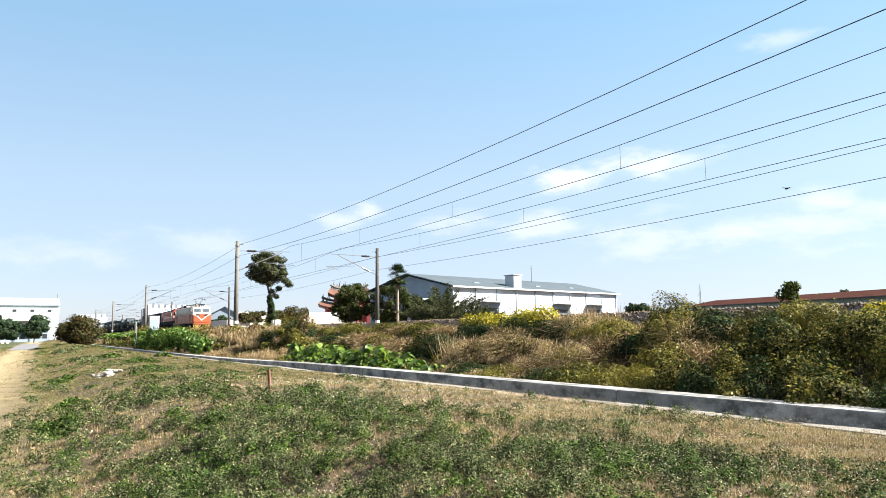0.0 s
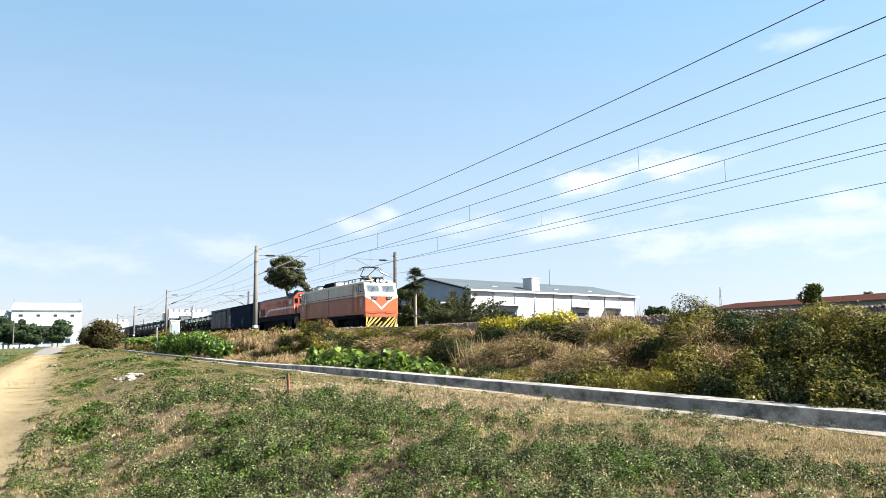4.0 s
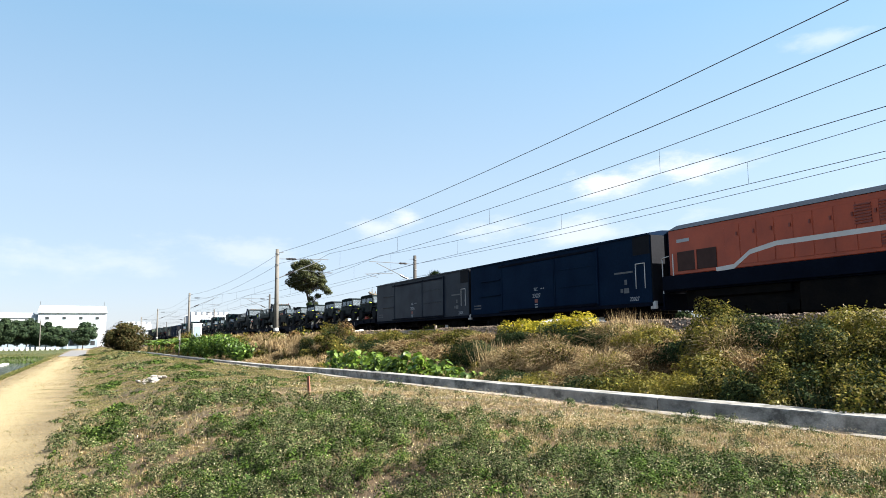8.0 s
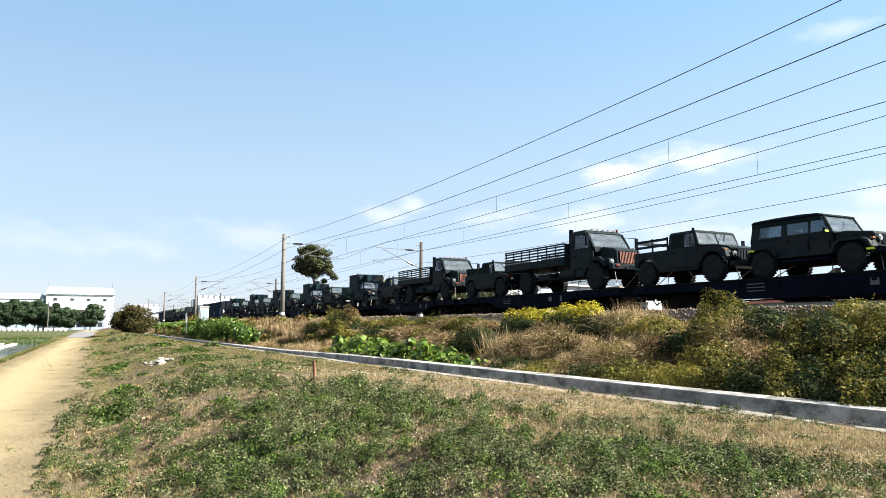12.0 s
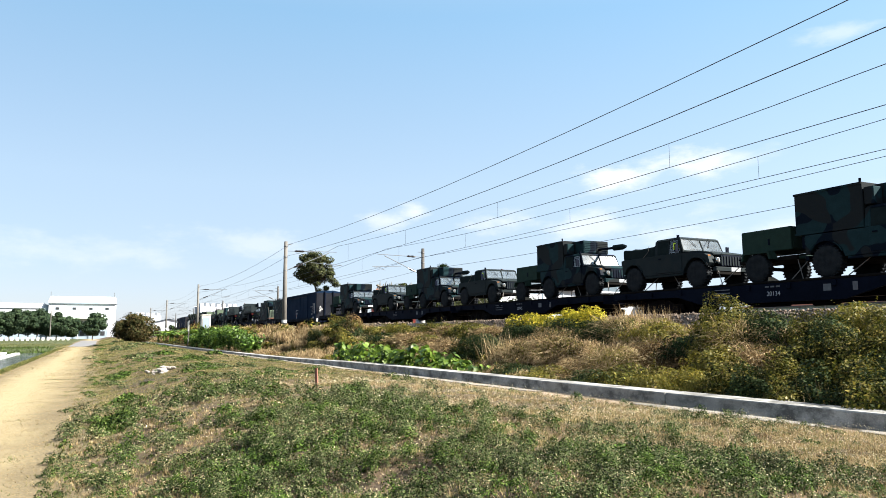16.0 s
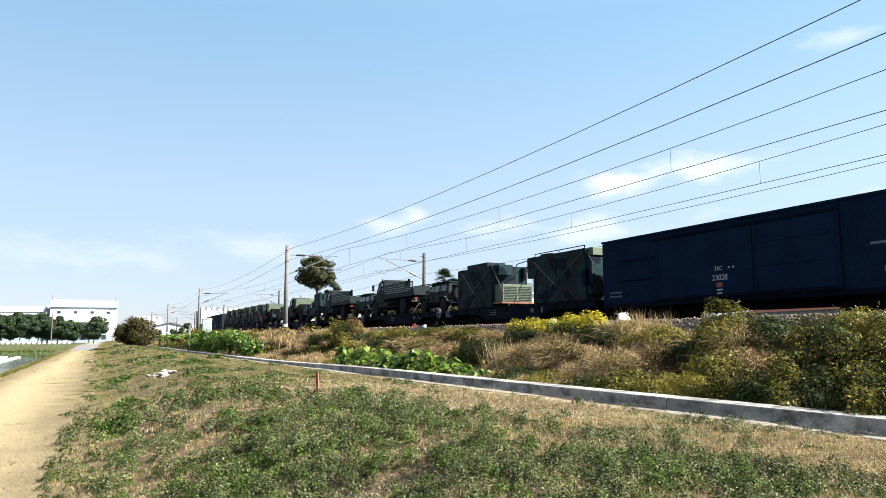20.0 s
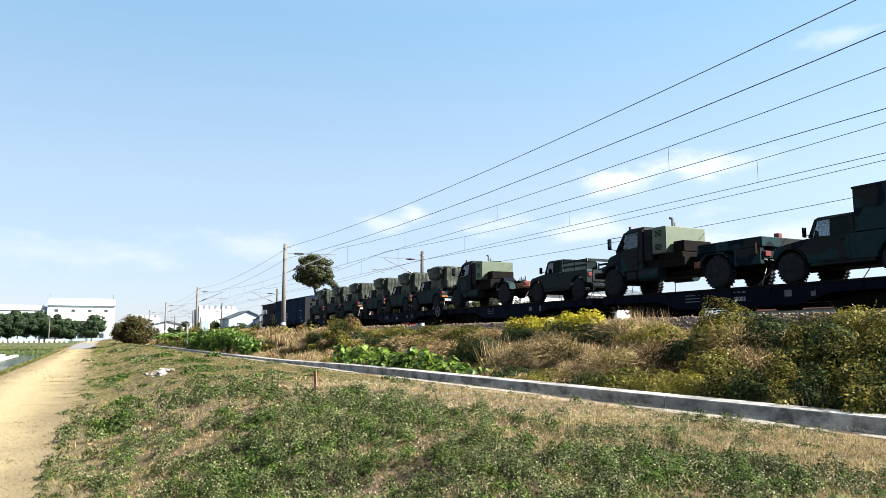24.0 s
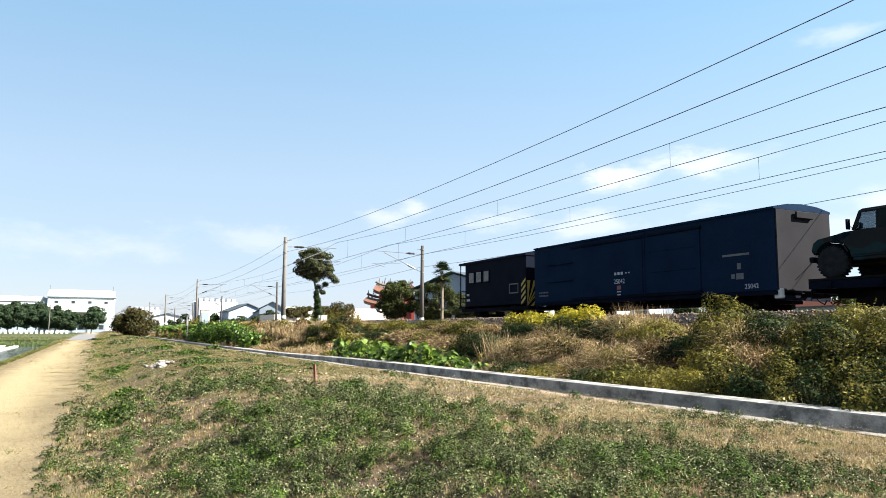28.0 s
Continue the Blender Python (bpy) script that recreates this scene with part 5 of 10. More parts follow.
        part("sand_box", box(x(79.3), x(80.8), min(y * 1.0, y * 1.25), max(y * 1.0, y * 1.25), 0.6, 1.29, 0.03), BLACK, t)
    writing("R 158", 0.2, x(80.42), -1.296, 1.90, t)
    bars([(x(68.75), x(69.35), 2.98, 3.1)], -1.284, t, name="builder_plate")
    # cab front: four windows over the nose, lamps and number boards
    for y0, y1 in ((-1.22, -0.82), (-0.72, -0.08), (0.08, 0.72), (0.82, 1.22)):
        w = part("front_window", box(c1 + 0.001, c1 + 0.025, y0, y1, 2.74, 3.32, 0.008), ORANGE_RED, t)
        part("pane", box(c1 + 0.026, c1 + 0.03, y0 + 0.05, y1 - 0.05, 2.79, 3.27), DARKGLASS, w)
    for y in (-0.55, 0.55):
        f = part("number_board", box(c1 + 0.031, c1 + 0.07, y - 0.26, y + 0.26, 3.44, 3.68, 0.02), BLACK, t, "black number board")
        part("number_panel", box(c1 + 0.071, c1 + 0.074, y - 0.17, y + 0.17, 3.5, 3.62), LETTER, f)
    for z in (3.48, 3.68):
        bm = lathe([(0.0, 0.0), (0.1, 0.0), (0.1, 0.08), (0.085, 0.08), (0.0, 0.05)], 14)
        bm.transform(Matrix.Translation((c1 + 0.03, 0, z)) @ Matrix.Rotation(-math.pi / 2, 4, "Z"))
        part("headlamp", bm, CHROME, t)
    bm = bmesh.new()
    for y in (-1, 1):
        pts = [(0.95, 2.45), (0.55, 2.25), (0.2, 1.85), (0.0, 1.62)]
        for (ya, za), (yb, zb) in zip(pts, pts[1:]):
            bm.faces.new([bm.verts.new((n1 + 0.008 - 0.105 * (z - 1.5), y * q, z)) for q, z in ((ya, za - 0.07), (yb, zb - 0.09), (yb, zb + 0.09), (ya, za + 0.07))])
    part("nose_chevron", bm, STRIPE_WHITE, t, "white chevron on the nose")
    part("frame_deck", box(r0 - 0.45, n1 + 0.15, -1.21, 1.21, 1.25, 1.825, 0.02), BLACK, t)
    hazard("hazard_plough", t, n1 + 0.2, -1.25, 1.25, 0.35, 1.45, 0.08)
    part("rear_headstock", box(r0 - 0.52, r0 - 0.44, -1.2, 1.2, 0.6, 1.24, 0.02), BLACK, t)
    bm = bmesh.new()
    for k in range(3):
        a = n1 - 0.45 + 0.34 * k
        bm.faces.new([bm.verts.new(p) for p in ((a - 0.35 + 0.28, -1.305, 0.45), (a - 0.35 + 0.14, -1.305, 0.45), (a - 0.35 - 0.2, -1.305, 1.5), (a - 0.35 - 0.06, -1.305, 1.5))])
    singles("step_stripe", bm, YELLOW, t, "yellow warning stripes")
    part("step_side", box(n1 - 1.1, n1 + 0.15, -1.3, -1.22, 0.42, 1.28), BLACK, t)
    coupler(t, n1 + 0.2, 1)
    coupler(t, r0 - 0.5, -1)
    part("fuel_tank", box(-2.3, 2.5, -1.22, 1.22, 0.3, 1.24, 0.06), DARKMETAL, t)
    part("underframe", box(-7.0, 6.9, -0.95, 0.95, 0.72, 1.249), DARKMETAL, t)
    for s in (-1, 1):
        part("brake_rigging", box(s * 4.55 - 1.9, s * 4.55 + 1.9, -1.1, 1.1, 0.98, 1.248, 0.02), DARKMETAL, t)
        bm = bmesh.new()
        cx = s * 4.55
        for d in (-1, 1):
            add_prism(bm, [(cx - 2.1, 0.42), (cx - 2.1, 0.72), (cx - 0.9, 0.92), (cx + 0.9, 0.92), (cx + 2.1, 0.72), (cx + 2.1, 0.42), (cx + 0.5, 0.34), (cx - 0.5, 0.34)], d * 0.95 - 0.07, d * 0.95 + 0.07)
            for k in (-1.55, 0, 1.55):
                add_box(bm, cx + k - 0.18, cx + k + 0.18, d * 1.04 - 0.05, d * 1.04 + 0.05, 0.3, 0.64, 0.03)
        part("bogie_frame", bm, DARKMETAL, t)
        for k in (-1.55, 0, 1.55):
            wheelset(t, cx + k, 0.46)
    return t


# ---- vehicles on the flat wagons (x forward from the middle of the wheelbase, z from the deck) ----
def sides(f):
    for s in (-1, 1):
        f(s)


def slab(t, name, outline, y, thick, material, label="", bevel=0.0):
    """A flat side panel with the outline in x-z, on both sides if y is given as +-."""
    return part(name, prism(outline, min(y, y + thick), max(y, y + thick), bevel), material, t, label)


def pane_quad(name, pts, parent, material, thick=0.008, label=""):
    """A thin pane through four corners."""
    p = [Vector(q) for q in pts]
    n = (p[1] - p[0]).cross(p[3] - p[0]).normalized() * thick / 2
    bm = bmesh.new()
    a, b = [bm.verts.new(q + n) for q in p], [bm.verts.new(q - n) for q in p]
    bm.faces.new(a)
    bm.faces.new(b[::-1])
    for i in range(4):
        bm.faces.new((a[i], b[i], b[(i + 1) % 4], a[(i + 1) % 4]))
    bmesh.ops.recalc_face_normals(bm, faces=bm.faces[:])
    return part(name, bm, material, parent, label)


def chains(t, ends):
    """Lashing chains from the corners down to the deck."""
    for p, q in ends:
        part("tie_down_chain", rods([(p, q)], 0.016, 5), CHAIN, t, "taut tie-down chain")


def lamp(t, name, x, y, z, r, material, s=1):
    bm = lathe([(0.0, -0.02), (r * 0.8, -0.012), (r, 0.0), (r, 0.05), (0.0, 0.05)], 12)
    bm.transform(Matrix.Translation((x, y, z)) @ Matrix.Rotation(s * math.pi / 2, 4, "Z"))
    return part(name, bm, material, t)


def humvee_base(t, paint, cab_back=-0.32, door=True, bed=True):
    """The wide squat body, cab and wheels of the light truck."""
    out = [(-2.3, 0.72), (-2.32, 1.22), (-2.28, 1.30), (0.98, 1.30), (1.35, 1.27), (2.06, 1.17), (2.22, 1.06), (2.28, 0.84), (2.2, 0.72),
           (2.17, 0.82), (2.0, 1.0), (1.82, 1.07), (1.48, 1.07), (1.28, 1.0), (1.10, 0.78), (1.03, 0.56), (-1.06, 0.56), (-1.13, 0.8), (-1.30, 1.0), (-1.5, 1.07), (-1.8, 1.07), (-2.0, 1.0), (-2.18, 0.8), (-2.22, 0.72)]
    for s in (-1, 1):
        slab(t, "body_side", out, s * 1.07, -s * 0.30, paint, bevel=0.012)
        # flared wheel arch lips
        for cx in (1.65, -1.65):
            arc = [(cx + 0.56 * math.cos(a), s * 1.075, 0.52 + 0.56 * math.sin(a)) for a in [math.pi * (0.12 + 0.76 * k / 8) for k in range(9)]]
            part("wheel_arch_lip", polyline(arc, 0.022, 5), paint, t)
        for k in (1.65, -1.65):
            wheel(t, "humvee", k, s * 0.92, 0.47)
        part("rocker_rail", box(-1.0, 1.0, min(s * 0.98, s * 1.06), max(s * 0.98, s * 1.06), 0.47, 0.555, 0.015), paint, t)
        part("data_plate", box(-0.35, 0.15, min(s * 1.071, s * 1.076), max(s * 1.071, s * 1.076), 0.60, 0.68), BOXGREY, t, "pale stencil plate")
        part("headlamp_bezel", box(2.285, 2.31, min(s * 0.55, s * 0.83), max(s * 0.55, s * 0.83), 0.82, 1.04, 0.02), paint, t)
        lamp(t, "headlamp", 2.33, s * 0.69, 0.93, 0.095, CHROME)
        part("marker_lamp", box(2.1, 2.2, min(s * 0.9, s * 1.05), max(s * 0.9, s * 1.05), 1.02, 1.12, 0.01), AMBER, t, "amber marker lamp")
        part("tail_lamp", box(-2.345, -2.31, min(s * 0.8, s * 1.0), max(s * 0.8, s * 1.0), 1.0, 1.16, 0.01), REDLAMP, t)
        part("mirror_arm", rods([((0.85, s * 1.0, 1.35), (0.95, s * 1.28, 1.42))], 0.012), BLACK, t)
        part("mirror", box(0.92, 0.97, min(s * 1.2, s * 1.36), max(s * 1.2, s * 1.36), 1.32, 1.62, 0.015), BLACK, t)
    part("hood", prism([(0.98, 1.302), (1.05, 1.37), (1.5, 1.345), (2.08, 1.225), (2.16, 1.17), (2.14, 1.125), (1.35, 1.15), (0.98, 1.2)], -0.74, 0.74, 0.02), paint, t)
    part("chassis", box(-2.2, 2.15, -0.62, 0.62, 0.42, 0.7, 0.03), DARKMETAL, t)
    part("floor_pan", box(-2.25, 1.05, -0.765, 0.765, 0.705, 0.80), DARKMETAL, t)
    part("grille", box(2.14, 2.27, -0.5, 0.5, 0.72, 1.12, 0.015), BLACK, t)
    bm = bmesh.new()
    for k in range(8):
        add_box(bm, 2.271, 2.29, -0.49 + 0.135 * k, -0.43 + 0.135 * k, 0.76, 1.08)
    singles("grille_bar", bm, paint, t)
    part("front_bumper", box(2.31, 2.46, -0.95, 0.95, 0.52, 0.68, 0.02), paint, t)
    part("licence_plate", box(2.461, 2.466, -0.22, 0.22, 0.53, 0.67), LETTER, t, "blank white number plate")
    part("rear_bumper", box(-2.46, -2.325, -0.9, 0.9, 0.55, 0.7, 0.02), paint, t)
    part("rear_plate", box(-2.467, -2.461, 0.45, 0.85, 0.56, 0.69), LETTER, t, "blank white number plate")
    part("tailgate", box(-2.32, -2.26, -0.76, 0.76, 0.76, 1.28, 0.015), paint, t)
    for ax in (1.65, -1.65):
        part("axle", rods([((ax, -0.8, 0.47), (ax, 0.8, 0.47))], 0.07), DARKMETAL, t)
    # cab: doors, pillars, glass, roof, seats
    for s in (-1, 1):
        d = part("door", prism([(-0.30, 0.62), (-0.30, 1.31), (0.90, 1.31), (0.98, 1.18), (0.98, 0.62)], min(s * 1.071, s * 1.09), max(s * 1.071, s * 1.09), 0.008), paint, t)
        part("door_handle", box(-0.2, -0.06, min(s * 1.09, s * 1.115), max(s * 1.09, s * 1.115), 1.14, 1.18), BLACK, d)
        part("door_frame", rods([((0.92, s * 1.03, 1.31), (0.76, s * 0.97, 1.83)), ((0.76, s * 0.97, 1.83), (-0.30, s * 0.97, 1.85)), ((-0.30, s * 0.97, 1.85), (-0.30, s * 1.03, 1.31)), ((0.28, s * 1.02, 1.31), (0.28, s * 0.98, 1.84))], 0.032, 6), paint, d)
        pane_quad("side_pane", [(0.88, s * 1.02, 1.33), (0.74, s * 0.97, 1.81), (0.30, s * 0.97, 1.82), (0.30, s * 1.02, 1.33)], d, GLASS)
        pane_quad("curtain_panel", [(0.27, s * 1.025, 1.32), (0.27, s * 0.972, 1.83), (-0.28, s * 0.972, 1.84), (-0.28, s * 1.025, 1.32)], d, CANVAS, 0.02, "dark canvas side curtain")
        part("rear_pillar", box(cab_back - 0.14, -0.30, min(s * 0.92, s * 1.05), max(s * 0.92, s * 1.05), 1.304, 1.86, 0.02, top=(0.03, 0, 0.05, 0.02)), paint, t)
    part("windscreen_frame", rods([((1.0, -1.0, 1.33), (0.80, -0.95, 1.85)), ((1.0, 1.0, 1.33), (0.80, 0.95, 1.85)), ((0.80, -0.95, 1.85), (0.80, 0.95, 1.85)), ((1.0, -1.0, 1.37), (1.0, 1.0, 1.37)), ((1.0, 0, 1.35), (0.80, 0, 1.85))], 0.034, 6), paint, t)
    for s in (-1, 1):
        pane_quad("windscreen", [(0.99, s * 0.04, 1.40), (0.99, s * 0.96, 1.40), (0.815, s * 0.92, 1.82), (0.815, s * 0.04, 1.82)], t, SCREEN, label="flat windscreen pane")
        part("wiper", rods([((0.85, s * 0.5, 1.84), (0.95, s * 0.3, 1.55))], 0.01, 4), BLACK, t)
    part("cab_roof", box(cab_back - 0.12, 0.83, -0.97, 0.97, 1.86, 1.925, 0.025, top=(0.02, 0.06, 0.05, 0.05)), paint, t)
    part("cab_back_wall", box(cab_back - 0.08, cab_back - 0.03, -0.91, 0.91, 0.81, 1.855), CANVAS, t)
    for s in (-1, 1):
        part("seat", box(-0.22, 0.3, min(s * 0.3, s * 0.85), max(s * 0.3, s * 0.85), 0.82, 1.12, 0.04), SEAT, t)
        part("seat_back", box(-0.25, -0.1, min(s * 0.3, s * 0.85), max(s * 0.3, s * 0.85), 1.125, 1.58, 0.04), SEAT, t)
    part("dashboard", box(0.75, 0.97, -0.9, 0.9, 1.0, 1.29, 0.03), BLACK, t)
    part("steering_wheel", polyline([(0.62 + 0.06 * math.sin(a), 0.5 + 0.2 * math.cos(a), 1.32 + 0.2 * math.sin(a)) for a in [2 * math.pi * k / 14 for k in range(15)]], 0.015, 5), BLACK, t)
    part("antenna_base", rods([((0.7, -0.93, 1.86), (0.7, -0.93, 2.0))], 0.05, 8), BLACK, t)
    chains(t, [((2.4, -0.8, 0.58), (2.85, -1.1, 0.01)), ((2.4, 0.8, 0.58), (2.85, 1.1, 0.01)), ((-2.4, -0.8, 0.6), (-2.8, -1.1, 0.01)), ((-2.4, 0.8, 0.6), (-2.8, 1.1, 0.01)), ((0.4, -0.9, 0.5), (0.95, -1.12, 0.01)), ((-0.4, -0.9, 0.5), (-0.95, -1.12, 0.01))])
    if bed:
        part("bed_floor", box(-2.25, cab_back - 0.1, -0.765, 0.765, 0.81, 0.9), paint, t)


def humvee_slat(label, group):
    t = thing("light_truck", label, "military vehicle", group)
    humvee_base(t, OLIVE)
    for s in (-1, 1):
        for x in (-2.2, -1.35, -0.55):
            part("stake", box(x - 0.03, x + 0.03, min(s * 0.96, s * 1.0), max(s * 0.96, s * 1.0), 1.305, 1.80), OLIVE, t)
        for z in (1.50, 1.72):
            part("side_slat", box(-2.28, -0.48, min(s * 1.003, s * 1.035), max(s * 1.003, s * 1.035), z - 0.05, z + 0.05, 0.008), OLIVE, t)
    part("rear_slat", box(-2.28, -2.24, -0.95, 0.95, 1.66, 1.78, 0.01), OLIVE, t)
    part("beacon", rods([((0.4, 0.3, 1.89), (0.4, 0.3, 2.0))], 0.05, 10), REDLAMP, t, "small red beacon")
    return t


def lump(name, t, x0, x1, y0, y1, z0, z1, material, amp=0.05, n=10, seed=0, sag=0.0, freq=2.2, label="", taper=0.0):
    """A soft cloth-covered load: a fine box grid, puckered and hanging."""
    bm = bmesh.new()
    add_box(bm, x0, x1, y0, y1, z0, z1, 0.06)
    bmesh.ops.subdivide_edges(bm, edges=bm.edges[:], cuts=n, use_grid_fill=True)
    bm.normal_update()
    c = Vector(((x0 + x1) / 2, (y0 + y1) / 2, (z0 + z1) / 2))
    for v in bm.verts:
        f = (v.co.z - z0) / max(z1 - z0, 1e-3)
        p = v.co
        fold = 1.5 * (1 - min(1, 2.4 * abs(noise.noise((p.x * 4.4 + seed + 0.9 * p.z, p.y * 4.4 + 0.7 * p.z, p.z * 0.3))))) ** 1.5 - 0.4
        soft = noise.noise((p.x * freq, p.y * freq + seed, p.z * freq))
        v.co = p + v.normal * amp * (fold + soft) + Vector((0, 0, -sag * f * (1 - abs(p.x - c.x) / (x1 - x0) * 2)))
        if taper:
            v.co.y = c.y + (v.co.y - c.y) * (1 - taper * f)
    return part(name, bm, material, t, label, True)


def humvee_covered(label, group):
    t = thing("light_truck", label, "military vehicle", group)
    humvee_base(t, OLIVE)
    lump("bed_cover", t, -2.3, -0.42, -0.98, 0.98, 1.25, 1.72, CANVAS, 0.035, 8, 3.0, 0.05, label="olive canvas bed cover")
    part("cover_rope", polyline([(-0.75, -1.03, 1.72), (-0.78, -1.06, 1.5), (-1.05, -1.09, 1.28)], 0.012), CHAIN, t)
    part("beacon", rods([((0.4, 0.3, 1.89), (0.4, 0.3, 1.99))], 0.05, 10), REDLAMP, t, "small red beacon")
    part("door_tape", box(0.62, 0.7, -1.1, -1.05, 1.45, 1.7), HIVIS, t)
    return t


def humvee_shelter(label, group, boom=True, door_end=False):
    t = thing("shelter_truck", label, "military vehicle", group)
    humvee_base(t, CAMO, bed=True)
    part("shelter", box(-2.62, -0.46, -1.04, 1.04, 1.33, 2.62, 0.02), CAMO, t, "camouflaged equipment shelter")
    part("shelter_base", box(-2.5, -0.5, -0.95, 0.95, 0.91, 1.325, 0.02), BLACK, t)
    for z in (1.36, 2.58):
        for s in (-1, 1):
            part("edge_rail", box(-2.63, -0.45, min(s * 1.04, s * 1.06), max(s * 1.04, s * 1.06), z - 0.03, z + 0.03), CAMO, t)
    if door_end:
        d = part("rear_door", box(-2.66, -2.625, -0.45, 0.45, 1.42, 2.5, 0.015), CAMO, t)
        part("door_notice", box(-2.667, -2.661, -0.15, 0.15, 1.95, 2.25), LETTER, d, "white notice plate")
        part("door_handle", rods([((-2.69, 0.3, 1.8), (-2.69, 0.3, 2.1))], 0.012), BLACK, d)
    else:
        a = part("air_conditioner", box(-0.44, 0.45, -0.55, 0.85, 1.98, 2.56, 0.02), CAMO, t, "boxy air conditioner over the cab")
        bm = bmesh.new()
        for k in range(6):
            add_box(bm, 0.451, 0.47, -0.5, 0.10, 2.04 + 0.08 * k, 2.08 + 0.08 * k)
            add_box(bm, 0.451, 0.47, 0.2, 0.80, 2.04 + 0.08 * k, 2.08 + 0.08 * k)
        singles("vent_slat", bm, CAMO, a)
        part("junction_box", box(-0.44, -0.15, -1.0, -0.6, 1.95, 2.45, 0.02), CAMO, t)
        part("bracket", rods([((-0.4, -0.5, 1.9), (0.4, -0.5, 1.98)), ((-0.4, 0.8, 1.9), (0.4, 0.8, 1.98))], 0.03), BLACK, t)
    if boom:
        b = part("boom", rods([((0.3, 0.35, 2.18), (1.55, 0.35, 2.14))], 0.055, 10), BLACK, t, "dark boom with a covered head")
        bm = bmesh.new()
        add_rod(bm, (1.5, 0.35, 2.14), (2.05, 0.35, 2.13), 0.13, 12)
        add_rod(bm, (2.05, 0.35, 2.13), (2.3, 0.35, 2.13), 0.13, 12, 0.05)
        part("boom_head", bm, CANVAS, b)
    part("whip_base", rods([((-0.5, -1.02, 2.6), (-0.5, -1.02, 2.72))], 0.035, 8), BLACK, t)
    return t


def humvee_tarp(label, group):
    t = thing("light_truck", label, "military vehicle", group)
    humvee_base(t, CAMO)
    part("turret_base", rods([((-1.3, 0, 0.9), (-1.3, 0, 1.4))], 0.75, 20), OLIVE, t)
    lump("lower_tarpaulin", t, -2.15, -0.55, -0.92, 0.92, 1.22, 2.0, TARP, 0.05, 12, 1.0, 0.0, label="waxed olive tarpaulin round the turret")
    # upper pods: blunt wedge to the front, bunched cloth to the rear
    bm = bmesh.new()
    add_prism(bm, [(-0.30, 2.66), (-0.36, 2.28), (-0.62, 1.98), (-2.0, 2.0), (-2.25, 2.2), (-2.2, 2.62), (-1.75, 2.76)], -1.08, 1.08, 0.04)
    bmesh.ops.triangulate(bm, faces=bm.faces[:])
    bmesh.ops.subdivide_edges(bm, edges=bm.edges[:], cuts=12, use_grid_fill=True)
    bm.normal_update()
    for v in bm.verts:
        p = v.co
        back = ease(-0.9, -1.7, p.x)
        hang = 1 - 0.7 * ease(2.45, 2.7, p.z)
        fold = (1 - min(1, 2.6 * abs(noise.noise((p.x * 3.4 + 0.9 * p.z, p.y * 3.4 + 5, p.z * 0.7))))) ** 1.6 - 0.3
        v.co = p + v.normal * (0.03 + 0.10 * back) * hang * fold + v.normal * 0.03 * noise.noise(p * 2.5)
    part("upper_tarpaulin", bm, TARP, t, "creased waxed tarpaulin over the pods", True)
    lump("rear_tarpaulin", t, -2.45, -1.55, -0.7, 0.75, 1.35, 2.72, TARP, 0.042, 20, 9.0, 0.0, 1.7, label="bunched hanging tarpaulin")
    part("tarpaulin_rope", polyline([(-0.6, -1.0, 1.97), (-1.3, -1.06, 1.93), (-2.1, -1.0, 1.97), (-2.3, 0, 1.95), (-2.1, 1.0, 1.97), (-1.3, 1.06, 1.93), (-0.6, 1.0, 1.97)], 0.014), CHAIN, t)
    part("beacon", rods([((0.6, -0.8, 1.88), (0.6, -0.8, 1.97))], 0.045, 10), REDLAMP, t)
    part("wheel_chock", prism([(-1.02, 0.0), (-1.02, 0.18), (-0.72, 0.0)], -1.02, -0.72), TIMBER, t)
    part("reflector_plate", box(-2.35, -2.31, 0.55, 0.98, 0.78, 0.9, 0.01), AMBER, t)
    return t


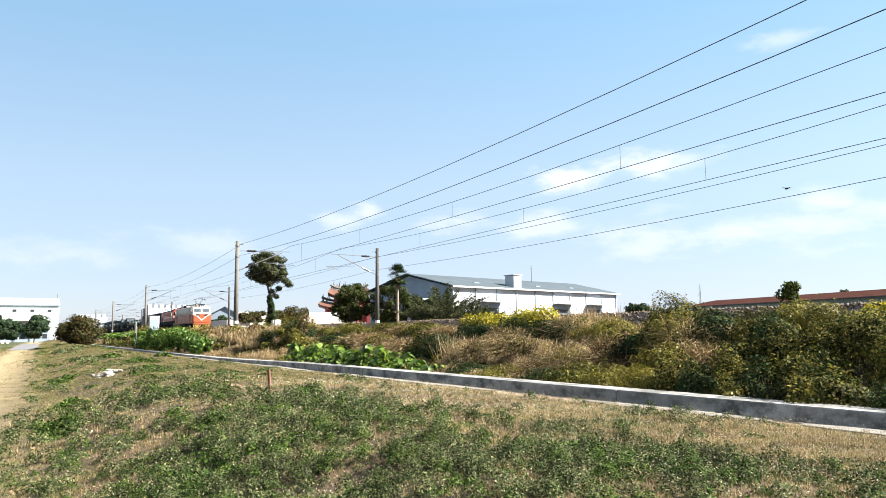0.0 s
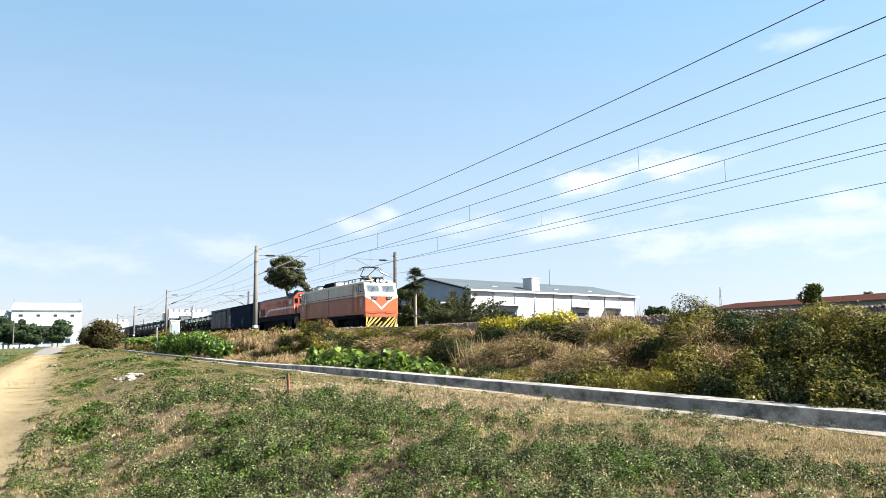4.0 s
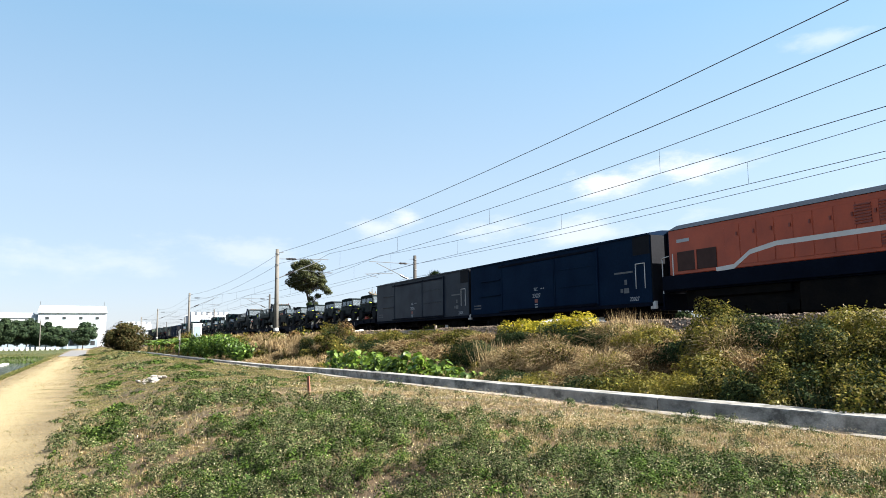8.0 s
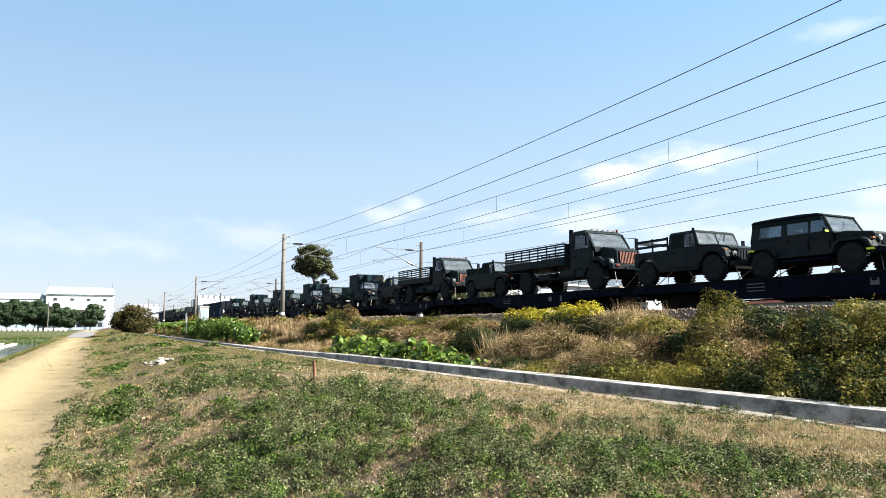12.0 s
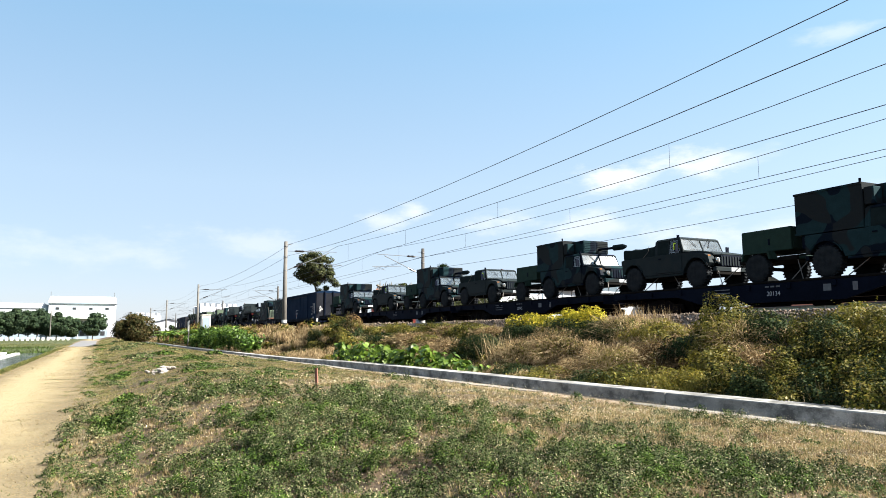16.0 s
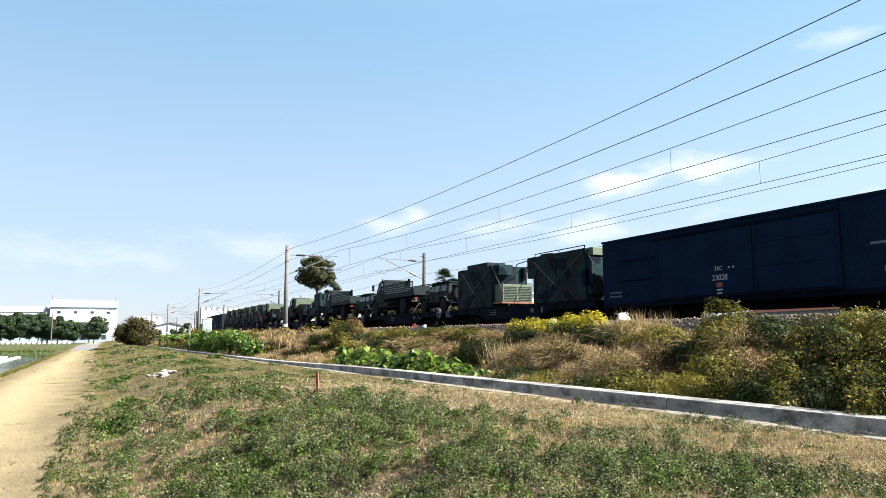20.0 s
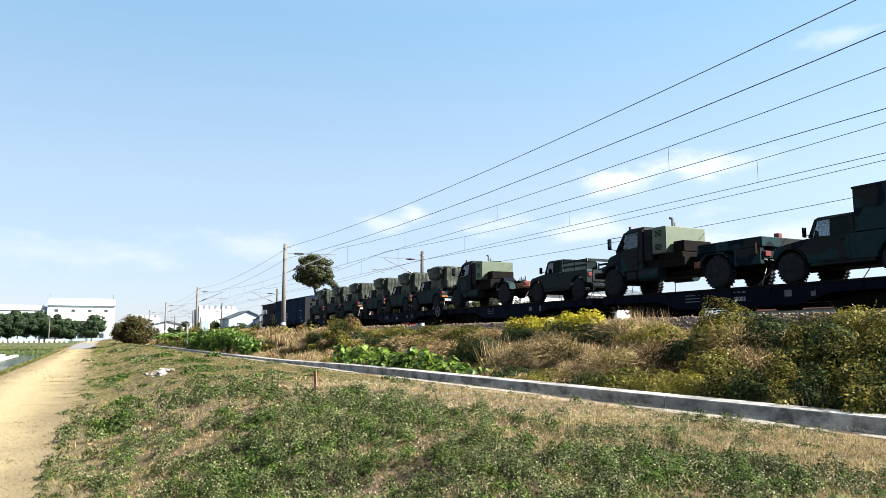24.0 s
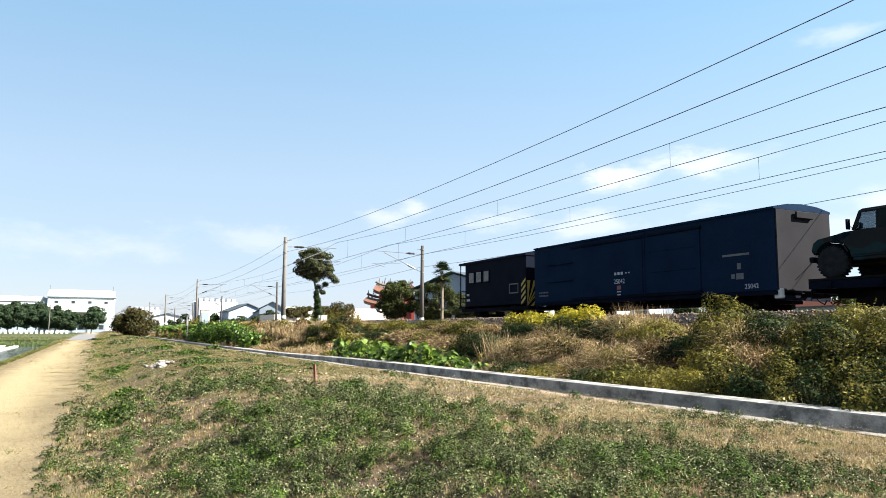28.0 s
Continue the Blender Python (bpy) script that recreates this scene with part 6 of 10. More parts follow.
def jeep(label, group, paint=None):
    """A boxy four-door off-roader with round lamps and a slotted grille."""
    paint = paint or OLIVE
    t = thing("off_roader", label, "military vehicle", group)
    part("tub", prism([(-2.02, 0.60), (-2.05, 1.22), (0.82, 1.22), (0.86, 0.60)], -0.80, 0.80, 0.02), paint, t)
    part("bonnet", prism([(0.864, 0.80), (0.864, 1.24), (1.2, 1.25), (1.98, 1.16), (2.05, 1.08), (2.05, 0.74)], -0.66, 0.66, 0.03), paint, t)
    for s in (-1, 1):
        for cx, a, b in ((1.5, 0.86, 2.14), (-1.5, -2.12, -0.92)):
            fl = [(a, 0.62), (a + 0.10, 0.88), (a + 0.28, 0.98), (b - 0.28, 0.98), (b - 0.10, 0.90), (b, 0.70), (b - 0.07, 0.66), (b - 0.2, 0.86), (b - 0.36, 0.92), (a + 0.34, 0.92), (a + 0.2, 0.84), (a + 0.08, 0.60)]
            part("wing", prism(fl, min(s * 0.64, s * 0.97), max(s * 0.64, s * 0.97), 0.01), paint, t, "flared wheel arch")
            wheel(t, "jeep", cx, s * 0.82, 0.42)
        for x0, x1 in ((-0.72, 0.12), (0.16, 0.82)):
            d = part("door", box(x0, x1, min(s * 0.802, s * 0.825), max(s * 0.802, s * 0.825), 0.6, 1.215, 0.012), paint, t)
            part("door_handle", box(x0 + 0.06, x0 + 0.18, min(s * 0.826, s * 0.85), max(s * 0.826, s * 0.85), 1.1, 1.13), BLACK, d)
            part("door_hinge", rods([((x1 - 0.02, s * 0.83, 0.8), (x1 - 0.02, s * 0.83, 1.05))], 0.018), BLACK, d)
        part("side_step", box(-0.85, 0.85, min(s * 0.78, s * 0.92), max(s * 0.78, s * 0.92), 0.44, 0.52, 0.015), BLACK, t)
        # pillars and panes under the hard top
        for (xa, xb), (xc, xd) in (((0.86, 0.78), (0.56, 0.48)), ((0.16, 0.10), (0.14, 0.06)), ((-0.66, -0.86), (-0.68, -0.88)), ((-1.72, -2.04), (-1.68, -1.98))):
            bm = bmesh.new()
            y0, y1 = s * 0.80, s * 0.72
            v = [bm.verts.new(p) for p in ((xa, y0, 1.222), (xb, y0, 1.222), (xd, y1, 1.80), (xc, y1, 1.80), (xa, y0 - s * 0.05, 1.222), (xb, y0 - s * 0.05, 1.222), (xd, y1 - s * 0.05, 1.80), (xc, y1 - s * 0.05, 1.80))]
            for f in ((0, 1, 2, 3), (7, 6, 5, 4), (0, 3, 7, 4), (1, 5, 6, 2)):
                bm.faces.new([v[i] for i in f])
            bmesh.ops.recalc_face_normals(bm, faces=bm.faces[:])
            part("pillar", bm, paint, t)
        for (a, b), (c, d) in (((0.76, 0.17), (0.48, 0.15)), ((0.09, -0.69), (0.06, -0.71)), ((-0.87, -1.71), (-0.89, -1.67))):
            pane_quad("side_pane", [(a, s * 0.788, 1.235), (b, s * 0.788, 1.235), (d, s * 0.712, 1.79), (c, s * 0.712, 1.79)], t, TINTED if a > 0.3 or a < -0.5 else DARKGLASS)
        part("roof_rail_panel", box(-1.99, 0.50, min(s * 0.69, s * 0.757), max(s * 0.69, s * 0.757), 1.66, 1.795, 0.012, top=(0, 0.05, 0.0, 0.0)), CANVAS, t)
        part("belt_panel", box(-2.02, 0.80, min(s * 0.76, s * 0.806), max(s * 0.76, s * 0.806), 1.222, 1.30, 0.01), paint, t)
        part("grab_strap", rods([((0.1, s * 0.76, 1.66), (0.02, s * 0.70, 1.5))], 0.012, 4), BLACK, t)
        lamp(t, "headlamp", 2.09, s * 0.46, 0.96, 0.095, CHROME)
        part("indicator", box(2.02, 2.1, min(s * 0.7, s * 0.82), max(s * 0.7, s * 0.82), 0.92, 0.98, 0.01), AMBER, t)
        part("tail_lamp", box(-2.09, -2.04, min(s * 0.62, s * 0.76), max(s * 0.62, s * 0.76), 0.86, 1.06, 0.01), REDLAMP, t)
        m = part("mirror", box(0.74, 0.82, min(s * 0.86, s * 1.04), max(s * 0.86, s * 1.04), 1.24, 1.38, 0.02), BLACK, t)
        part("mirror_tape", box(0.81, 0.825, min(s * 0.87, s * 1.03), max(s * 0.87, s * 1.03), 1.25, 1.30), HIVIS, m, "yellow tape")
        part("wing_tape", box(-2.0, -1.75, min(s * 0.971, s * 0.976), max(s * 0.971, s * 0.976), 0.88, 0.93), HIVIS, t, "yellow-green tape")
        part("front_tape", box(2.0, 2.2, min(s * 0.90, s * 0.98), max(s * 0.90, s * 0.98), 0.60, 0.66), HIVIS, t, "yellow-green tape")
    pane_quad("windscreen", [(0.85, -0.70, 1.26), (0.85, 0.70, 1.26), (0.56, 0.64, 1.76), (0.56, -0.64, 1.76)], t, SCREEN)
    part("windscreen_frame", rods([((0.87, -0.76, 1.22), (0.55, -0.68, 1.79)), ((0.87, 0.76, 1.22), (0.55, 0.68, 1.79)), ((0.55, -0.68, 1.79), (0.55, 0.68, 1.79)), ((0.87, -0.76, 1.24), (0.87, 0.76, 1.24))], 0.035, 6), paint, t)
    part("hard_top", prism([(-2.04, 1.79), (-2.03, 1.84), (-1.95, 1.885), (-1.2, 1.915), (-0.2, 1.915), (0.36, 1.885), (0.54, 1.84), (0.60, 1.79)], -0.765, 0.765, 0.05), CANVAS, t, "dull olive roof")
    part("rear_wall", prism([(-2.045, 1.222), (-1.99, 1.79), (-1.94, 1.79), (-1.99, 1.222)], -0.74, 0.74), paint, t)
    pane_quad("rear_pane", [(-2.055, -0.52, 1.32), (-2.055, 0.52, 1.32), (-2.02, 0.5, 1.68), (-2.02, -0.5, 1.68)], t, GLASS)
    sp = wheel(t, "jeep", -2.22, 0.12, 1.06)
    sp.matrix_basis = pose(-2.2, 0.12, 1.06, 0, 0, 90)
    part("grille", box(2.051, 2.075, -0.36, 0.36, 0.80, 1.10, 0.01), paint, t)
    bm = bmesh.new()
    for k in range(7):
        add_box(bm, 2.076, 2.082, -0.32 + 0.095 * k, -0.265 + 0.095 * k, 0.83, 1.07)
    singles("grille_slot", bm, BLACK, t)
    part("front_bumper", box(2.1, 2.3, -0.86, 0.86, 0.50, 0.70, 0.03), BLACK, t)
    part("licence_plate", box(2.30, 2.306, -0.3, 0.3, 0.72, 0.90), LETTER, t, "blank white number plate")
    part("rear_bumper", box(-2.24, -2.06, -0.82, 0.82, 0.48, 0.64, 0.02), BLACK, t)
    part("chassis", box(-2.0, 2.05, -0.45, 0.45, 0.36, 0.59, 0.02), DARKMETAL, t)
    for ax in (1.5, -1.5):
        part("axle", rods([((ax, -0.75, 0.42), (ax, 0.75, 0.42))], 0.06), DARKMETAL, t)
    for y in (-0.38, 0.38):
        part("seat", box(-0.2, 0.3, y - 0.22, y + 0.22, 1.222, 1.30, 0.02), SEAT, t)
        part("seat_back", box(-0.25, -0.13, y - 0.22, y + 0.22, 1.302, 1.66, 0.03), SEAT, t)
    part("rear_bench", box(-1.15, -1.0, -0.6, 0.6, 1.222, 1.55, 0.03), SEAT, t)
    part("dashboard", box(0.5, 0.8, -0.7, 0.7, 1.222, 1.29, 0.02), BLACK, t)
    chains(t, [((2.1, -0.5, 0.5), (2.5, -1.05, 0.01)), ((2.1, 0.5, 0.5), (2.5, 1.05, 0.01)), ((-2.0, -0.5, 0.48), (-2.4, -1.05, 0.01)), ((-2.0, 0.5, 0.48), (-2.4, 1.05, 0.01)), ((0.6, -0.4, 0.45), (0.95, -1.0, 0.01)), ((-0.6, -0.4, 0.45), (-0.95, -1.0, 0.01))])
    part("wheel_chock", prism([(0.72, 0.0), (1.02, 0.0), (1.02, 0.17)], -0.95, -0.7), TIMBER, t)
    return t


def truck_front(t, paint):
    """Bonneted cab of the cargo truck: wheelbase 5.5 m, front axle at +2.75."""
    for s in (-1, 1):
        # cab sides with window openings
        part("cab_side", prism([(0.98, 0.95), (0.98, 1.86), (2.52, 1.80), (2.62, 1.62), (2.62, 0.95)], min(s * 1.02, s * 1.08), max(s * 1.02, s * 1.08), 0.012), paint, t)
        d = part("door", prism([(1.25, 0.98), (1.25, 1.86), (2.40, 1.82), (2.46, 1.6), (2.46, 0.98)], min(s * 1.081, s * 1.105), max(s * 1.081, s * 1.105), 0.01), paint, t)
        part("door_handle", box(1.32, 1.46, min(s * 1.106, s * 1.13), max(s * 1.106, s * 1.13), 1.5, 1.54), BLACK, d)
        part("door_frame", rods([((2.46, s * 1.06, 1.80), (2.08, s * 1.0, 2.50)), ((2.08, s * 1.0, 2.50), (1.2, s * 1.0, 2.54)), ((1.2, s * 1.0, 2.54), (1.2, s * 1.06, 1.85))], 0.05, 6), paint, d)
        pane_quad("side_pane", [(2.38, s * 1.05, 1.86), (2.04, s * 0.995, 2.46), (1.25, s * 0.995, 2.50), (1.25, s * 1.05, 1.88)], d, GLASS)
        part("rear_quarter", prism([(0.98, 1.862), (0.98, 2.55), (1.2, 2.56), (1.22, 1.862)], min(s * 0.98, s * 1.06), max(s * 0.98, s * 1.06), 0.01), paint, t)
        fl = [(2.02, 0.78), (2.06, 1.15), (2.28, 1.36), (2.65, 1.42), (3.05, 1.40), (3.35, 1.22), (3.46, 0.98), (3.36, 0.94), (3.22, 1.12), (2.95, 1.24), (2.65, 1.26), (2.4, 1.2), (2.2, 1.05), (2.13, 0.78)]
        part("front_wing", prism(fl, min(s * 0.66, s * 1.12), max(s * 0.66, s * 1.12), 0.02), paint, t, "curved front wing")
        lamp(t, "headlamp", 3.60, s * 0.84, 1.16, 0.10, CHROME)
        part("lamp_housing", box(3.30, 3.58, min(s * 0.68, s * 1.02), max(s * 0.68, s * 1.02), 1.03, 1.30, 0.04), paint, t)
        part("indicator", box(3.96, 4.0, min(s * 0.75, s * 0.95), max(s * 0.75, s * 0.95), 0.93, 1.02, 0.01), REDLAMP if s < 0 else AMBER, t)
        part("mirror_arm", rods([((2.45, s * 1.08, 1.85), (2.6, s * 1.35, 1.95)), ((2.2, s * 1.05, 2.4), (2.6, s * 1.35, 2.35))], 0.014), BLACK, t)
        part("mirror", box(2.57, 2.64, min(s * 1.26, s * 1.44), max(s * 1.26, s * 1.44), 1.9, 2.35, 0.02), BLACK, t)
        part("cab_step", box(1.35, 1.95, min(s * 0.85, s * 1.1), max(s * 0.85, s * 1.1), 0.60, 0.94, 0.04), paint, t)
        part("fuel_tank", rods([((0.15, s * 0.86, 0.78), (1.25, s * 0.86, 0.78))], 0.26, 16), paint, t)
        wheel(t, "truck", 2.75, s * 0.94, 0.56)
    part("bonnet", prism([(2.5, 1.0), (2.5, 1.84), (2.75, 1.86), (3.45, 1.74), (3.62, 1.66), (3.68, 1.05)], -0.66, 0.66, 0.05), paint, t)
    part("grille", prism([(3.67, 1.06), (3.62, 1.62), (3.66, 1.62), (3.72, 1.06)], -0.52, 0.52, 0.01), BLACK, t)
    bm = bmesh.new()
    for k in range(13):
        y = -0.48 + 0.08 * k
        add_prism(bm, [(3.72, 1.09), (3.665, 1.58), (3.685, 1.58), (3.74, 1.09)], y - 0.014, y + 0.014)
    singles("grille_bar", bm, RUST, t, "brownish upright grille bars")
    part("front_bumper", box(3.72, 3.95, -1.12, 1.12, 0.80, 1.05, 0.03), CAMO, t, "olive steel bumper")
    singles("tow_hook", rods([((3.95, y, 0.86), (4.06, y, 0.92)) for y in (-0.45, 0.45)], 0.03), BLACK, t)
    part("plate_bar", box(3.951, 3.956, -0.25, 0.25, 0.86, 0.98), BLACK, t)
    part("cab_floor", box(0.98, 2.5, -1.015, 1.015, 0.86, 0.945), DARKMETAL, t)
    part("cab_roof", box(0.96, 2.12, -1.03, 1.03, 2.52, 2.69, 0.04, top=(0.04, 0.22, 0.1, 0.1)), paint, t)
    part("cab_back", prism([(0.98, 0.95), (0.98, 2.52), (1.03, 2.52), (1.03, 0.95)], -1.0, 1.0), paint, t)
    pane_quad("windscreen", [(2.58, -0.92, 1.86), (2.58, 0.92, 1.86), (2.12, 0.86, 2.50), (2.12, -0.86, 2.50)], t, SCREEN)
    part("windscreen_frame", rods([((2.6, -1.0, 1.82), (2.1, -0.95, 2.54)), ((2.6, 1.0, 1.82), (2.1, 0.95, 2.54)), ((2.6, -1.0, 1.83), (2.6, 1.0, 1.83))], 0.05, 6), paint, t)
    part("scuttle", box(2.48, 2.66, -1.0, 1.0, 1.62, 1.80, 0.03), paint, t)
    for y in (-0.55, 0.55):
        part("seat_back", box(1.12, 1.28, y - 0.24, y + 0.24, 1.3, 2.1, 0.04), SEAT, t)
        part("seat", box(1.15, 1.7, y - 0.24, y + 0.24, 1.15, 1.295, 0.04), SEAT, t)
    part("dashboard", box(2.2, 2.47, -0.95, 0.95, 1.4, 1.78, 0.03), BLACK, t)
    bm = bmesh.new()
    for k in range(5):
        add_box(bm, 1.95, 2.02, -0.6 + 0.3 * k - 0.05, -0.6 + 0.3 * k + 0.05, 2.69, 2.73)
    singles("roof_marker", bm, AMBER, t)
    part("beacon", rods([((1.9, 0.85, 2.68), (1.9, 0.85, 2.80))], 0.05, 10), REDLAMP, t)
    part("chassis_rail", box(-4.4, 3.7, -0.45, 0.45, 0.62, 0.85, 0.02), DARKMETAL, t)
    for ax in (2.75, -2.75):
        part("axle", rods([((ax, -0.8, 0.56), (ax, 0.8, 0.56))], 0.09), DARKMETAL, t)
    part("differential", rods([((-2.9, 0, 0.56), (-2.6, 0, 0.56))], 0.2, 12), DARKMETAL, t)
    for s in (-1, 1):
        wheel(t, "truck", -2.75, s * 0.94, 0.56)
    chains(t, [((3.8, -0.9, 0.82), (4.3, -1.15, 0.01)), ((3.8, 0.9, 0.82), (4.3, 1.15, 0.01)), ((-4.3, -0.5, 0.7), (-4.6, -1.15, 0.01)), ((-4.3, 0.5, 0.7), (-4.6, 1.15, 0.01)), ((1.0, -0.6, 0.6), (1.6, -1.15, 0.01)), ((-1.2, -0.6, 0.6), (-1.8, -1.15, 0.01))])
    part("timber_chock", box(2.2, 3.9, -0.75, -0.55, 0.0, 0.1, 0.01), TIMBER, t)


def truck_cargo(label, group, paint=None):
    paint = paint or OLIVE
    t = thing("cargo_truck", label, "military truck", group)
    truck_front(t, paint)
    part("exhaust_stack", rods([((0.85, -0.9, 0.9), (0.85, -0.9, 2.80))], 0.10, 12), BLACK, t, "upright exhaust stack")
    part("air_cleaner", rods([((0.8, 0.9, 1.1), (0.8, 0.9, 1.7))], 0.2, 14), paint, t)
    part("bed_floor", box(-4.62, 0.65, -1.12, 1.12, 1.20, 1.32, 0.02), paint, t)
    for s in (-1, 1):
        part("bed_side", box(-4.62, 0.65, min(s * 1.12, s * 1.17), max(s * 1.12, s * 1.17), 1.22, 1.56, 0.012), paint, t)
        k = -4.55
        while k < 0.66:
            part("stake", box(k - 0.035, k + 0.035, min(s * 1.09, s * 1.115), max(s * 1.09, s * 1.115), 1.325, 2.18), paint, t)
            k += 0.74
        for z in (1.66, 1.80, 1.94, 2.08, 2.18):
            part("side_slat", box(-4.62, 0.65, min(s * 1.118, s * 1.15), max(s * 1.118, s * 1.15), z - 0.035, z + 0.035, 0.006), paint, t)
        part("under_rack", rods([((-1.9, s * 1.1, 0.62), (0.1, s * 1.1, 0.62)), ((-1.9, s * 1.1, 0.92), (0.1, s * 1.1, 0.92))] + [((x, s * 1.1, 0.55), (x, s * 1.1, 1.2)) for x in (-1.9, -1.2, -0.5, 0.1)], 0.02), paint, t)
        part("mud_flap", box(-3.5, -3.46, min(s * 0.75, s * 1.12), max(s * 0.75, s * 1.12), 0.4, 1.0), BLACK, t)
    part("headboard", box(0.60, 0.65, -1.08, 1.08, 1.325, 2.2, 0.01), paint, t)
    part("tailgate", box(-4.68, -4.625, -1.08, 1.08, 1.25, 1.85, 0.012), paint, t)
    for s in (-1, 1):
        part("tail_lamp", box(-4.64, -4.6, min(s * 0.75, s * 1.0), max(s * 0.75, s * 1.0), 0.95, 1.1, 0.01), REDLAMP, t)
    part("tool_box", box(-1.7, -0.7, -1.05, -0.6, 0.64, 0.9, 0.02), paint, t)
    return t


def truck_generator(label, group, bed=True):
    t = thing("chassis_truck", label, "military truck", group)
    truck_front(t, CAMO)
    g = part("generator", box(-0.26, 0.48, -1.02, 1.02, 1.52, 2.55, 0.03), LIGHT_GREEN, t, "khaki generator housing")
    for y0, y1 in ((-1.03, -1.022), (1.022, 1.03)):
        bm = bmesh.new()
        for k in range(5):
            add_box(bm, -0.05, 0.3, y0, y1, 1.66 + 0.05 * k, 1.685 + 0.05 * k)
            add_box(bm, -0.05, 0.3, y0, y1, 2.18 + 0.05 * k, 2.205 + 0.05 * k)
        singles("vent", bm, BLACK, g)
    part("control_cabinet", box(0.52, 0.96, -1.0, 1.0, 1.30, 2.52, 0.02), CAMO, t, "cabinet behind the cab")
    for y0, y1 in ((-1.01, -1.002), (1.002, 1.01)):
        bm = bmesh.new()
        for k in range(3):
            add_box(bm, 0.58, 0.72, y0, y1, 1.6 + 0.26 * k, 1.76 + 0.26 * k)
            add_box(bm, 0.76, 0.90, y0, y1, 1.6 + 0.26 * k, 1.76 + 0.26 * k)
        singles("label_plate", bm, BOXGREY, t, "small pale plates")
    part("exhaust_pipe", rods([((-0.12, 0.5, 2.55), (-0.12, 0.5, 2.86)), ((0.0, 0.3, 2.55), (0.0, 0.3, 2.74)), ((-0.12, 0.5, 2.86), (-0.02, 0.55, 2.91))], 0.05, 8), STEEL, t)
    part("roof_canister", rods([((0.25, -0.5, 2.60), (0.25, 0.2, 2.60))], 0.05, 10), BLACK, t)
    part("valve_block", box(-0.85, -0.3, -0.7, 0.7, 1.52, 1.95, 0.03), DARKMETAL, t)
    part("pump_set", box(-0.9, 0.4, -0.85, 0.85, 1.305, 1.51, 0.03), DARKMETAL, t)
    singles("hydraulic_pipe", rods([((-1.0 - 0.12 * k, -0.95, 0.95), (-0.95 - 0.14 * k, -0.95, 1.5 + 0.08 * (k % 3))) for k in range(6)] + [((-1.7, -0.96, 1.2 + 0.12 * k), (-0.7, -0.96, 1.15 + 0.12 * k)) for k in range(3)], 0.025), DARKMETAL, t)
    part("sub_deck", box(-1.1, 0.95, -0.95, 0.95, 0.95, 1.30, 0.02), DARKMETAL, t)
    part("hose_reel", rods([((-1.35, -0.35, 1.35), (-1.35, 0.35, 1.35))], 0.22, 16), BLACK, t)
    if bed:
        part("frame_rail", box(-2.6, -1.1, -0.5, 0.5, 0.86, 1.1, 0.02), RUST, t, "brown frame rails")
        part("rear_box", box(-4.6, -1.85, -1.08, 1.08, 1.26, 1.60, 0.03), CAMO, t)
        part("red_can", box(-4.1, -3.9, -0.55, -0.35, 1.604, 1.85, 0.02), REDLAMP, t, "red can")
    else:
        for y in (-0.5, 0.36):
            part("frame_rail", box(-4.5, -1.1, y, y + 0.14, 0.86, 1.12, 0.02), RUST, t, "brown frame rail")
        for x in (-4.3, -3.2, -2.1):
            part("cross_member", box(x, x + 0.12, -0.355, 0.355, 0.9, 1.08, 0.01), RUST, t)
        part("tow_hitch", box(-3.3, -2.3, -0.42, 0.42, 1.125, 1.26, 0.03), DARKMETAL, t)
    for s in (-1, 1):
        part("rear_fender", prism([(-3.45, 0.8), (-3.3, 1.12), (-3.0, 1.24), (-2.3, 1.24), (-2.05, 1.05), (-2.0, 0.8), (-2.06, 0.8), (-2.12, 1.02), (-2.34, 1.19), (-3.0, 1.19), (-3.26, 1.08), (-3.4, 0.8)], min(s * 0.76, s * 1.14), max(s * 0.76, s * 1.14)), CAMO, t)
        if bed:
            part("rear_locker", box(-4.55, -3.5, min(s * 0.92, s * 1.12), max(s * 0.92, s * 1.12), 0.70, 1.255, 0.02), CAMO, t)
            part("amber_strap", box(-4.46, -4.40, min(s * 1.121, s * 1.127), max(s * 1.121, s * 1.127), 1.05, 1.4), AMBER, t)
        part("tail_lamp", box(-4.64, -4.6, min(s * 0.7, s * 0.95), max(s * 0.7, s * 0.95), 0.95, 1.12, 0.01), REDLAMP, t)
    part("rear_beam", box(-4.6, -4.5, -1.0, 1.0, 0.88, 1.14, 0.02), RUST if not bed else CAMO, t)
    return t


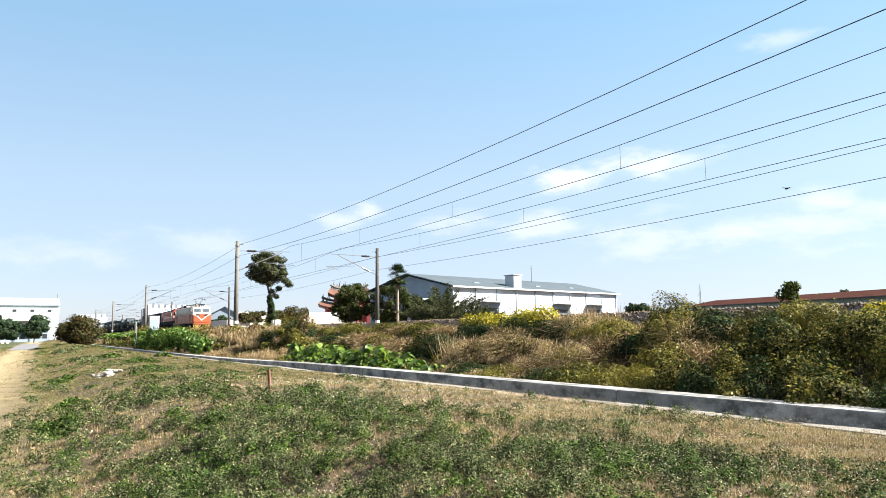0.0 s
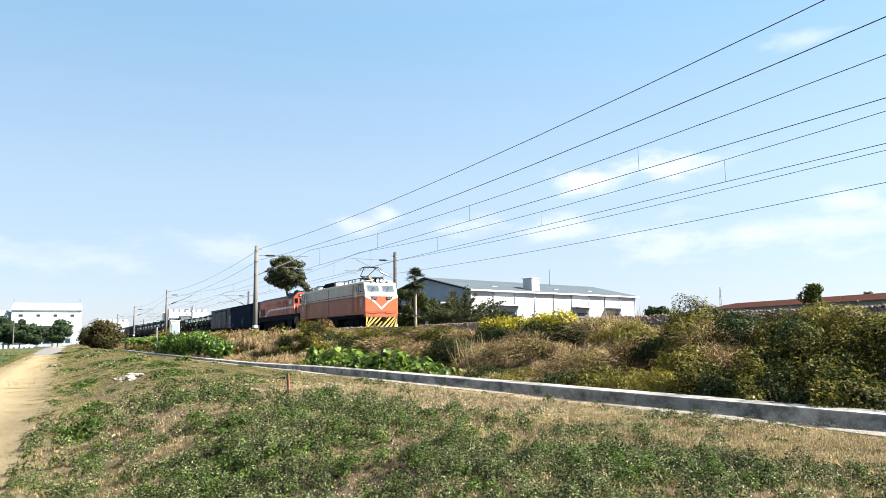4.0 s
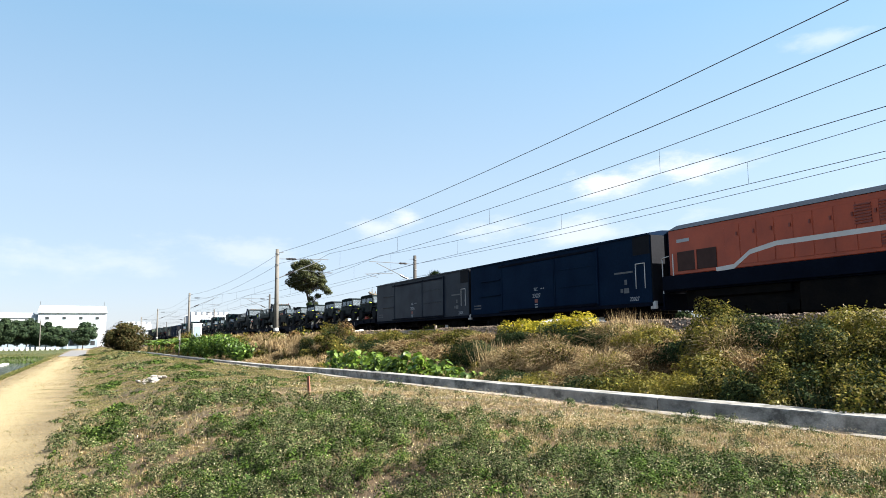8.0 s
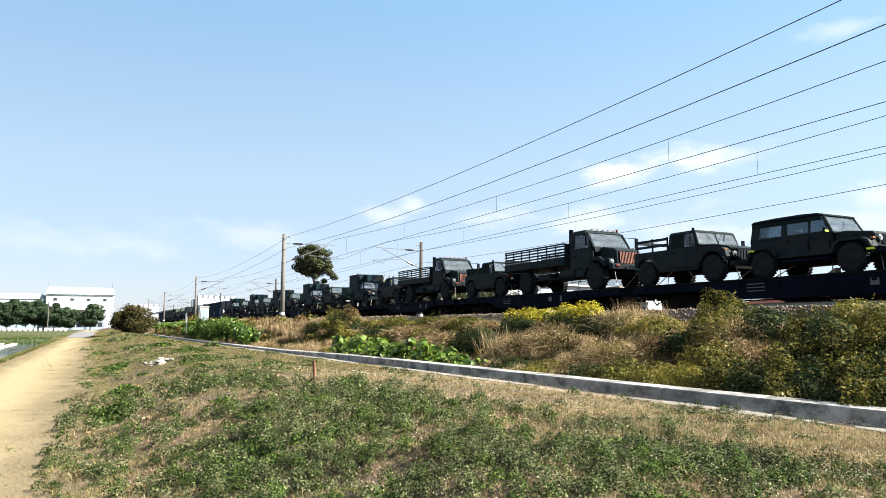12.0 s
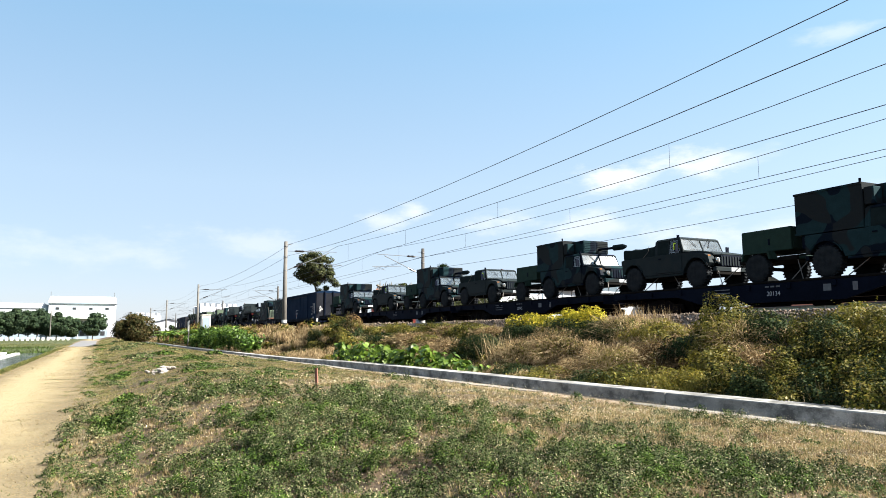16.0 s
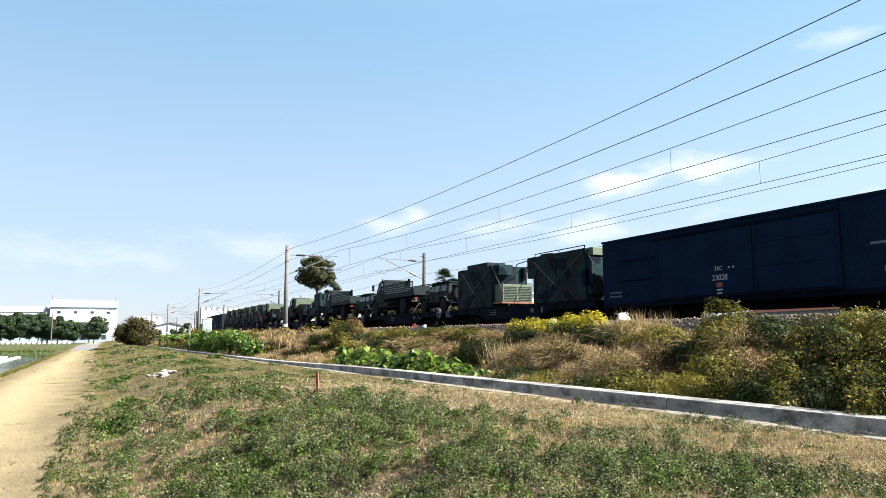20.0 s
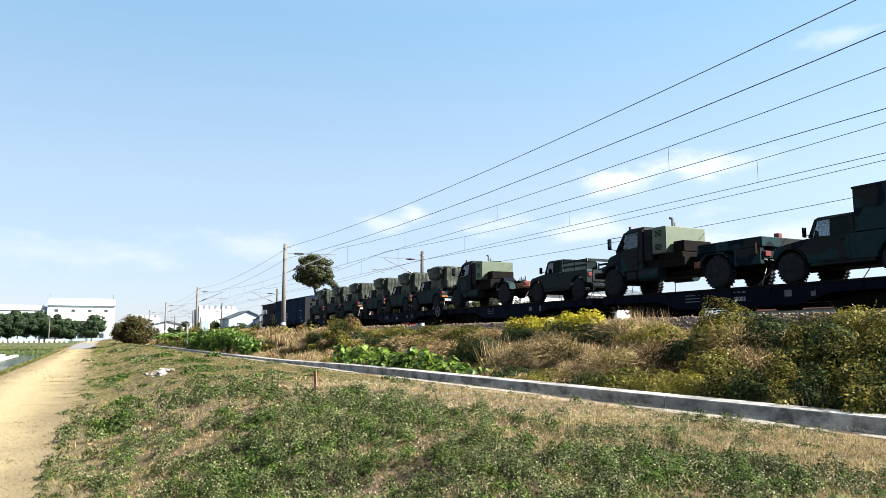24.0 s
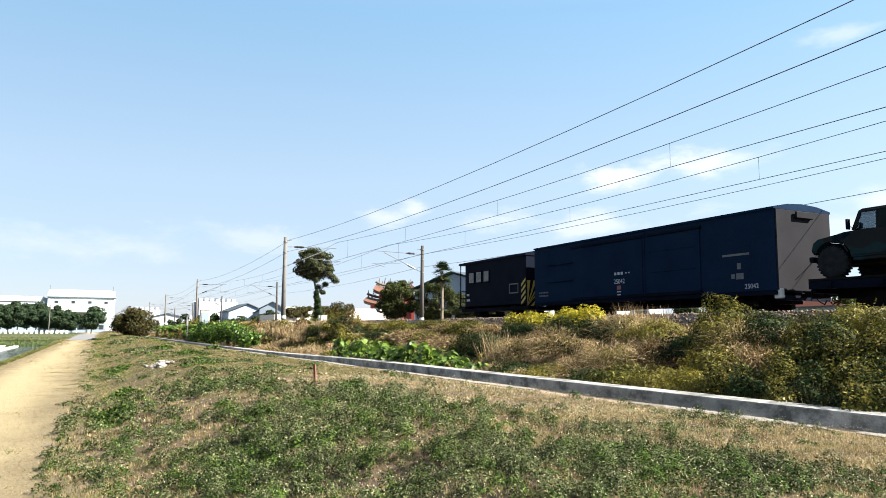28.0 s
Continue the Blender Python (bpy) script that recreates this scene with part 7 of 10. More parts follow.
def trailer(label, group, paint=None):
    t = thing("trailer", label, "military trailer", group)
    paint = paint or TRAILER_GREEN
    for s in (-1, 1):
        wheel(t, "trailer", 0.0, s * 0.90, 0.46)
        part("mudguard", prism([(-0.58, 0.72), (-0.5, 0.98), (0.5, 0.98), (0.58, 0.72), (0.52, 0.72), (0.45, 0.93), (-0.45, 0.93), (-0.52, 0.72)], min(s * 0.72, s * 1.06), max(s * 0.72, s * 1.06)), paint, t)
    part("frame", box(-0.95, 1.25, -0.68, 0.68, 0.66, 0.80, 0.02), DARKMETAL, t)
    part("axle", rods([((0, -0.8, 0.46), (0, 0.8, 0.46))], 0.06), DARKMETAL, t)
    b = part("equipment_box", box(-0.75, 1.15, -0.78, 0.78, 0.99, 1.72, 0.02), paint, t, "green boxed equipment")
    part("end_panel", box(1.152, 1.17, -0.7, 0.7, 1.04, 1.66, 0.008), TRAILER_GREEN, b)
    part("box_latch", box(0.3, 0.36, -0.80, -0.781, 1.2, 1.4), BLACK, b)
    part("drawbar", rods([((1.25, -0.6, 0.72), (1.95, 0, 0.7)), ((1.25, 0.6, 0.72), (1.95, 0, 0.7))], 0.05), paint, t)
    part("support_leg", rods([((1.75, 0.0, 0.7), (1.75, 0.0, 0.05))], 0.04), BLACK, t)
    part("rear_stand", rods([((-0.95, -0.5, 0.8), (-0.85, -0.35, 1.25)), ((-0.95, -0.2, 0.8), (-0.85, -0.35, 1.25)), ((-0.85, -0.35, 1.2), (-0.8, -0.35, 1.38)), ((-1.1, -0.55, 0.85), (-0.95, -0.55, 0.85))], 0.025), BLACK, t)
    chains(t, [((-0.9, -0.6, 0.7), (-1.5, -1.05, 0.01)), ((-0.9, 0.6, 0.7), (-1.5, 1.05, 0.01)), ((1.2, -0.6, 0.7), (1.7, -1.05, 0.01))])
    part("wheel_chock", prism([(0.38, 0.0), (0.7, 0.0), (0.42, 0.16)], -1.0, -0.78), TIMBER, t)
    return t


def shelter_box(label, x0, x1, unit):
    """A transport shelter set down on the deck; unit: with cooler and boxes at its forward end, else ladder and rails."""
    t = thing("equipment_shelter", label, "military shelter", "shelters on the wagon")
    l = (x1 - x0) / 2
    if unit:
        part("body", box(-l, l, -1.16, 1.16, 0.02, 2.28, 0.03), CAMO, t)
        part("roof_case", box(-l + 0.7, l - 0.9, -0.9, 0.3, 2.284, 2.55, 0.03), OLIVE, t, "flat case on the roof")
        c = part("cooling_unit", box(l + 0.004, l + 0.85, -0.95, 0.95, 0.28, 1.22, 0.03), LIGHT_GREEN, t, "pale green cooling unit")
        for y0, y1 in ((-0.85, -0.05), (0.05, 0.85)):
            bm = bmesh.new()
            for k in range(9):
                add_box(bm, l + 0.851, l + 0.862, y0, y1, 0.36 + 0.085 * k, 0.40 + 0.085 * k)
            part("grille", bm, OLIVE, c)
        part("unit_shelf", box(l + 0.004, l + 0.95, -1.05, 1.05, 0.18, 0.27, 0.01), RUST, t)
        part("upper_box", box(l + 0.004, l + 0.55, -1.0, -0.1, 1.72, 2.30, 0.02), CAMO, t)
        part("cable_reel", rods([((l + 0.05, 0.9, 1.6), (l + 0.05, 0.9, 2.2))], 0.14, 12), BLACK, t)
        part("roof_antenna", rods([((l - 0.2, 0.6, 2.28), (l - 0.2, 0.6, 2.42)), ((l - 0.2, 0.6, 2.42), (l + 1.0, 0.6, 2.52))], 0.025), BLACK, t)
    else:
        part("body", prism([(-l + 0.55, 0.02), (-l + 0.55, 1.28), (-l, 1.28), (-l, 2.3), (l, 2.3), (l, 0.02)], -1.16, 1.16, 0.02), CAMO, t)
        part("roof_rail", rods([((-l + 0.5, -1.0, 2.45), (l - 0.2, -1.0, 2.45)), ((-l + 0.5, -1.0, 2.3), (-l + 0.5, -1.0, 2.45)), ((l - 0.2, -1.0, 2.3), (l - 0.2, -1.0, 2.45)), ((0.2, -1.0, 2.3), (0.2, -1.0, 2.45)), ((l - 0.2, 1.0, 2.3), (l - 0.2, 1.0, 2.5)), ((l - 0.2, 1.0, 2.5), (-l + 1, 1.0, 2.5))], 0.022), BLACK, t)
        part("roof_stowage", box(-l + 0.8, -l + 1.6, -0.9, -0.3, 2.305, 2.42, 0.02), BLACK, t)
        segs = []
        for y in (0.1, 0.6):
            segs.append(((l + 0.14, y, 0.2), (l + 0.14, y, 2.35)))
        segs += [((l + 0.14, 0.1, 0.4 + 0.3 * k), (l + 0.14, 0.6, 0.4 + 0.3 * k)) for k in range(7)]
        part("end_ladder", rods(segs, 0.02), BLACK, t, "dark end ladder")
        part("end_cabinet", box(l + 0.004, l + 0.30, -1.05, -0.1, 0.25, 1.9, 0.03), CAMO, t)
        part("upper_case", box(l + 0.004, l + 0.35, -1.0, 0.0, 1.95, 2.32, 0.03), LIGHT_GREEN, t)
    part("skid", box(-l + 0.6, l - 0.1, -1.05, 1.05, 0.0, 0.018), BLACK, t)
    for x in (-l + 0.6, l - 0.05):
        for s in (-1, 1):
            part("corner_casting", box(x - 0.08, x + 0.08, min(s * 1.12, s * 1.18), max(s * 1.12, s * 1.18), 2.12, 2.30, 0.01), BLACK, t)
    ch = [((-l + 0.6, -1.19, 2.1), (0.2, -1.21, 0.75)), ((l - 0.1, -1.19, 2.1), (-0.3, -1.21, 0.75)), ((l, -1.1, 2.2), (l + 1.9, -1.15, 0.01)), ((l, 1.1, 2.2), (l + 1.9, 1.15, 0.01)), ((-l + 0.3, -1.1, 2.15), (-l - 1.4, -1.15, 0.01))]
    for p, q in ch:
        part("tie_down_chain", rods([(p, q)], 0.018, 5), CHAIN, t, "taut tie-down chain")
    return t


# ---- make up the train: x is the place at 14 s ----
def couple(ob, x, z=0.0, turn=0):
    TRAIN.append((ob, x, FAR_Y, z, turn))
    return ob


def again(ob, x, z=0.0, turn=0, label=""):
    c = copy_thing(ob, pose(x, FAR_Y, z, 0, 0, turn))
    if label:
        c["label"] = label
    for a, b in zip([ob] + list(ob.children_recursive), [c] + list(c.children_recursive)):
        for w, wx, wr in list(SPIN):
            if w == a:
                b.rotation_mode = "QUATERNION"
                SPIN.append((b, wx, wr))
    return couple(c, x, z, turn)


couple(electric_loco(), 91.575, RAIL)
couple(diesel_loco(), 75.8, RAIL)
couple(box_wagon(14.2, "black covered wagon with a grey corner panel and white numbers", "23027", False, True), 60.27, RAIL)
couple(box_wagon(14.2, "faded black covered wagon with a white spoked brake wheel", "23025", True, True, paint=FADED), 45.8, RAIL)
couple(box_wagon(13.6, "dull black covered wagon coupled between loaded flat wagons", "23028", True, False), -103.45, RAIL)
couple(box_wagon(13.6, "plain black covered wagon with a smooth grey end wall", "25042", False, False, True, mat("grey_end_paint", (0.020, 0.020, 0.023), 0.8, spec=0.02, vary=0.15, scale=1.2)), -221.8, RAIL)
couple(guard_van(7.2), -233.0, RAIL)
FLATS = ((38.6, 22.8, "314", "jeeps"), (22.8, 6.9, "", "jeeps and a light truck"), (6.9, -7.9, "20083", "a cargo truck"), (-7.9, -22.6, "20076", "a cargo truck"), (-22.6, -37.0, "20093", "shelter trucks"), (-37.0, -52.4, "20134", "shelter trucks"),
         (-52.4, -66.8, "20145", "shelter trucks"), (-66.8, -81.7, "20129", "shelter trucks"), (-81.7, -95.9, "30501", "a shelter truck and trailer"), (-110.5, -125.3, "20096", "equipment shelters"), (-125.3, -139.5, "", "a jeep and a cargo truck"),
         (-139.5, -153.3, "", "a jeep and a cargo truck"), (-153.3, -167.5, "30003", "a shelter truck and a chassis truck"), (-167.5, -182.1, "30005", "a light truck and a chassis truck"), (-182.1, -198.3, "305", "tarpaulin-covered trucks"), (-198.3, -214.3, "312", "tarpaulin-covered trucks"))
readable = ("314", "20093", "20134", "20145", "30003", "305")
for a, b, number, load in FLATS:
    couple(flat_wagon(a - b - 0.75, "black low flat wagon carrying " + load, number if number in readable else "", number in ("", "305", "30003"), 0.3), (a + b) / 2, RAIL)

JEEPS, TRUCKS, LIGHT = "off-roaders on the flat wagons", "cargo trucks on the flat wagons", "light trucks on the flat wagons"
j = couple(jeep("dark olive off-roader with a hard top, chained to the wagon", JEEPS), 35.68, DECK)
for x in (30.9, 25.92, 19.75, 14.6):
    again(j, x, DECK)
for x in (-128.05, -142.3):
    again(j, x, DECK, 180, "dark olive off-roader with a rear spare wheel, chained backwards")
w = couple(humvee_slat("olive light truck with wooden slat sides, chained to the wagon", LIGHT), 9.5, DECK)
again(w, -170.75, DECK, 180, "olive light truck with slat sides, chained backwards on the wagon")
w = couple(truck_cargo("olive bonneted cargo truck with slatted bed and exhaust stack", TRUCKS), 1.97, DECK)
again(w, -12.7, DECK)
again(w, -135.5, DECK, 180, "olive cargo truck with slatted bed, chained backwards on the wagon")
again(w, -149.35, DECK, 180, "olive cargo truck with slatted bed, chained backwards on the wagon")
w = couple(humvee_covered("olive light truck with a canvas bed cover, chained to the wagon", LIGHT), -4.97, DECK)
for x in (-19.5, -34.55, -49.4, -64.1, -79.05):
    again(w, x, DECK)
SHELT = "shelter trucks on the flat wagons"
w = couple(humvee_shelter("camouflaged shelter truck with a covered boom over the cab", SHELT), -41.05, DECK)
for x in (-55.4, -70.05):
    again(w, x, DECK)
w = couple(humvee_shelter("camouflaged shelter truck with an air conditioner over the cab", SHELT, False), -25.9, DECK)
again(w, -87.1, DECK)
couple(humvee_shelter("camouflaged shelter truck with a rear door, chained backwards", SHELT, False, True), -156.65, DECK, 180)
w = couple(trailer("green single-axle trailer with boxed equipment, on the wagon", "trailers on the flat wagons"), -30.7, DECK)
for x in (-45.2, -59.6, -74.5, -92.05):
    again(w, x, DECK)
couple(shelter_box("camouflaged shelter with end ladder and roof rails, chained down", -116.4, -111.7, False), -114.0, DECK)
couple(shelter_box("camouflaged shelter with a pale green cooling unit, chained down", -124.0, -120.0, True), -122.0, DECK)
couple(truck_generator("camouflaged chassis truck with a pale green generator behind the cab", "chassis trucks on the wagons"), -163.9, DECK, 180)
couple(truck_generator("camouflaged chassis truck with a generator and bare rear frame rails", "chassis trucks on the wagons", False), -178.25, DECK, 180)
w = couple(humvee_tarp("camouflaged light truck with its load under a creased tarpaulin", LIGHT), -185.55, DECK, 180)
for x in (-190.55, -195.6, -201.55, -206.5, -211.65):
    again(w, x, DECK, 180)


# ---- background ----
SHEET = mat("white_sheet_wall", (0.42, 0.44, 0.47), 0.6, vary=0.06, scale=0.3, fine=4, bump=0.05)
SHEET_ROOF = mat("grey_sheet_roof", (0.062, 0.078, 0.092), 0.85, spec=0.08, vary=0.12, scale=0.3, fine=5)
PLASTER = mat("white_plaster", (0.55, 0.53, 0.48), 0.85, vary=0.15, scale=0.5, fine=6, second=(0.55, 0.52, 0.46))
# grey of some real walls; elsewhere it stands in for shade on white sheet
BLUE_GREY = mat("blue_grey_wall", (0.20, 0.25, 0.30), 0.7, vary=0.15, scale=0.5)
TILE_ORANGE = mat("orange_temple_tile", (0.13, 0.045, 0.024), 0.6, vary=0.4, scale=2, fine=8, second=(0.055, 0.035, 0.025))
TEMPLE_RED = mat("temple_red", (0.22, 0.035, 0.025), 0.6, vary=0.3, scale=2)
GILT = mat("gilt_ornament", (0.13, 0.085, 0.045), 0.6, vary=0.5, scale=2.5, second=(0.03, 0.05, 0.055))
RED_ROOF = mat("rust_red_roof", (0.052, 0.021, 0.016), 0.95, spec=0.02, vary=0.25, scale=0.6, fine=6)
FLATS = mat("apartment_render", (0.34, 0.37, 0.42), 0.8, vary=0.12, scale=0.2, fine=3)
FLAT_WINDOW = mat("apartment_window", (0.10, 0.13, 0.17), 0.5, vary=0.2)
GREEN_WALL = mat("faded_green_wall", (0.22, 0.30, 0.28), 0.7, vary=0.15, scale=0.6)
DARK_OPEN = mat("dark_opening", (0.02, 0.022, 0.025), 0.5, vary=0.1, bump=0)
PALE_GREEN = mat("pale_green_canopy", (0.42, 0.52, 0.42), 0.6, vary=0.1)
BARK = mat("bark", (0.08, 0.064, 0.048), 0.9, vary=0.4, scale=4, fine=20, bump=0.6)
PALM_BARK = mat("palm_bark", (0.22, 0.18, 0.14), 0.9, vary=0.3, scale=4, fine=12, bump=0.5)


def local(ob, x, y, z, turn):
    ob.matrix_basis = pose(x, y, z, 0, 0, turn)
    return ob


def warehouse():
    """Long wall along local +x, gable end at x = 0, depth towards +y."""
    t = thing("warehouse", "big white sheet-metal warehouse with a grey low-pitched roof", "warehouse")
    L, W, E, R = 45.0, 21.0, 7.6, 10.0
    part("long_wall", box(0, L, 0, 0.3, 0, E), SHEET, t)
    part("back_wall", box(0, L, W - 0.3, W, 0, E), SHEET, t)
    for x in (0.0, L - 0.3):
        bm = bmesh.new()
        a = [bm.verts.new(p) for p in ((x, 0.3, 0), (x, W - 0.3, 0), (x, W - 0.3, E), (x, W / 2, R - 0.1), (x, 0.3, E))]
        b = [bm.verts.new((v.co.x + 0.3, v.co.y, v.co.z)) for v in a]
        bm.faces.new(a)
        bm.faces.new(b[::-1])
        for i in range(5):
            bm.faces.new((a[i], b[i], b[(i + 1) % 5], a[(i + 1) % 5]))
        bmesh.ops.recalc_face_normals(bm, faces=bm.faces[:])
        # the near gable's shade is put into its colour
        part("gable_wall", bm, BLUE_GREY if x == 0 else SHEET, t, "gable wall, the near one coloured for its shade")
    for y0, y1, z0, z1 in ((-0.6, W / 2, E + 0.02, R + 0.15), (W / 2, W + 0.6, R + 0.15, E + 0.02)):
        bm = bmesh.new()
        v = [bm.verts.new(p) for p in ((-0.6, y0, z0), (L + 0.6, y0, z0), (L + 0.6, y1, z1), (-0.6, y1, z1))]
        u = [bm.verts.new((q.co.x, q.co.y, q.co.z + 0.18)) for q in v]
        bm.faces.new(v)
        bm.faces.new(u[::-1])
        for i in range(4):
            bm.faces.new((v[i], u[i], u[(i + 1) % 4], v[(i + 1) % 4]))
        bmesh.ops.recalc_face_normals(bm, faces=bm.faces[:])
        part("roof_slope", bm, SHEET_ROOF, t)
    for k in range(10):
        part("wall_post", box(k * 4.98, k * 4.98 + 0.18, -0.14, -0.003, 0, E), BLUE_GREY if k % 3 else SHEET, t)
    part("gutter", box(-0.6, L + 0.6, -0.75, -0.602, E - 0.1, E + 0.15), SHEET, t)
    for x in (6.3, 25.5, 35.5):
        d = part("loading_door", box(x, x + 4.2, -0.10, -0.003, 0.0, 5.2), SHEET_ROOF, t, "grey roller door")
        part("canopy", box(x - 0.5, x + 4.7, -1.6, -0.01, 5.3, 5.45, top=(0, 0, 0, 0)), SHEET, t)
        # blue-grey panel painted as the shade beneath the canopy
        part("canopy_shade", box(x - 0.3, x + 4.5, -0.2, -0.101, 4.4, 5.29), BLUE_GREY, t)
    for x in (13.0, 20.5, 31.8, 42.5):
        part("vent_slit", box(x, x + 1.0, -0.08, -0.003, 4.4, 4.75), BLUE_GREY, t)
    part("roof_monitor", box(14.9, 16.9, 0.4, 2.4, 7.7, 10.1, 0.05), SHEET, t, "white roof box")
    part("monitor_cap", box(14.75, 17.05, 0.25, 2.55, 10.104, 10.22), SHEET, t)
    for x in (8.0, 24.0, 34.0):
        part("skylight", box(x, x + 1.2, 3.0, 8.0, 8.55, 8.75), BLUE_GREY, t)
    part("roof_mast", rods([((30, 9, 10.0), (30, 9, 13.2)), ((29.7, 9, 12.6), (30.3, 9, 12.6))], 0.06), STEEL, t)
    part("side_canopy", box(-4.5, -0.01, 2.0, 12.0, 5.6, 5.8), SHEET, t)
    part("lean_to", box(-4.3, -0.02, 4.0, 11.0, 0, 3.4), SHEET, t)
    return t


local(warehouse(), -95.2, 55.2, 0.9, math.degrees(math.atan2(0.971, -0.24)))

# white plastered wall running back from the line, and the compound behind it
wv = thing("plastered_wall", "sunlit white plastered compound wall with creepers", "wall", m=pose(-127, 30, 0.9, 0, 0, math.degrees(math.atan2(22, -8))))
part("wall_panel", box(0, 23.4, 0, 0.3, 0, 4.6, 0.02), PLASTER, wv)
part("coping", box(-0.1, 23.5, -0.08, 0.38, 4.604, 4.72), BLUE_GREY, wv)
tagged(place("back_building", box(-150, -136, 30, 60, 0.9, 4.2, 0.05), PLASTER), "low white building behind the plastered wall", "building")
for i, x in enumerate((-100.5, -99.4)):
    tagged(place("white_cabinet", box(x, x + 0.8, 28.4, 29.2, 1.0, 3.5, 0.03), PLASTER), "white trackside equipment cabinet with a flat top", "cabinet", "white cabinets")


def temple():
    t = thing("temple", "orange-roofed temple with upswept ridges and ornaments", "temple")
    part("hall", box(-5, 5, -4, 4, 0, 6.2, 0.05), TEMPLE_RED, t)
    for z, w, d, hh in ((5.6, 6.4, 5.2, 1.3), (8.0, 4.4, 3.6, 1.5)):
        bm = bmesh.new()
        n = 12
        rows = []
        for j in range(5):
            f = j / 4
            row = []
            for i in range(n + 1):
                u = -1 + 2 * i / n
                y = -d + d * f
                z_up = z + hh * f ** 0.8 + 0.9 * abs(u) ** 3 * (1 - 0.4 * f)
                row.append(bm.verts.new((u * w * (1 - 0.12 * f), y, z_up)))
            rows.append(row)
        for a, b in zip(rows, rows[1:]):
            for i in range(n):
                bm.faces.new((a[i], a[i + 1], b[i + 1], b[i]))
        mir = bmesh.ops.duplicate(bm, geom=bm.verts[:] + bm.faces[:])
        for v in [g for g in mir["geom"] if isinstance(g, bmesh.types.BMVert)]:
            v.co.y = -v.co.y
        bmesh.ops.solidify(bm, geom=bm.faces[:], thickness=0.25)
        part("tiled_roof", bm, TILE_ORANGE, t, "upswept orange tiled roof")
        ridge = [(-w * 0.9 + w * 1.8 * k / 10, 0, z + hh + 0.3 + 0.9 * abs(-1 + k / 5) ** 3) for k in range(11)]
        part("ridge", polyline(ridge, 0.28, 6), GILT, t)
        random.seed(int(z * 10))
        bm = bmesh.new()
        for k in range(16):
            x = -w * 0.85 + w * 1.7 * k / 15
            h2 = random.uniform(0.5, 1.5)
            add_rod(bm, (x, random.uniform(-0.2, 0.2), z + hh + 0.3), (x + random.uniform(-0.4, 0.4), 0, z + hh + 0.5 + h2), 0.2, 6, 0.05)
        singles("ridge_ornament", bm, GILT, t, "coloured ridge ornament")
    part("upper_hall", box(-3.2, 3.2, -2.4, 2.4, 6.21, 8.4, 0.05), TEMPLE_RED, t)
    singles("column", rods([((x, -4.6, 0), (x, -4.6, 6.0)) for x in (-4.5, -1.5, 1.5, 4.5)], 0.3, 10), TEMPLE_RED, t)
    return t


local(temple(), -140.4, 56.2, 0.9, 70)


def gable_house(name, label, x, y, w, d, e, r, turn, wall, roof):
    t = thing(name, label, "house", "houses beyond the line", pose(x, y, 0.6, 0, 0, turn))
    part("wall", prism([(-w / 2, 0), (-w / 2, e), (0, r), (w / 2, e), (w / 2, 0)], -d / 2, d / 2), wall, t)
    for s in (-1, 1):
        bm = bmesh.new()
        v = [bm.verts.new(p) for p in ((s * (w / 2 + 0.4), -d / 2 - 0.4, e - 0.1), (0, -d / 2 - 0.4, r + 0.12), (0, d / 2 + 0.4, r + 0.12), (s * (w / 2 + 0.4), d / 2 + 0.4, e - 0.1))]
        u = [bm.verts.new((q.co.x, q.co.y, q.co.z + 0.2)) for q in v]
        bm.faces.new(v)
        bm.faces.new(u[::-1])
        for i in range(4):
            bm.faces.new((v[i], u[i], u[(i + 1) % 4], v[(i + 1) % 4]))
        bmesh.ops.recalc_face_normals(bm, faces=bm.faces[:])
        part("roof_slope", bm, roof, t)
    for k in (-0.25, 0.25):
        f = part("window", box(k * w - 0.6, k * w + 0.6, -d / 2 - 0.06, -d / 2 - 0.003, e * 0.45, e * 0.45 + 1.2, 0.02), SHEET, t)
        part("pane", box(k * w - 0.5, k * w + 0.5, -d / 2 - 0.07, -d / 2 - 0.061, e * 0.45 + 0.1, e * 0.45 + 1.1), DARK_OPEN, f)
    return t


gable_house("shed_house", "pale blue-grey gabled workshop with a grey roof", -187, 33, 9, 14, 5.0, 6.8, 90, mat("pale_blue_wall", (0.28, 0.35, 0.44), 0.7, vary=0.12, scale=0.5), SHEET_ROOF)
gable_house("shed_house", "white workshop with a grey sheet roof", -182, 39.5, 7, 8, 4.6, 6.0, 60, SHEET, SHEET_ROOF)
gable_house("shed_house", "blue-grey gabled shed beside the workshop", -176, 38.5, 6, 9, 5.6, 7.2, 75, BLUE_GREY, BLUE_GREY)
gable_house("shed_house", "low white workshop far along the line", -290, 24, 14, 10, 4.5, 6.0, 80, SHEET, SHEET_ROOF)


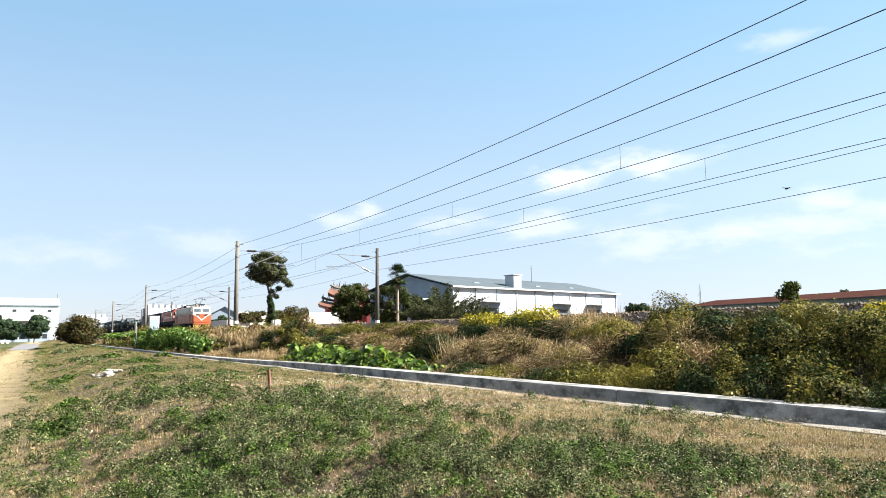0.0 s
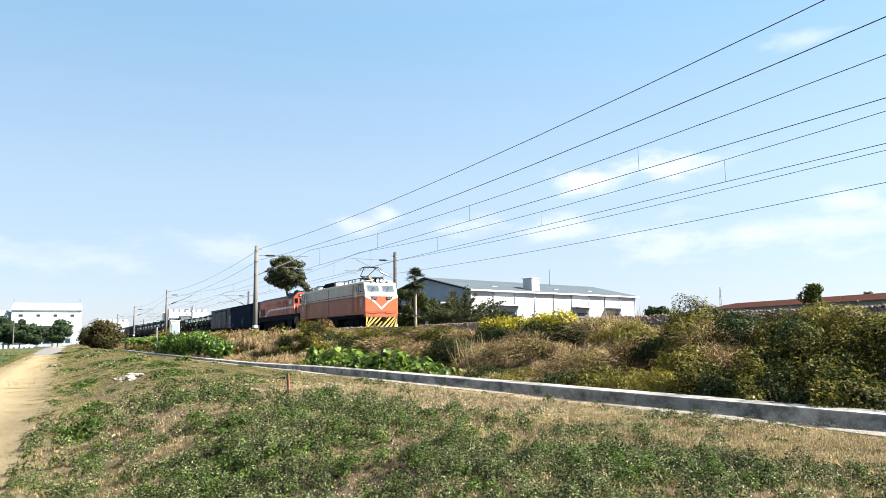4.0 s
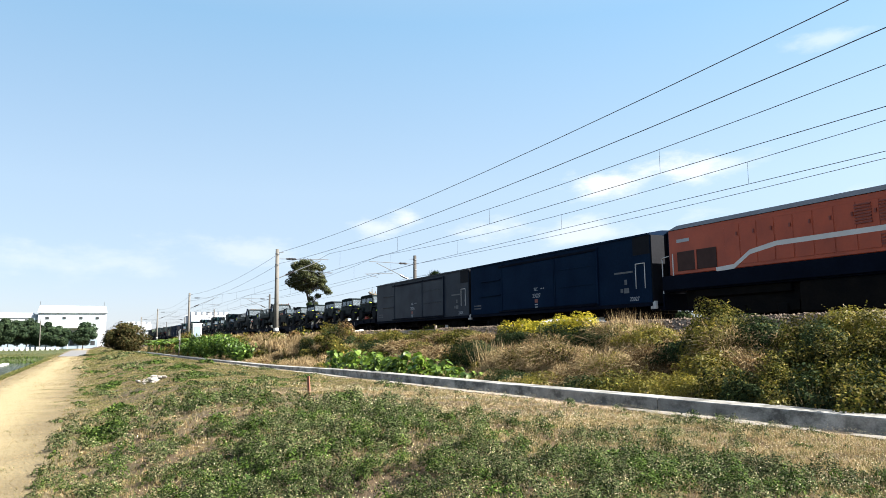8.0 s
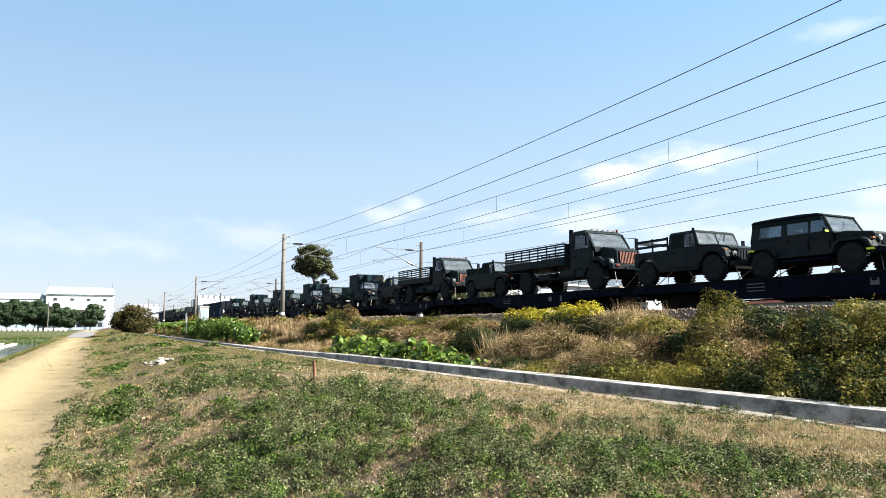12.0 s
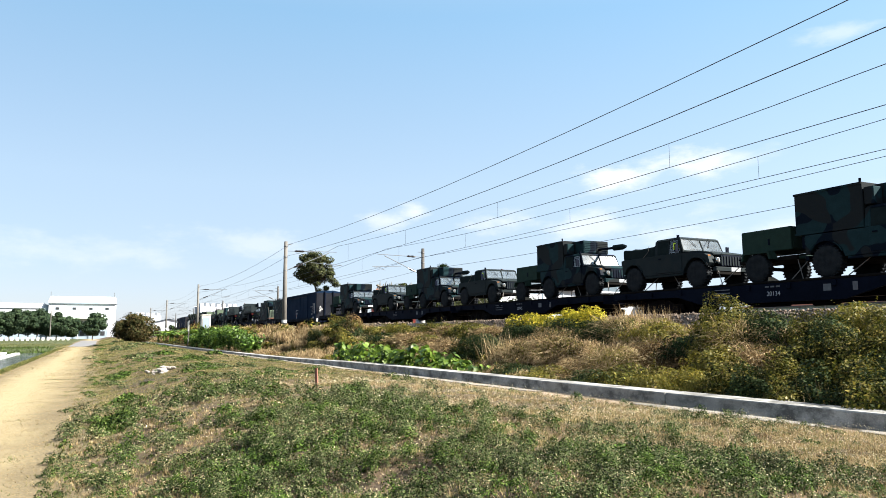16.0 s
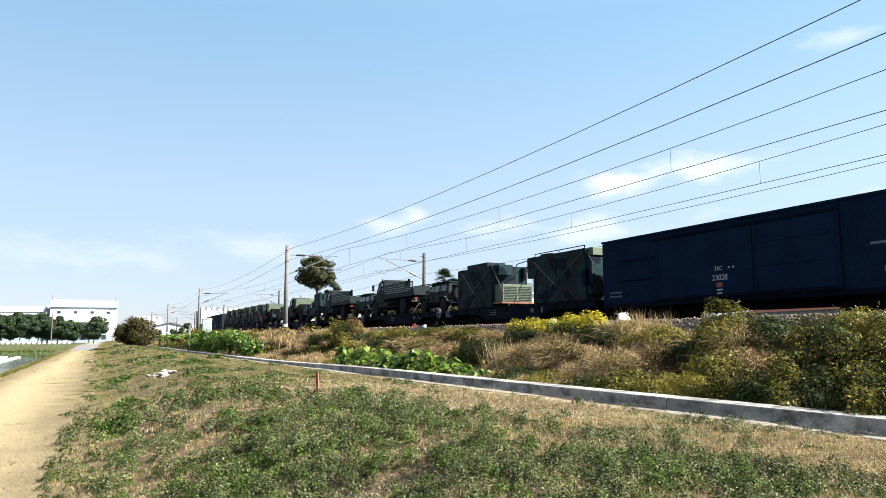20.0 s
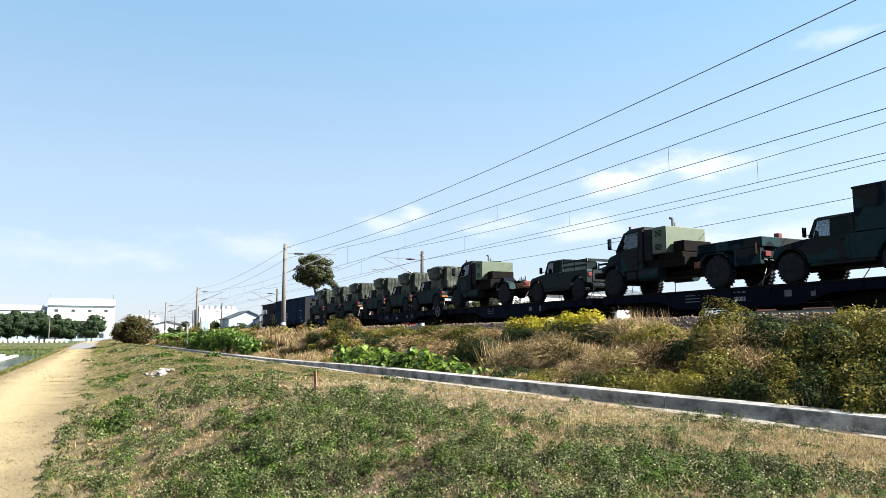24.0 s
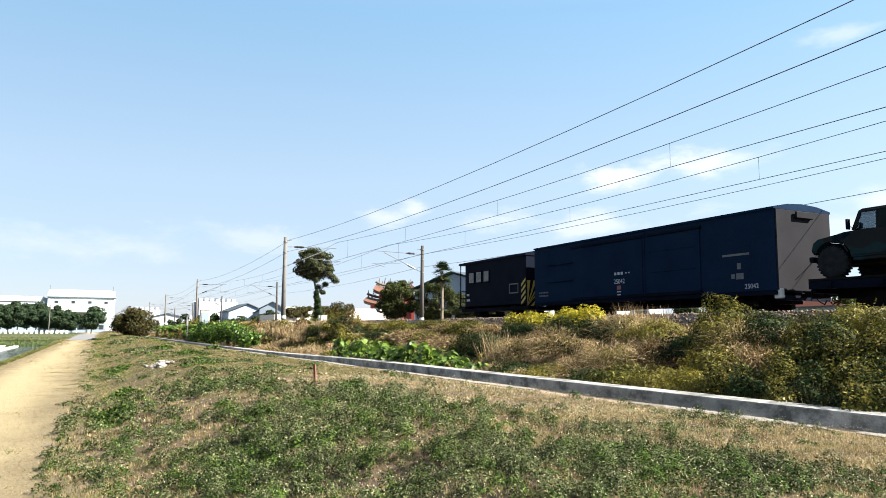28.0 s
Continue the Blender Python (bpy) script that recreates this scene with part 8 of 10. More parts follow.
def block(name, label, x, y, w, d, h, turn, floors, bays, towers=0):
    """An apartment block: walls, balconies and windows floor by floor, roof sheds."""
    t = thing(name, label, "apartment block", "far apartment blocks", pose(x, y, 0, 0, 0, turn))
    part("wall", box(-w / 2, w / 2, -d / 2, d / 2, 0, h), FLATS, t)
    for i in range(floors):
        for k in range(bays):
            z0, x0 = h * (i + 0.25) / floors, -w / 2 + w * (k + 0.22) / bays
            part("window", box(x0, x0 + w / bays * 0.56, -d / 2 - 0.15, -d / 2 - 0.004, z0, z0 + h / floors * 0.5), FLAT_WINDOW, t)
    for k in range(towers):
        x0 = -w / 2 + w * (k + 0.15) / towers
        part("roof_shed", box(x0, x0 + w / towers * 0.6, -d / 4, d / 4, h + 0.01, h + 2.6), SHEET, t)
    part("parapet", box(-w / 2 - 0.2, w / 2 + 0.2, -d / 2 - 0.3, -d / 2 - 0.16, h - 0.9, h + 0.6), FLATS, t)
    return t


block("apartment_block", "distant white apartment block with roof sheds", -595, 84, 31, 14, 22, -80, 7, 9, 7)
block("apartment_block", "distant pale apartment block behind a bush", -700, 38, 22, 14, 17, -86, 5, 6, 5)
block("apartment_block", "low distant pale building along the railway", -640, 62, 26, 12, 9, -84, 3, 6, 3)


def factory():
    """The white works hall at the end of the path."""
    t = thing("factory_hall", "large white factory hall with small upper windows", "factory", m=pose(-222, 0, 0))
    part("tall_hall", box(-16, 0, -13, 3.8, 0, 9.8, 0.03), SHEET, t)
    part("hall_roof", box(-16.3, 0.35, -13.2, 4.0, 9.804, 11.8, top=(1.0, 1.3, 0.5, 0.4)), SHEET, t, "white sheet roof")
    part("eave_line", box(0.36, 0.45, -13.2, 4.0, 9.75, 9.95), BLUE_GREY, t)
    part("low_hall", box(-16, -1.0, -40, -14.2, 0, 8.4, 0.03), SHEET, t)
    part("low_roof", box(-16.2, -0.7, -40, -14.0, 8.404, 9.8, top=(1.0, 1.0, 0.2, 0.2)), SHEET, t)
    # band laid over the white wall, its blue-grey standing in for shade
    part("low_wall_band", box(-0.99, -0.85, -40, -14.2, 0, 5.6), BLUE_GREY, t, "lower wall band coloured blue-grey as shade")
    part("link_wall", box(-12, -0.6, -14.19, -13.01, 0, 9.4), BLUE_GREY, t)
    for y in (-10.8, -6.7, -2.6, 1.5):
        f = part("window", box(0.004, 0.09, y - 0.5, y + 0.5, 8.0, 8.75, 0.02), BLUE_GREY, t)
        part("pane", box(0.091, 0.10, y - 0.42, y + 0.42, 8.06, 8.69), DARK_OPEN, f)
    part("canopy", box(0.01, 4.0, -9.5, 2.2, 5.6, 5.9, top=(0, 0.3, 0, 0)), PALE_GREEN, t, "pale green entrance canopy")
    part("entrance_band", box(0.004, 0.2, -9.0, 1.8, 0.0, 2.6), BLUE_GREY, t)
    for k in range(6):
        part("ground_window", box(0.21, 0.26, -8.4 + 1.7 * k, -7.3 + 1.7 * k, 0.9, 2.1), DARK_OPEN, t)
    singles("canopy_post", rods([((3.8, y, 0), (3.8, y, 5.6)) for y in (-9.2, -5.5, -1.8, 1.9)], 0.12, 8), SHEET, t)
    singles("lightning_rod", rods([((-0.5, y, 11.5), (-0.5, y, 13.0)) for y in (-12.6, 3.2)], 0.05), STEEL, t)
    return t


factory()
for k in range(22):
    y = -27.5 + 1.0 * k
    tagged(place("marker_post", box(-184.35, -183.65, y - 0.26, y + 0.26, 0.0, 0.72, 0.03), WHITE), "short white marker post at the field's edge", "post", "white marker posts")
lp = thing("street_lamp", "slim grey street lamp before the trees", "street lamp", m=pose(-186, -10.3, 0))
part("post", rods([((0, 0, 0), (0, 0, 6.6))], 0.11, 10), POLE, lp)
part("arm", rods([((0, 0, 6.5), (0.9, 0, 6.9))], 0.05), STEEL, lp)
part("lantern", box(0.8, 1.35, -0.13, 0.13, 6.82, 6.95, 0.03), STEEL, lp)


def long_shed():
    """The low shed with the rust-red roof beyond the line."""
    t = thing("long_shed", "long low shed with a rust-red roof and pale green wall", "shed")
    L = 90.0
    part("wall", box(0, L, 0, 9, 0, 5.25), GREEN_WALL, t)
    bm = bmesh.new()
    prof = [(-0.8, 5.2), (4.5, 6.4), (9.8, 5.2), (4.5, 6.2)]
    a = [bm.verts.new((-0.8 + (2.6 if i == 1 else 0), y, z)) for i, (y, z) in enumerate(prof)]
    b = [bm.verts.new((L, y, z)) for y, z in prof]
    bm.faces.new(a)
    bm.faces.new(b[::-1])
    for i in range(4):
        bm.faces.new((a[i], b[i], b[(i + 1) % 4], a[(i + 1) % 4]))
    bmesh.ops.recalc_face_normals(bm, faces=bm.faces[:])
    part("roof", bm, RED_ROOF, t, "rust-red sheet roof")
    # dark strip added under the eave in place of its shadow
    part("eave_shadow_board", box(-0.5, L, -0.85, -0.7, 5.02, 5.21), DARK_OPEN, t)
    for k in range(14):
        part("wall_post", box(3 + 6 * k, 3.25 + 6 * k, -0.12, -0.003, 0, 5.15), SHEET, t)
        part("window", box(4.2 + 6 * k, 7.6 + 6 * k, -0.06, -0.004, 3.2, 4.5), BLUE_GREY, t)
    return t


local(long_shed(), -99.0, 112.0, 0.7, math.degrees(math.atan2(-9, 42.5)))
for x, y, h in ((-112, 130, 11.5), (-81, 160, 13.5), (-70, 165, 11.0)):
    m = thing("lattice_mast", "thin far lattice radio mast", "mast", "far radio masts", pose(x, y, 0))
    segs = [((dx, dy, 0), (dx * 0.2, dy * 0.2, h)) for dx, dy in ((-0.4, -0.4), (0.4, -0.4), (0, 0.4))]
    segs += [((-0.3, -0.3, z), (0.3, -0.3, z + 0.8)) for z in range(1, int(h), 2)]
    part("lattice", rods(segs, 0.04, 4), STEEL, m)

# trackside marker sign on a post behind the low wall
sg = thing("white_sign", "faded white board on a slanting post behind the wall", "sign", m=pose(-57.6, 6.06, 0.5))
part("post", rods([((0, 0, 0), (0, 0.08, 1.75))], 0.04, 8), POLE, sg)
part("board", prism([(-0.45, 1.95), (0.5, 2.05), (0.12, 1.25), (-0.12, 1.25)], -0.02, 0.02, 0.005), WHITE, sg)
kb = thing("relay_hut", "white concrete relay cabinet with a flat roof slab", "cabinet", m=pose(-79.5, 10.1, 1.2))
part("wall", box(-0.5, 0.5, -0.45, 0.45, 0, 2.25, 0.02), PLASTER, kb)
part("flat_roof", box(-0.55, 0.55, -0.5, 0.5, 2.254, 2.34, 0.02), PLASTER, kb)
part("door", box(0.504, 0.54, -0.35, 0.35, 0.1, 2.0, 0.01), BLUE_GREY, kb)

# rusty stake and pale rubble on the slope
st = tagged(place("iron_stake", box(-0.028, 0.028, -0.012, 0.012, -0.2, 0.43, 0.003), RUST), "rusty flat iron stake driven into the slope", "stake")
st.matrix_world = pose(-12.0, 3.38, height(-12.0, 3.38), 0, -4, 25)
RUBBLE = mat("pale_rubble", (0.23, 0.21, 0.19), 0.9, vary=0.25, scale=6, fine=30)
random.seed(5)
for k in range(44):
    bm = bmesh.new()
    bmesh.ops.create_icosphere(bm, subdivisions=1, radius=1)
    s = random.uniform(0.035, 0.10)
    for v in bm.verts:
        v.co = Vector((v.co.x * s * 1.3, v.co.y * s, v.co.z * s * 0.6)) * (1 + 0.35 * noise.noise(v.co * 2 + Vector((k, 0, 0))))
    ob = tagged(place("rubble_stone", bm, RUBBLE), "pale broken rubble stone on the grassy slope", "stone", "rubble stones")
    x, y = -23.5 + random.gauss(0, 0.7), 1.8 + random.gauss(0, 0.16)
    ob.matrix_world = pose(x, y, height(x, y) + s * 0.55, random.uniform(-20, 20), random.uniform(-20, 20), random.uniform(0, 360))

# worn asphalt where the path meets the road
tagged(place("pavement", box(-165, -97, -3.4, -0.5, -0.1, 0.05, 0.02), mat("worn_asphalt", (0.13, 0.13, 0.135), 0.9, vary=0.25, scale=0.6, fine=12)), "worn grey asphalt at the end of the path", "pavement", "", "structure")


# ---- plants ----
rng = np.random.default_rng(7)
# near-black and pale stops put gap shade and highlights into weed and vine leaves
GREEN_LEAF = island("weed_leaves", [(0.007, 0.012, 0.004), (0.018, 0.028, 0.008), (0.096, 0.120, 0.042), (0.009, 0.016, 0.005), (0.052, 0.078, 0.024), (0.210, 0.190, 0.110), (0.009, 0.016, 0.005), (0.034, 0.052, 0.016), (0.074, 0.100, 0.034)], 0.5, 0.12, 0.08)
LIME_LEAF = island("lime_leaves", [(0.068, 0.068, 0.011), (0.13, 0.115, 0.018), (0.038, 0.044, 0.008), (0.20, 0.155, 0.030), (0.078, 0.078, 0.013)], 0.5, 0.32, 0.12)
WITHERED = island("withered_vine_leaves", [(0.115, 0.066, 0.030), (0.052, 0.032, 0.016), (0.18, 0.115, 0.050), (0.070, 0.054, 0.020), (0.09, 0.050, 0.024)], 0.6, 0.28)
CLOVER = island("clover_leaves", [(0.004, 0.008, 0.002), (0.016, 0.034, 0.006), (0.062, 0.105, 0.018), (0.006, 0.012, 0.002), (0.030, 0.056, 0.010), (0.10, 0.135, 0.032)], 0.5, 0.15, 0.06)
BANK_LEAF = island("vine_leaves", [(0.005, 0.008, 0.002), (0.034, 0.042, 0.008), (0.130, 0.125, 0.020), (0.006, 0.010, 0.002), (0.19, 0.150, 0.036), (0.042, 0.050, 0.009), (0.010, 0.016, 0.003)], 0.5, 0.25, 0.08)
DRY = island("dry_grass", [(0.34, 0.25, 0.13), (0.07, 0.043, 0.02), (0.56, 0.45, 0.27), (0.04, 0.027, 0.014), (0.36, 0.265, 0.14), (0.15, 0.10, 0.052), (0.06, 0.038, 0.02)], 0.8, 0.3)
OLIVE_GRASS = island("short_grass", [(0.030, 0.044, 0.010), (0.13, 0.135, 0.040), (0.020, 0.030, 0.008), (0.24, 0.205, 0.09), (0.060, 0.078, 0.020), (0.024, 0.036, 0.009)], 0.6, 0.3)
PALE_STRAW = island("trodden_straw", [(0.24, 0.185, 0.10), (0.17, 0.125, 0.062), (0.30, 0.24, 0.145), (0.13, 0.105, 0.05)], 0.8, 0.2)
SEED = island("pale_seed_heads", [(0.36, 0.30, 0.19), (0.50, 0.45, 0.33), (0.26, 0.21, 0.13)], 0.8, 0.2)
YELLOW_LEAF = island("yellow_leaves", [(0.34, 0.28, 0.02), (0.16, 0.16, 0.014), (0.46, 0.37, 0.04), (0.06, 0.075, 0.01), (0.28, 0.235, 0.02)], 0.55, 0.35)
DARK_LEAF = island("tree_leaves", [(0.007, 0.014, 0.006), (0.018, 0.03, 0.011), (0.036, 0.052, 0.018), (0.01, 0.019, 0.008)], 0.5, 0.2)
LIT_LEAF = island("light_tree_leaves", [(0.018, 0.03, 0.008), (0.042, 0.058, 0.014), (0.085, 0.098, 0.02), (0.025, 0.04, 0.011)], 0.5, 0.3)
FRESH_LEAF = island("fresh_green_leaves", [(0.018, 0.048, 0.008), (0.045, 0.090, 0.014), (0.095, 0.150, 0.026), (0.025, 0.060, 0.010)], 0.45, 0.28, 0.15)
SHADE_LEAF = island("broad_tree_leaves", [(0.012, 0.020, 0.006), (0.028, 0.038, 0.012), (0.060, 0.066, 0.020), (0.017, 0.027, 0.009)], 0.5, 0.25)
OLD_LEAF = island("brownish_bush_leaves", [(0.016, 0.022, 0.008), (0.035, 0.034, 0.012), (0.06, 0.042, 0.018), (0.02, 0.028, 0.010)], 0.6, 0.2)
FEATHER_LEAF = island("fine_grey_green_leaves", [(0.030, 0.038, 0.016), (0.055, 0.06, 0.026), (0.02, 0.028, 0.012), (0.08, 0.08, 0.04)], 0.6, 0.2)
# paler, bluish greens: distance haze put into the leaf colour
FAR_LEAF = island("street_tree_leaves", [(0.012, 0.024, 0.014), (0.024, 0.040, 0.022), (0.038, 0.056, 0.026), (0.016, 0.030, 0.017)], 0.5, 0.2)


def leaf_material(name, a, b, trans):
    """Big leaves: each object between two greens of its own, veined, some light let through."""
    m = mat(name, a, 0.42, vary=0.2, scale=4, fine=26, bump=0.2, spec=0.3)
    n, l = m.node_tree.nodes, m.node_tree.links
    mix = [k for k in n if k.bl_idname == "ShaderNodeMix"][0]
    mix.inputs[7].default_value = (*b, 1)
    info = n.new("ShaderNodeObjectInfo")
    l.new(info.outputs["Random"], mix.inputs[0])
    hsv = [k for k in n if k.bl_idname == "ShaderNodeHueSaturation"][0]
    tr, mx = n.new("ShaderNodeBsdfTranslucent"), n.new("ShaderNodeMixShader")
    mx.inputs[0].default_value = trans
    l.new(hsv.outputs[0], tr.inputs[0])
    l.new(n["Principled BSDF"].outputs[0], mx.inputs[1])
    l.new(tr.outputs[0], mx.inputs[2])
    l.new(mx.outputs[0], n["Material Output"].inputs[0])
    return m


BROAD = leaf_material("broad_bright_leaves", (0.016, 0.044, 0.006), (0.130, 0.200, 0.024), 0.34)


def leaves(pos, size, up=0.4, aspect=0.55, spread=1.0):
    """Folded diamond leaves: 4 corners each, facing more or less upward, or outward where the places carry a direction."""
    n = len(pos)
    pos = np.asarray(pos, dtype=np.float64)
    a = rng.normal(size=(n, 3)) * spread
    if pos.shape[1] == 6:
        a = a * 0.42 + pos[:, 3:] + np.array([0, 0, 0.25 * up])
        pos = pos[:, :3]
    else:
        a[:, 2] = np.abs(a[:, 2]) + up
    a /= np.linalg.norm(a, axis=1, keepdims=True)
    r = rng.normal(size=(n, 3))
    u = np.cross(a, r)
    u /= np.linalg.norm(u, axis=1, keepdims=True) + 1e-9
    w = np.cross(a, u)
    s = (size * rng.uniform(0.6, 1.35, n))[:, None]
    v = np.empty((n, 4, 3))
    v[:, 0] = pos - u * s
    v[:, 1] = pos + w * s * aspect - a * s * 0.15
    v[:, 2] = pos + u * s
    v[:, 3] = pos - w * s * aspect - a * s * 0.15
    return v.reshape(-1, 3), np.arange(4 * n).reshape(n, 4)


def blades(pos, length, width, lean=0.5):
    """Grass blades: narrow triangles from the ground, leaning at random."""
    n = len(pos)
    pos = np.asarray(pos, dtype=np.float64)
    ang = rng.uniform(0, 2 * np.pi, n)
    ln = (length * rng.uniform(0.5, 1.4, n))
    d = np.stack([np.cos(ang) * lean * rng.uniform(0.2, 1.6, n), np.sin(ang) * lean * rng.uniform(0.2, 1.6, n), np.ones(n)], 1)
    d /= np.linalg.norm(d, axis=1, keepdims=True)
    side = np.stack([-np.sin(ang), np.cos(ang), np.zeros(n)], 1) * (width * rng.uniform(0.6, 1.3, n))[:, None]
    v = np.empty((n, 3, 3))
    v[:, 0], v[:, 1], v[:, 2] = pos - side, pos + side, pos + d * ln[:, None]
    return v.reshape(-1, 3), np.arange(3 * n).reshape(n, 3)


def ball(c, r, n, squash=(1, 1, 1)):
    """Points in a ragged shell round c."""
    d = rng.normal(size=(n, 3))
    d /= np.linalg.norm(d, axis=1, keepdims=True)
    rad = r * (0.55 + 0.45 * rng.uniform(0, 1, n) ** 0.5) * (0.85 + 0.3 * np.abs(np.sin(3 * d[:, 0] + 2 * d[:, 1] + c[0])))
    return np.concatenate([np.asarray(c) + d * rad[:, None] * np.asarray(squash), d], 1)



GX, GY = np.array(gx), np.array(gy)
GZ = np.array([p[2] for p in gv]).reshape(len(gx), len(gy))


def ground_z(x, y):
    """Heights of the built ground sheet."""
    i = np.clip(np.searchsorted(GX, x) - 1, 0, len(GX) - 2)
    j = np.clip(np.searchsorted(GY, y) - 1, 0, len(GY) - 2)
    fx, fy = (x - GX[i]) / (GX[i + 1] - GX[i]), (y - GY[j]) / (GY[j + 1] - GY[j])
    return GZ[i, j] * (1 - fx) * (1 - fy) + GZ[i + 1, j] * fx * (1 - fy) + GZ[i, j + 1] * (1 - fx) * fy + GZ[i + 1, j + 1] * fx * fy


def field(x, y, scale, seed):
    """Smooth patchy values about 0..1 from a few sine waves."""
    v = np.zeros_like(x)
    for k in range(5):
        a = seed * 1.7 + k * 2.4
        f = scale * (0.6 + 0.45 * k)
        v += np.sin(f * (x * math.cos(a) + y * math.sin(a)) + seed * 3.1 + k) * (0.8 ** k)
    return 0.5 + v / 4.2


def patch(x, y, scale, seed):
    """Cloudy patchiness from 0 to 1."""
    ux, uy = np.round(x * 8) / 8, np.round(y * 8) / 8
    key, back = np.unique(np.stack([ux, uy], 1), axis=0, return_inverse=True)
    val = np.array([noise.fractal((a * scale, b * scale, seed * 11.3), 1.0, 2.0, 4) for a, b in key])
    return np.clip(0.5 + 0.55 * val[back.ravel()], 0, 1)


def wall_line(x):
    return np.where(x > -51, 8.75 + 0.05 * x, 6.2 + 0.03 * (x + 51))


def scatter(x0, x1, y0, y1, n):
    return rng.uniform(x0, x1, n), rng.uniform(y0, y1, n)


def join(chunks):
    vs, fs, off = [], [], 0
    for v, f in chunks:
        vs.append(v)
        fs.append(f + off)
        off += len(v)
    return np.concatenate(vs), np.concatenate(fs)


# where the slope is lush: centre, half-widths, how much
LUSH = ((-13.2, 0.3, 1.5, 0.5, 0.35), (-23.4, 3.0, 2.6, 0.7, 0.35), (-26.6, 0.6, 2.2, 0.5, 0.3), (-7.4, 1.6, 1.6, 1.0, 0.22), (-5.8, 1.5, 1.4, 0.7, 0.25), (-11.4, 4.0, 1.3, 0.6, 0.25), (-8.8, 2.7, 1.4, 0.8, 0.25),
        (-5.3, 3.2, 1.1, 0.7, 0.28), (-4.7, 4.2, 0.7, 0.45, 0.4), (-4.8, 3.4, 1.2, 0.6, 0.2), (-3.4, 3.0, 1.3, 0.8, 0.2), (-17.0, 0.6, 1.8, 0.5, 0.2), (-36.0, 2.0, 4.0, 0.8, 0.2),
        (-6.8, 5.5, 2.4, 0.8, -0.22), (-9.5, 6.2, 3.0, 1.0, -0.25), (-14.0, 5.6, 3.0, 1.2, -0.2), (-4.4, 6.5, 2.0, 0.9, -0.10), (-6.4, 2.5, 0.7, 0.5, -0.5), (-20.0, 2.2, 4.0, 0.8, -0.12), (-10.2, 1.4, 1.4, 0.5, -0.2), (-12.4, 3.6, 0.9, 0.4, -0.35), (-7.9, 0.45, 0.7, 0.35, -0.3))


def lushness(x, y):
    v = np.zeros_like(x)
    for cx, cy, rx, ry, g in LUSH:
        v += g * np.exp(-((x - cx) / rx) ** 2 - ((y - cy) / ry) ** 2)
    return v


def scar_depth(x, y):
    v = np.zeros_like(x)
    for cx, cy, r, d in SCARS:
        q = ((x - cx) / r) ** 2 + ((y - cy) / (0.6 * r)) ** 2
        v = np.maximum(v, np.clip(1 - q, 0, 1))
    return v


# the grassy slope before the wall, in rings of falling density, cut to the camera's view
turf, straw, seed_heads = [], [], []
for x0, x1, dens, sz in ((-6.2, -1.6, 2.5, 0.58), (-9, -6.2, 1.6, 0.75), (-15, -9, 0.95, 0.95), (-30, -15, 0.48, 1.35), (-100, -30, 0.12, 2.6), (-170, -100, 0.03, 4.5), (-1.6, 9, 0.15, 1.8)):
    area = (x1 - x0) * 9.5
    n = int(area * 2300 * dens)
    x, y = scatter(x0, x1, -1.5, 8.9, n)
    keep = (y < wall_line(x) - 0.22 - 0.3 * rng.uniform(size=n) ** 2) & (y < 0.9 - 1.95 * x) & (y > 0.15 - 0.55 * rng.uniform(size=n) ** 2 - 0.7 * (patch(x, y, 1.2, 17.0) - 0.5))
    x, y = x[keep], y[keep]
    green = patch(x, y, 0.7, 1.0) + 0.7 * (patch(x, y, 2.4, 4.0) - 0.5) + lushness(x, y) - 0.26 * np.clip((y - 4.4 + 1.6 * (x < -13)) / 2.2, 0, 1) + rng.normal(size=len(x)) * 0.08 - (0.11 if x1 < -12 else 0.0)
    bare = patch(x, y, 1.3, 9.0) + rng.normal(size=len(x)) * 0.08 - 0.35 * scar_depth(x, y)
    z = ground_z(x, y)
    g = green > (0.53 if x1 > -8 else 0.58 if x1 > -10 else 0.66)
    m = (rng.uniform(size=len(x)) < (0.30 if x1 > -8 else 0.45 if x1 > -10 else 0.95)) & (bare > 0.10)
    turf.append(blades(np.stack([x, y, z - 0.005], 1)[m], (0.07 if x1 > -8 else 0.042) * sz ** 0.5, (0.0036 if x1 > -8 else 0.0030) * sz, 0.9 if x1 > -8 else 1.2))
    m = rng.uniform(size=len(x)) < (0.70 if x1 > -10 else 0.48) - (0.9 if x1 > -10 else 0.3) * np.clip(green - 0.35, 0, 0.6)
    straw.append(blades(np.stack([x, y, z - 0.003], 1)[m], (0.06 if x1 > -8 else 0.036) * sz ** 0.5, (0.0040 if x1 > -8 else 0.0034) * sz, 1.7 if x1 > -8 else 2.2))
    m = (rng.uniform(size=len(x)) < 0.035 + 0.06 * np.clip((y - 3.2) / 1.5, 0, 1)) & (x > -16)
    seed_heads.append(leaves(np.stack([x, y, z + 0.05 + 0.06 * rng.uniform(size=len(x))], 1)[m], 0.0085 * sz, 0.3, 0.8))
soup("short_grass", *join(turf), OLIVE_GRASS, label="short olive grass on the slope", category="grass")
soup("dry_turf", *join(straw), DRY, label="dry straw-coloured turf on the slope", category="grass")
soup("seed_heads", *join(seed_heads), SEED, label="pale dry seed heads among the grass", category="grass")


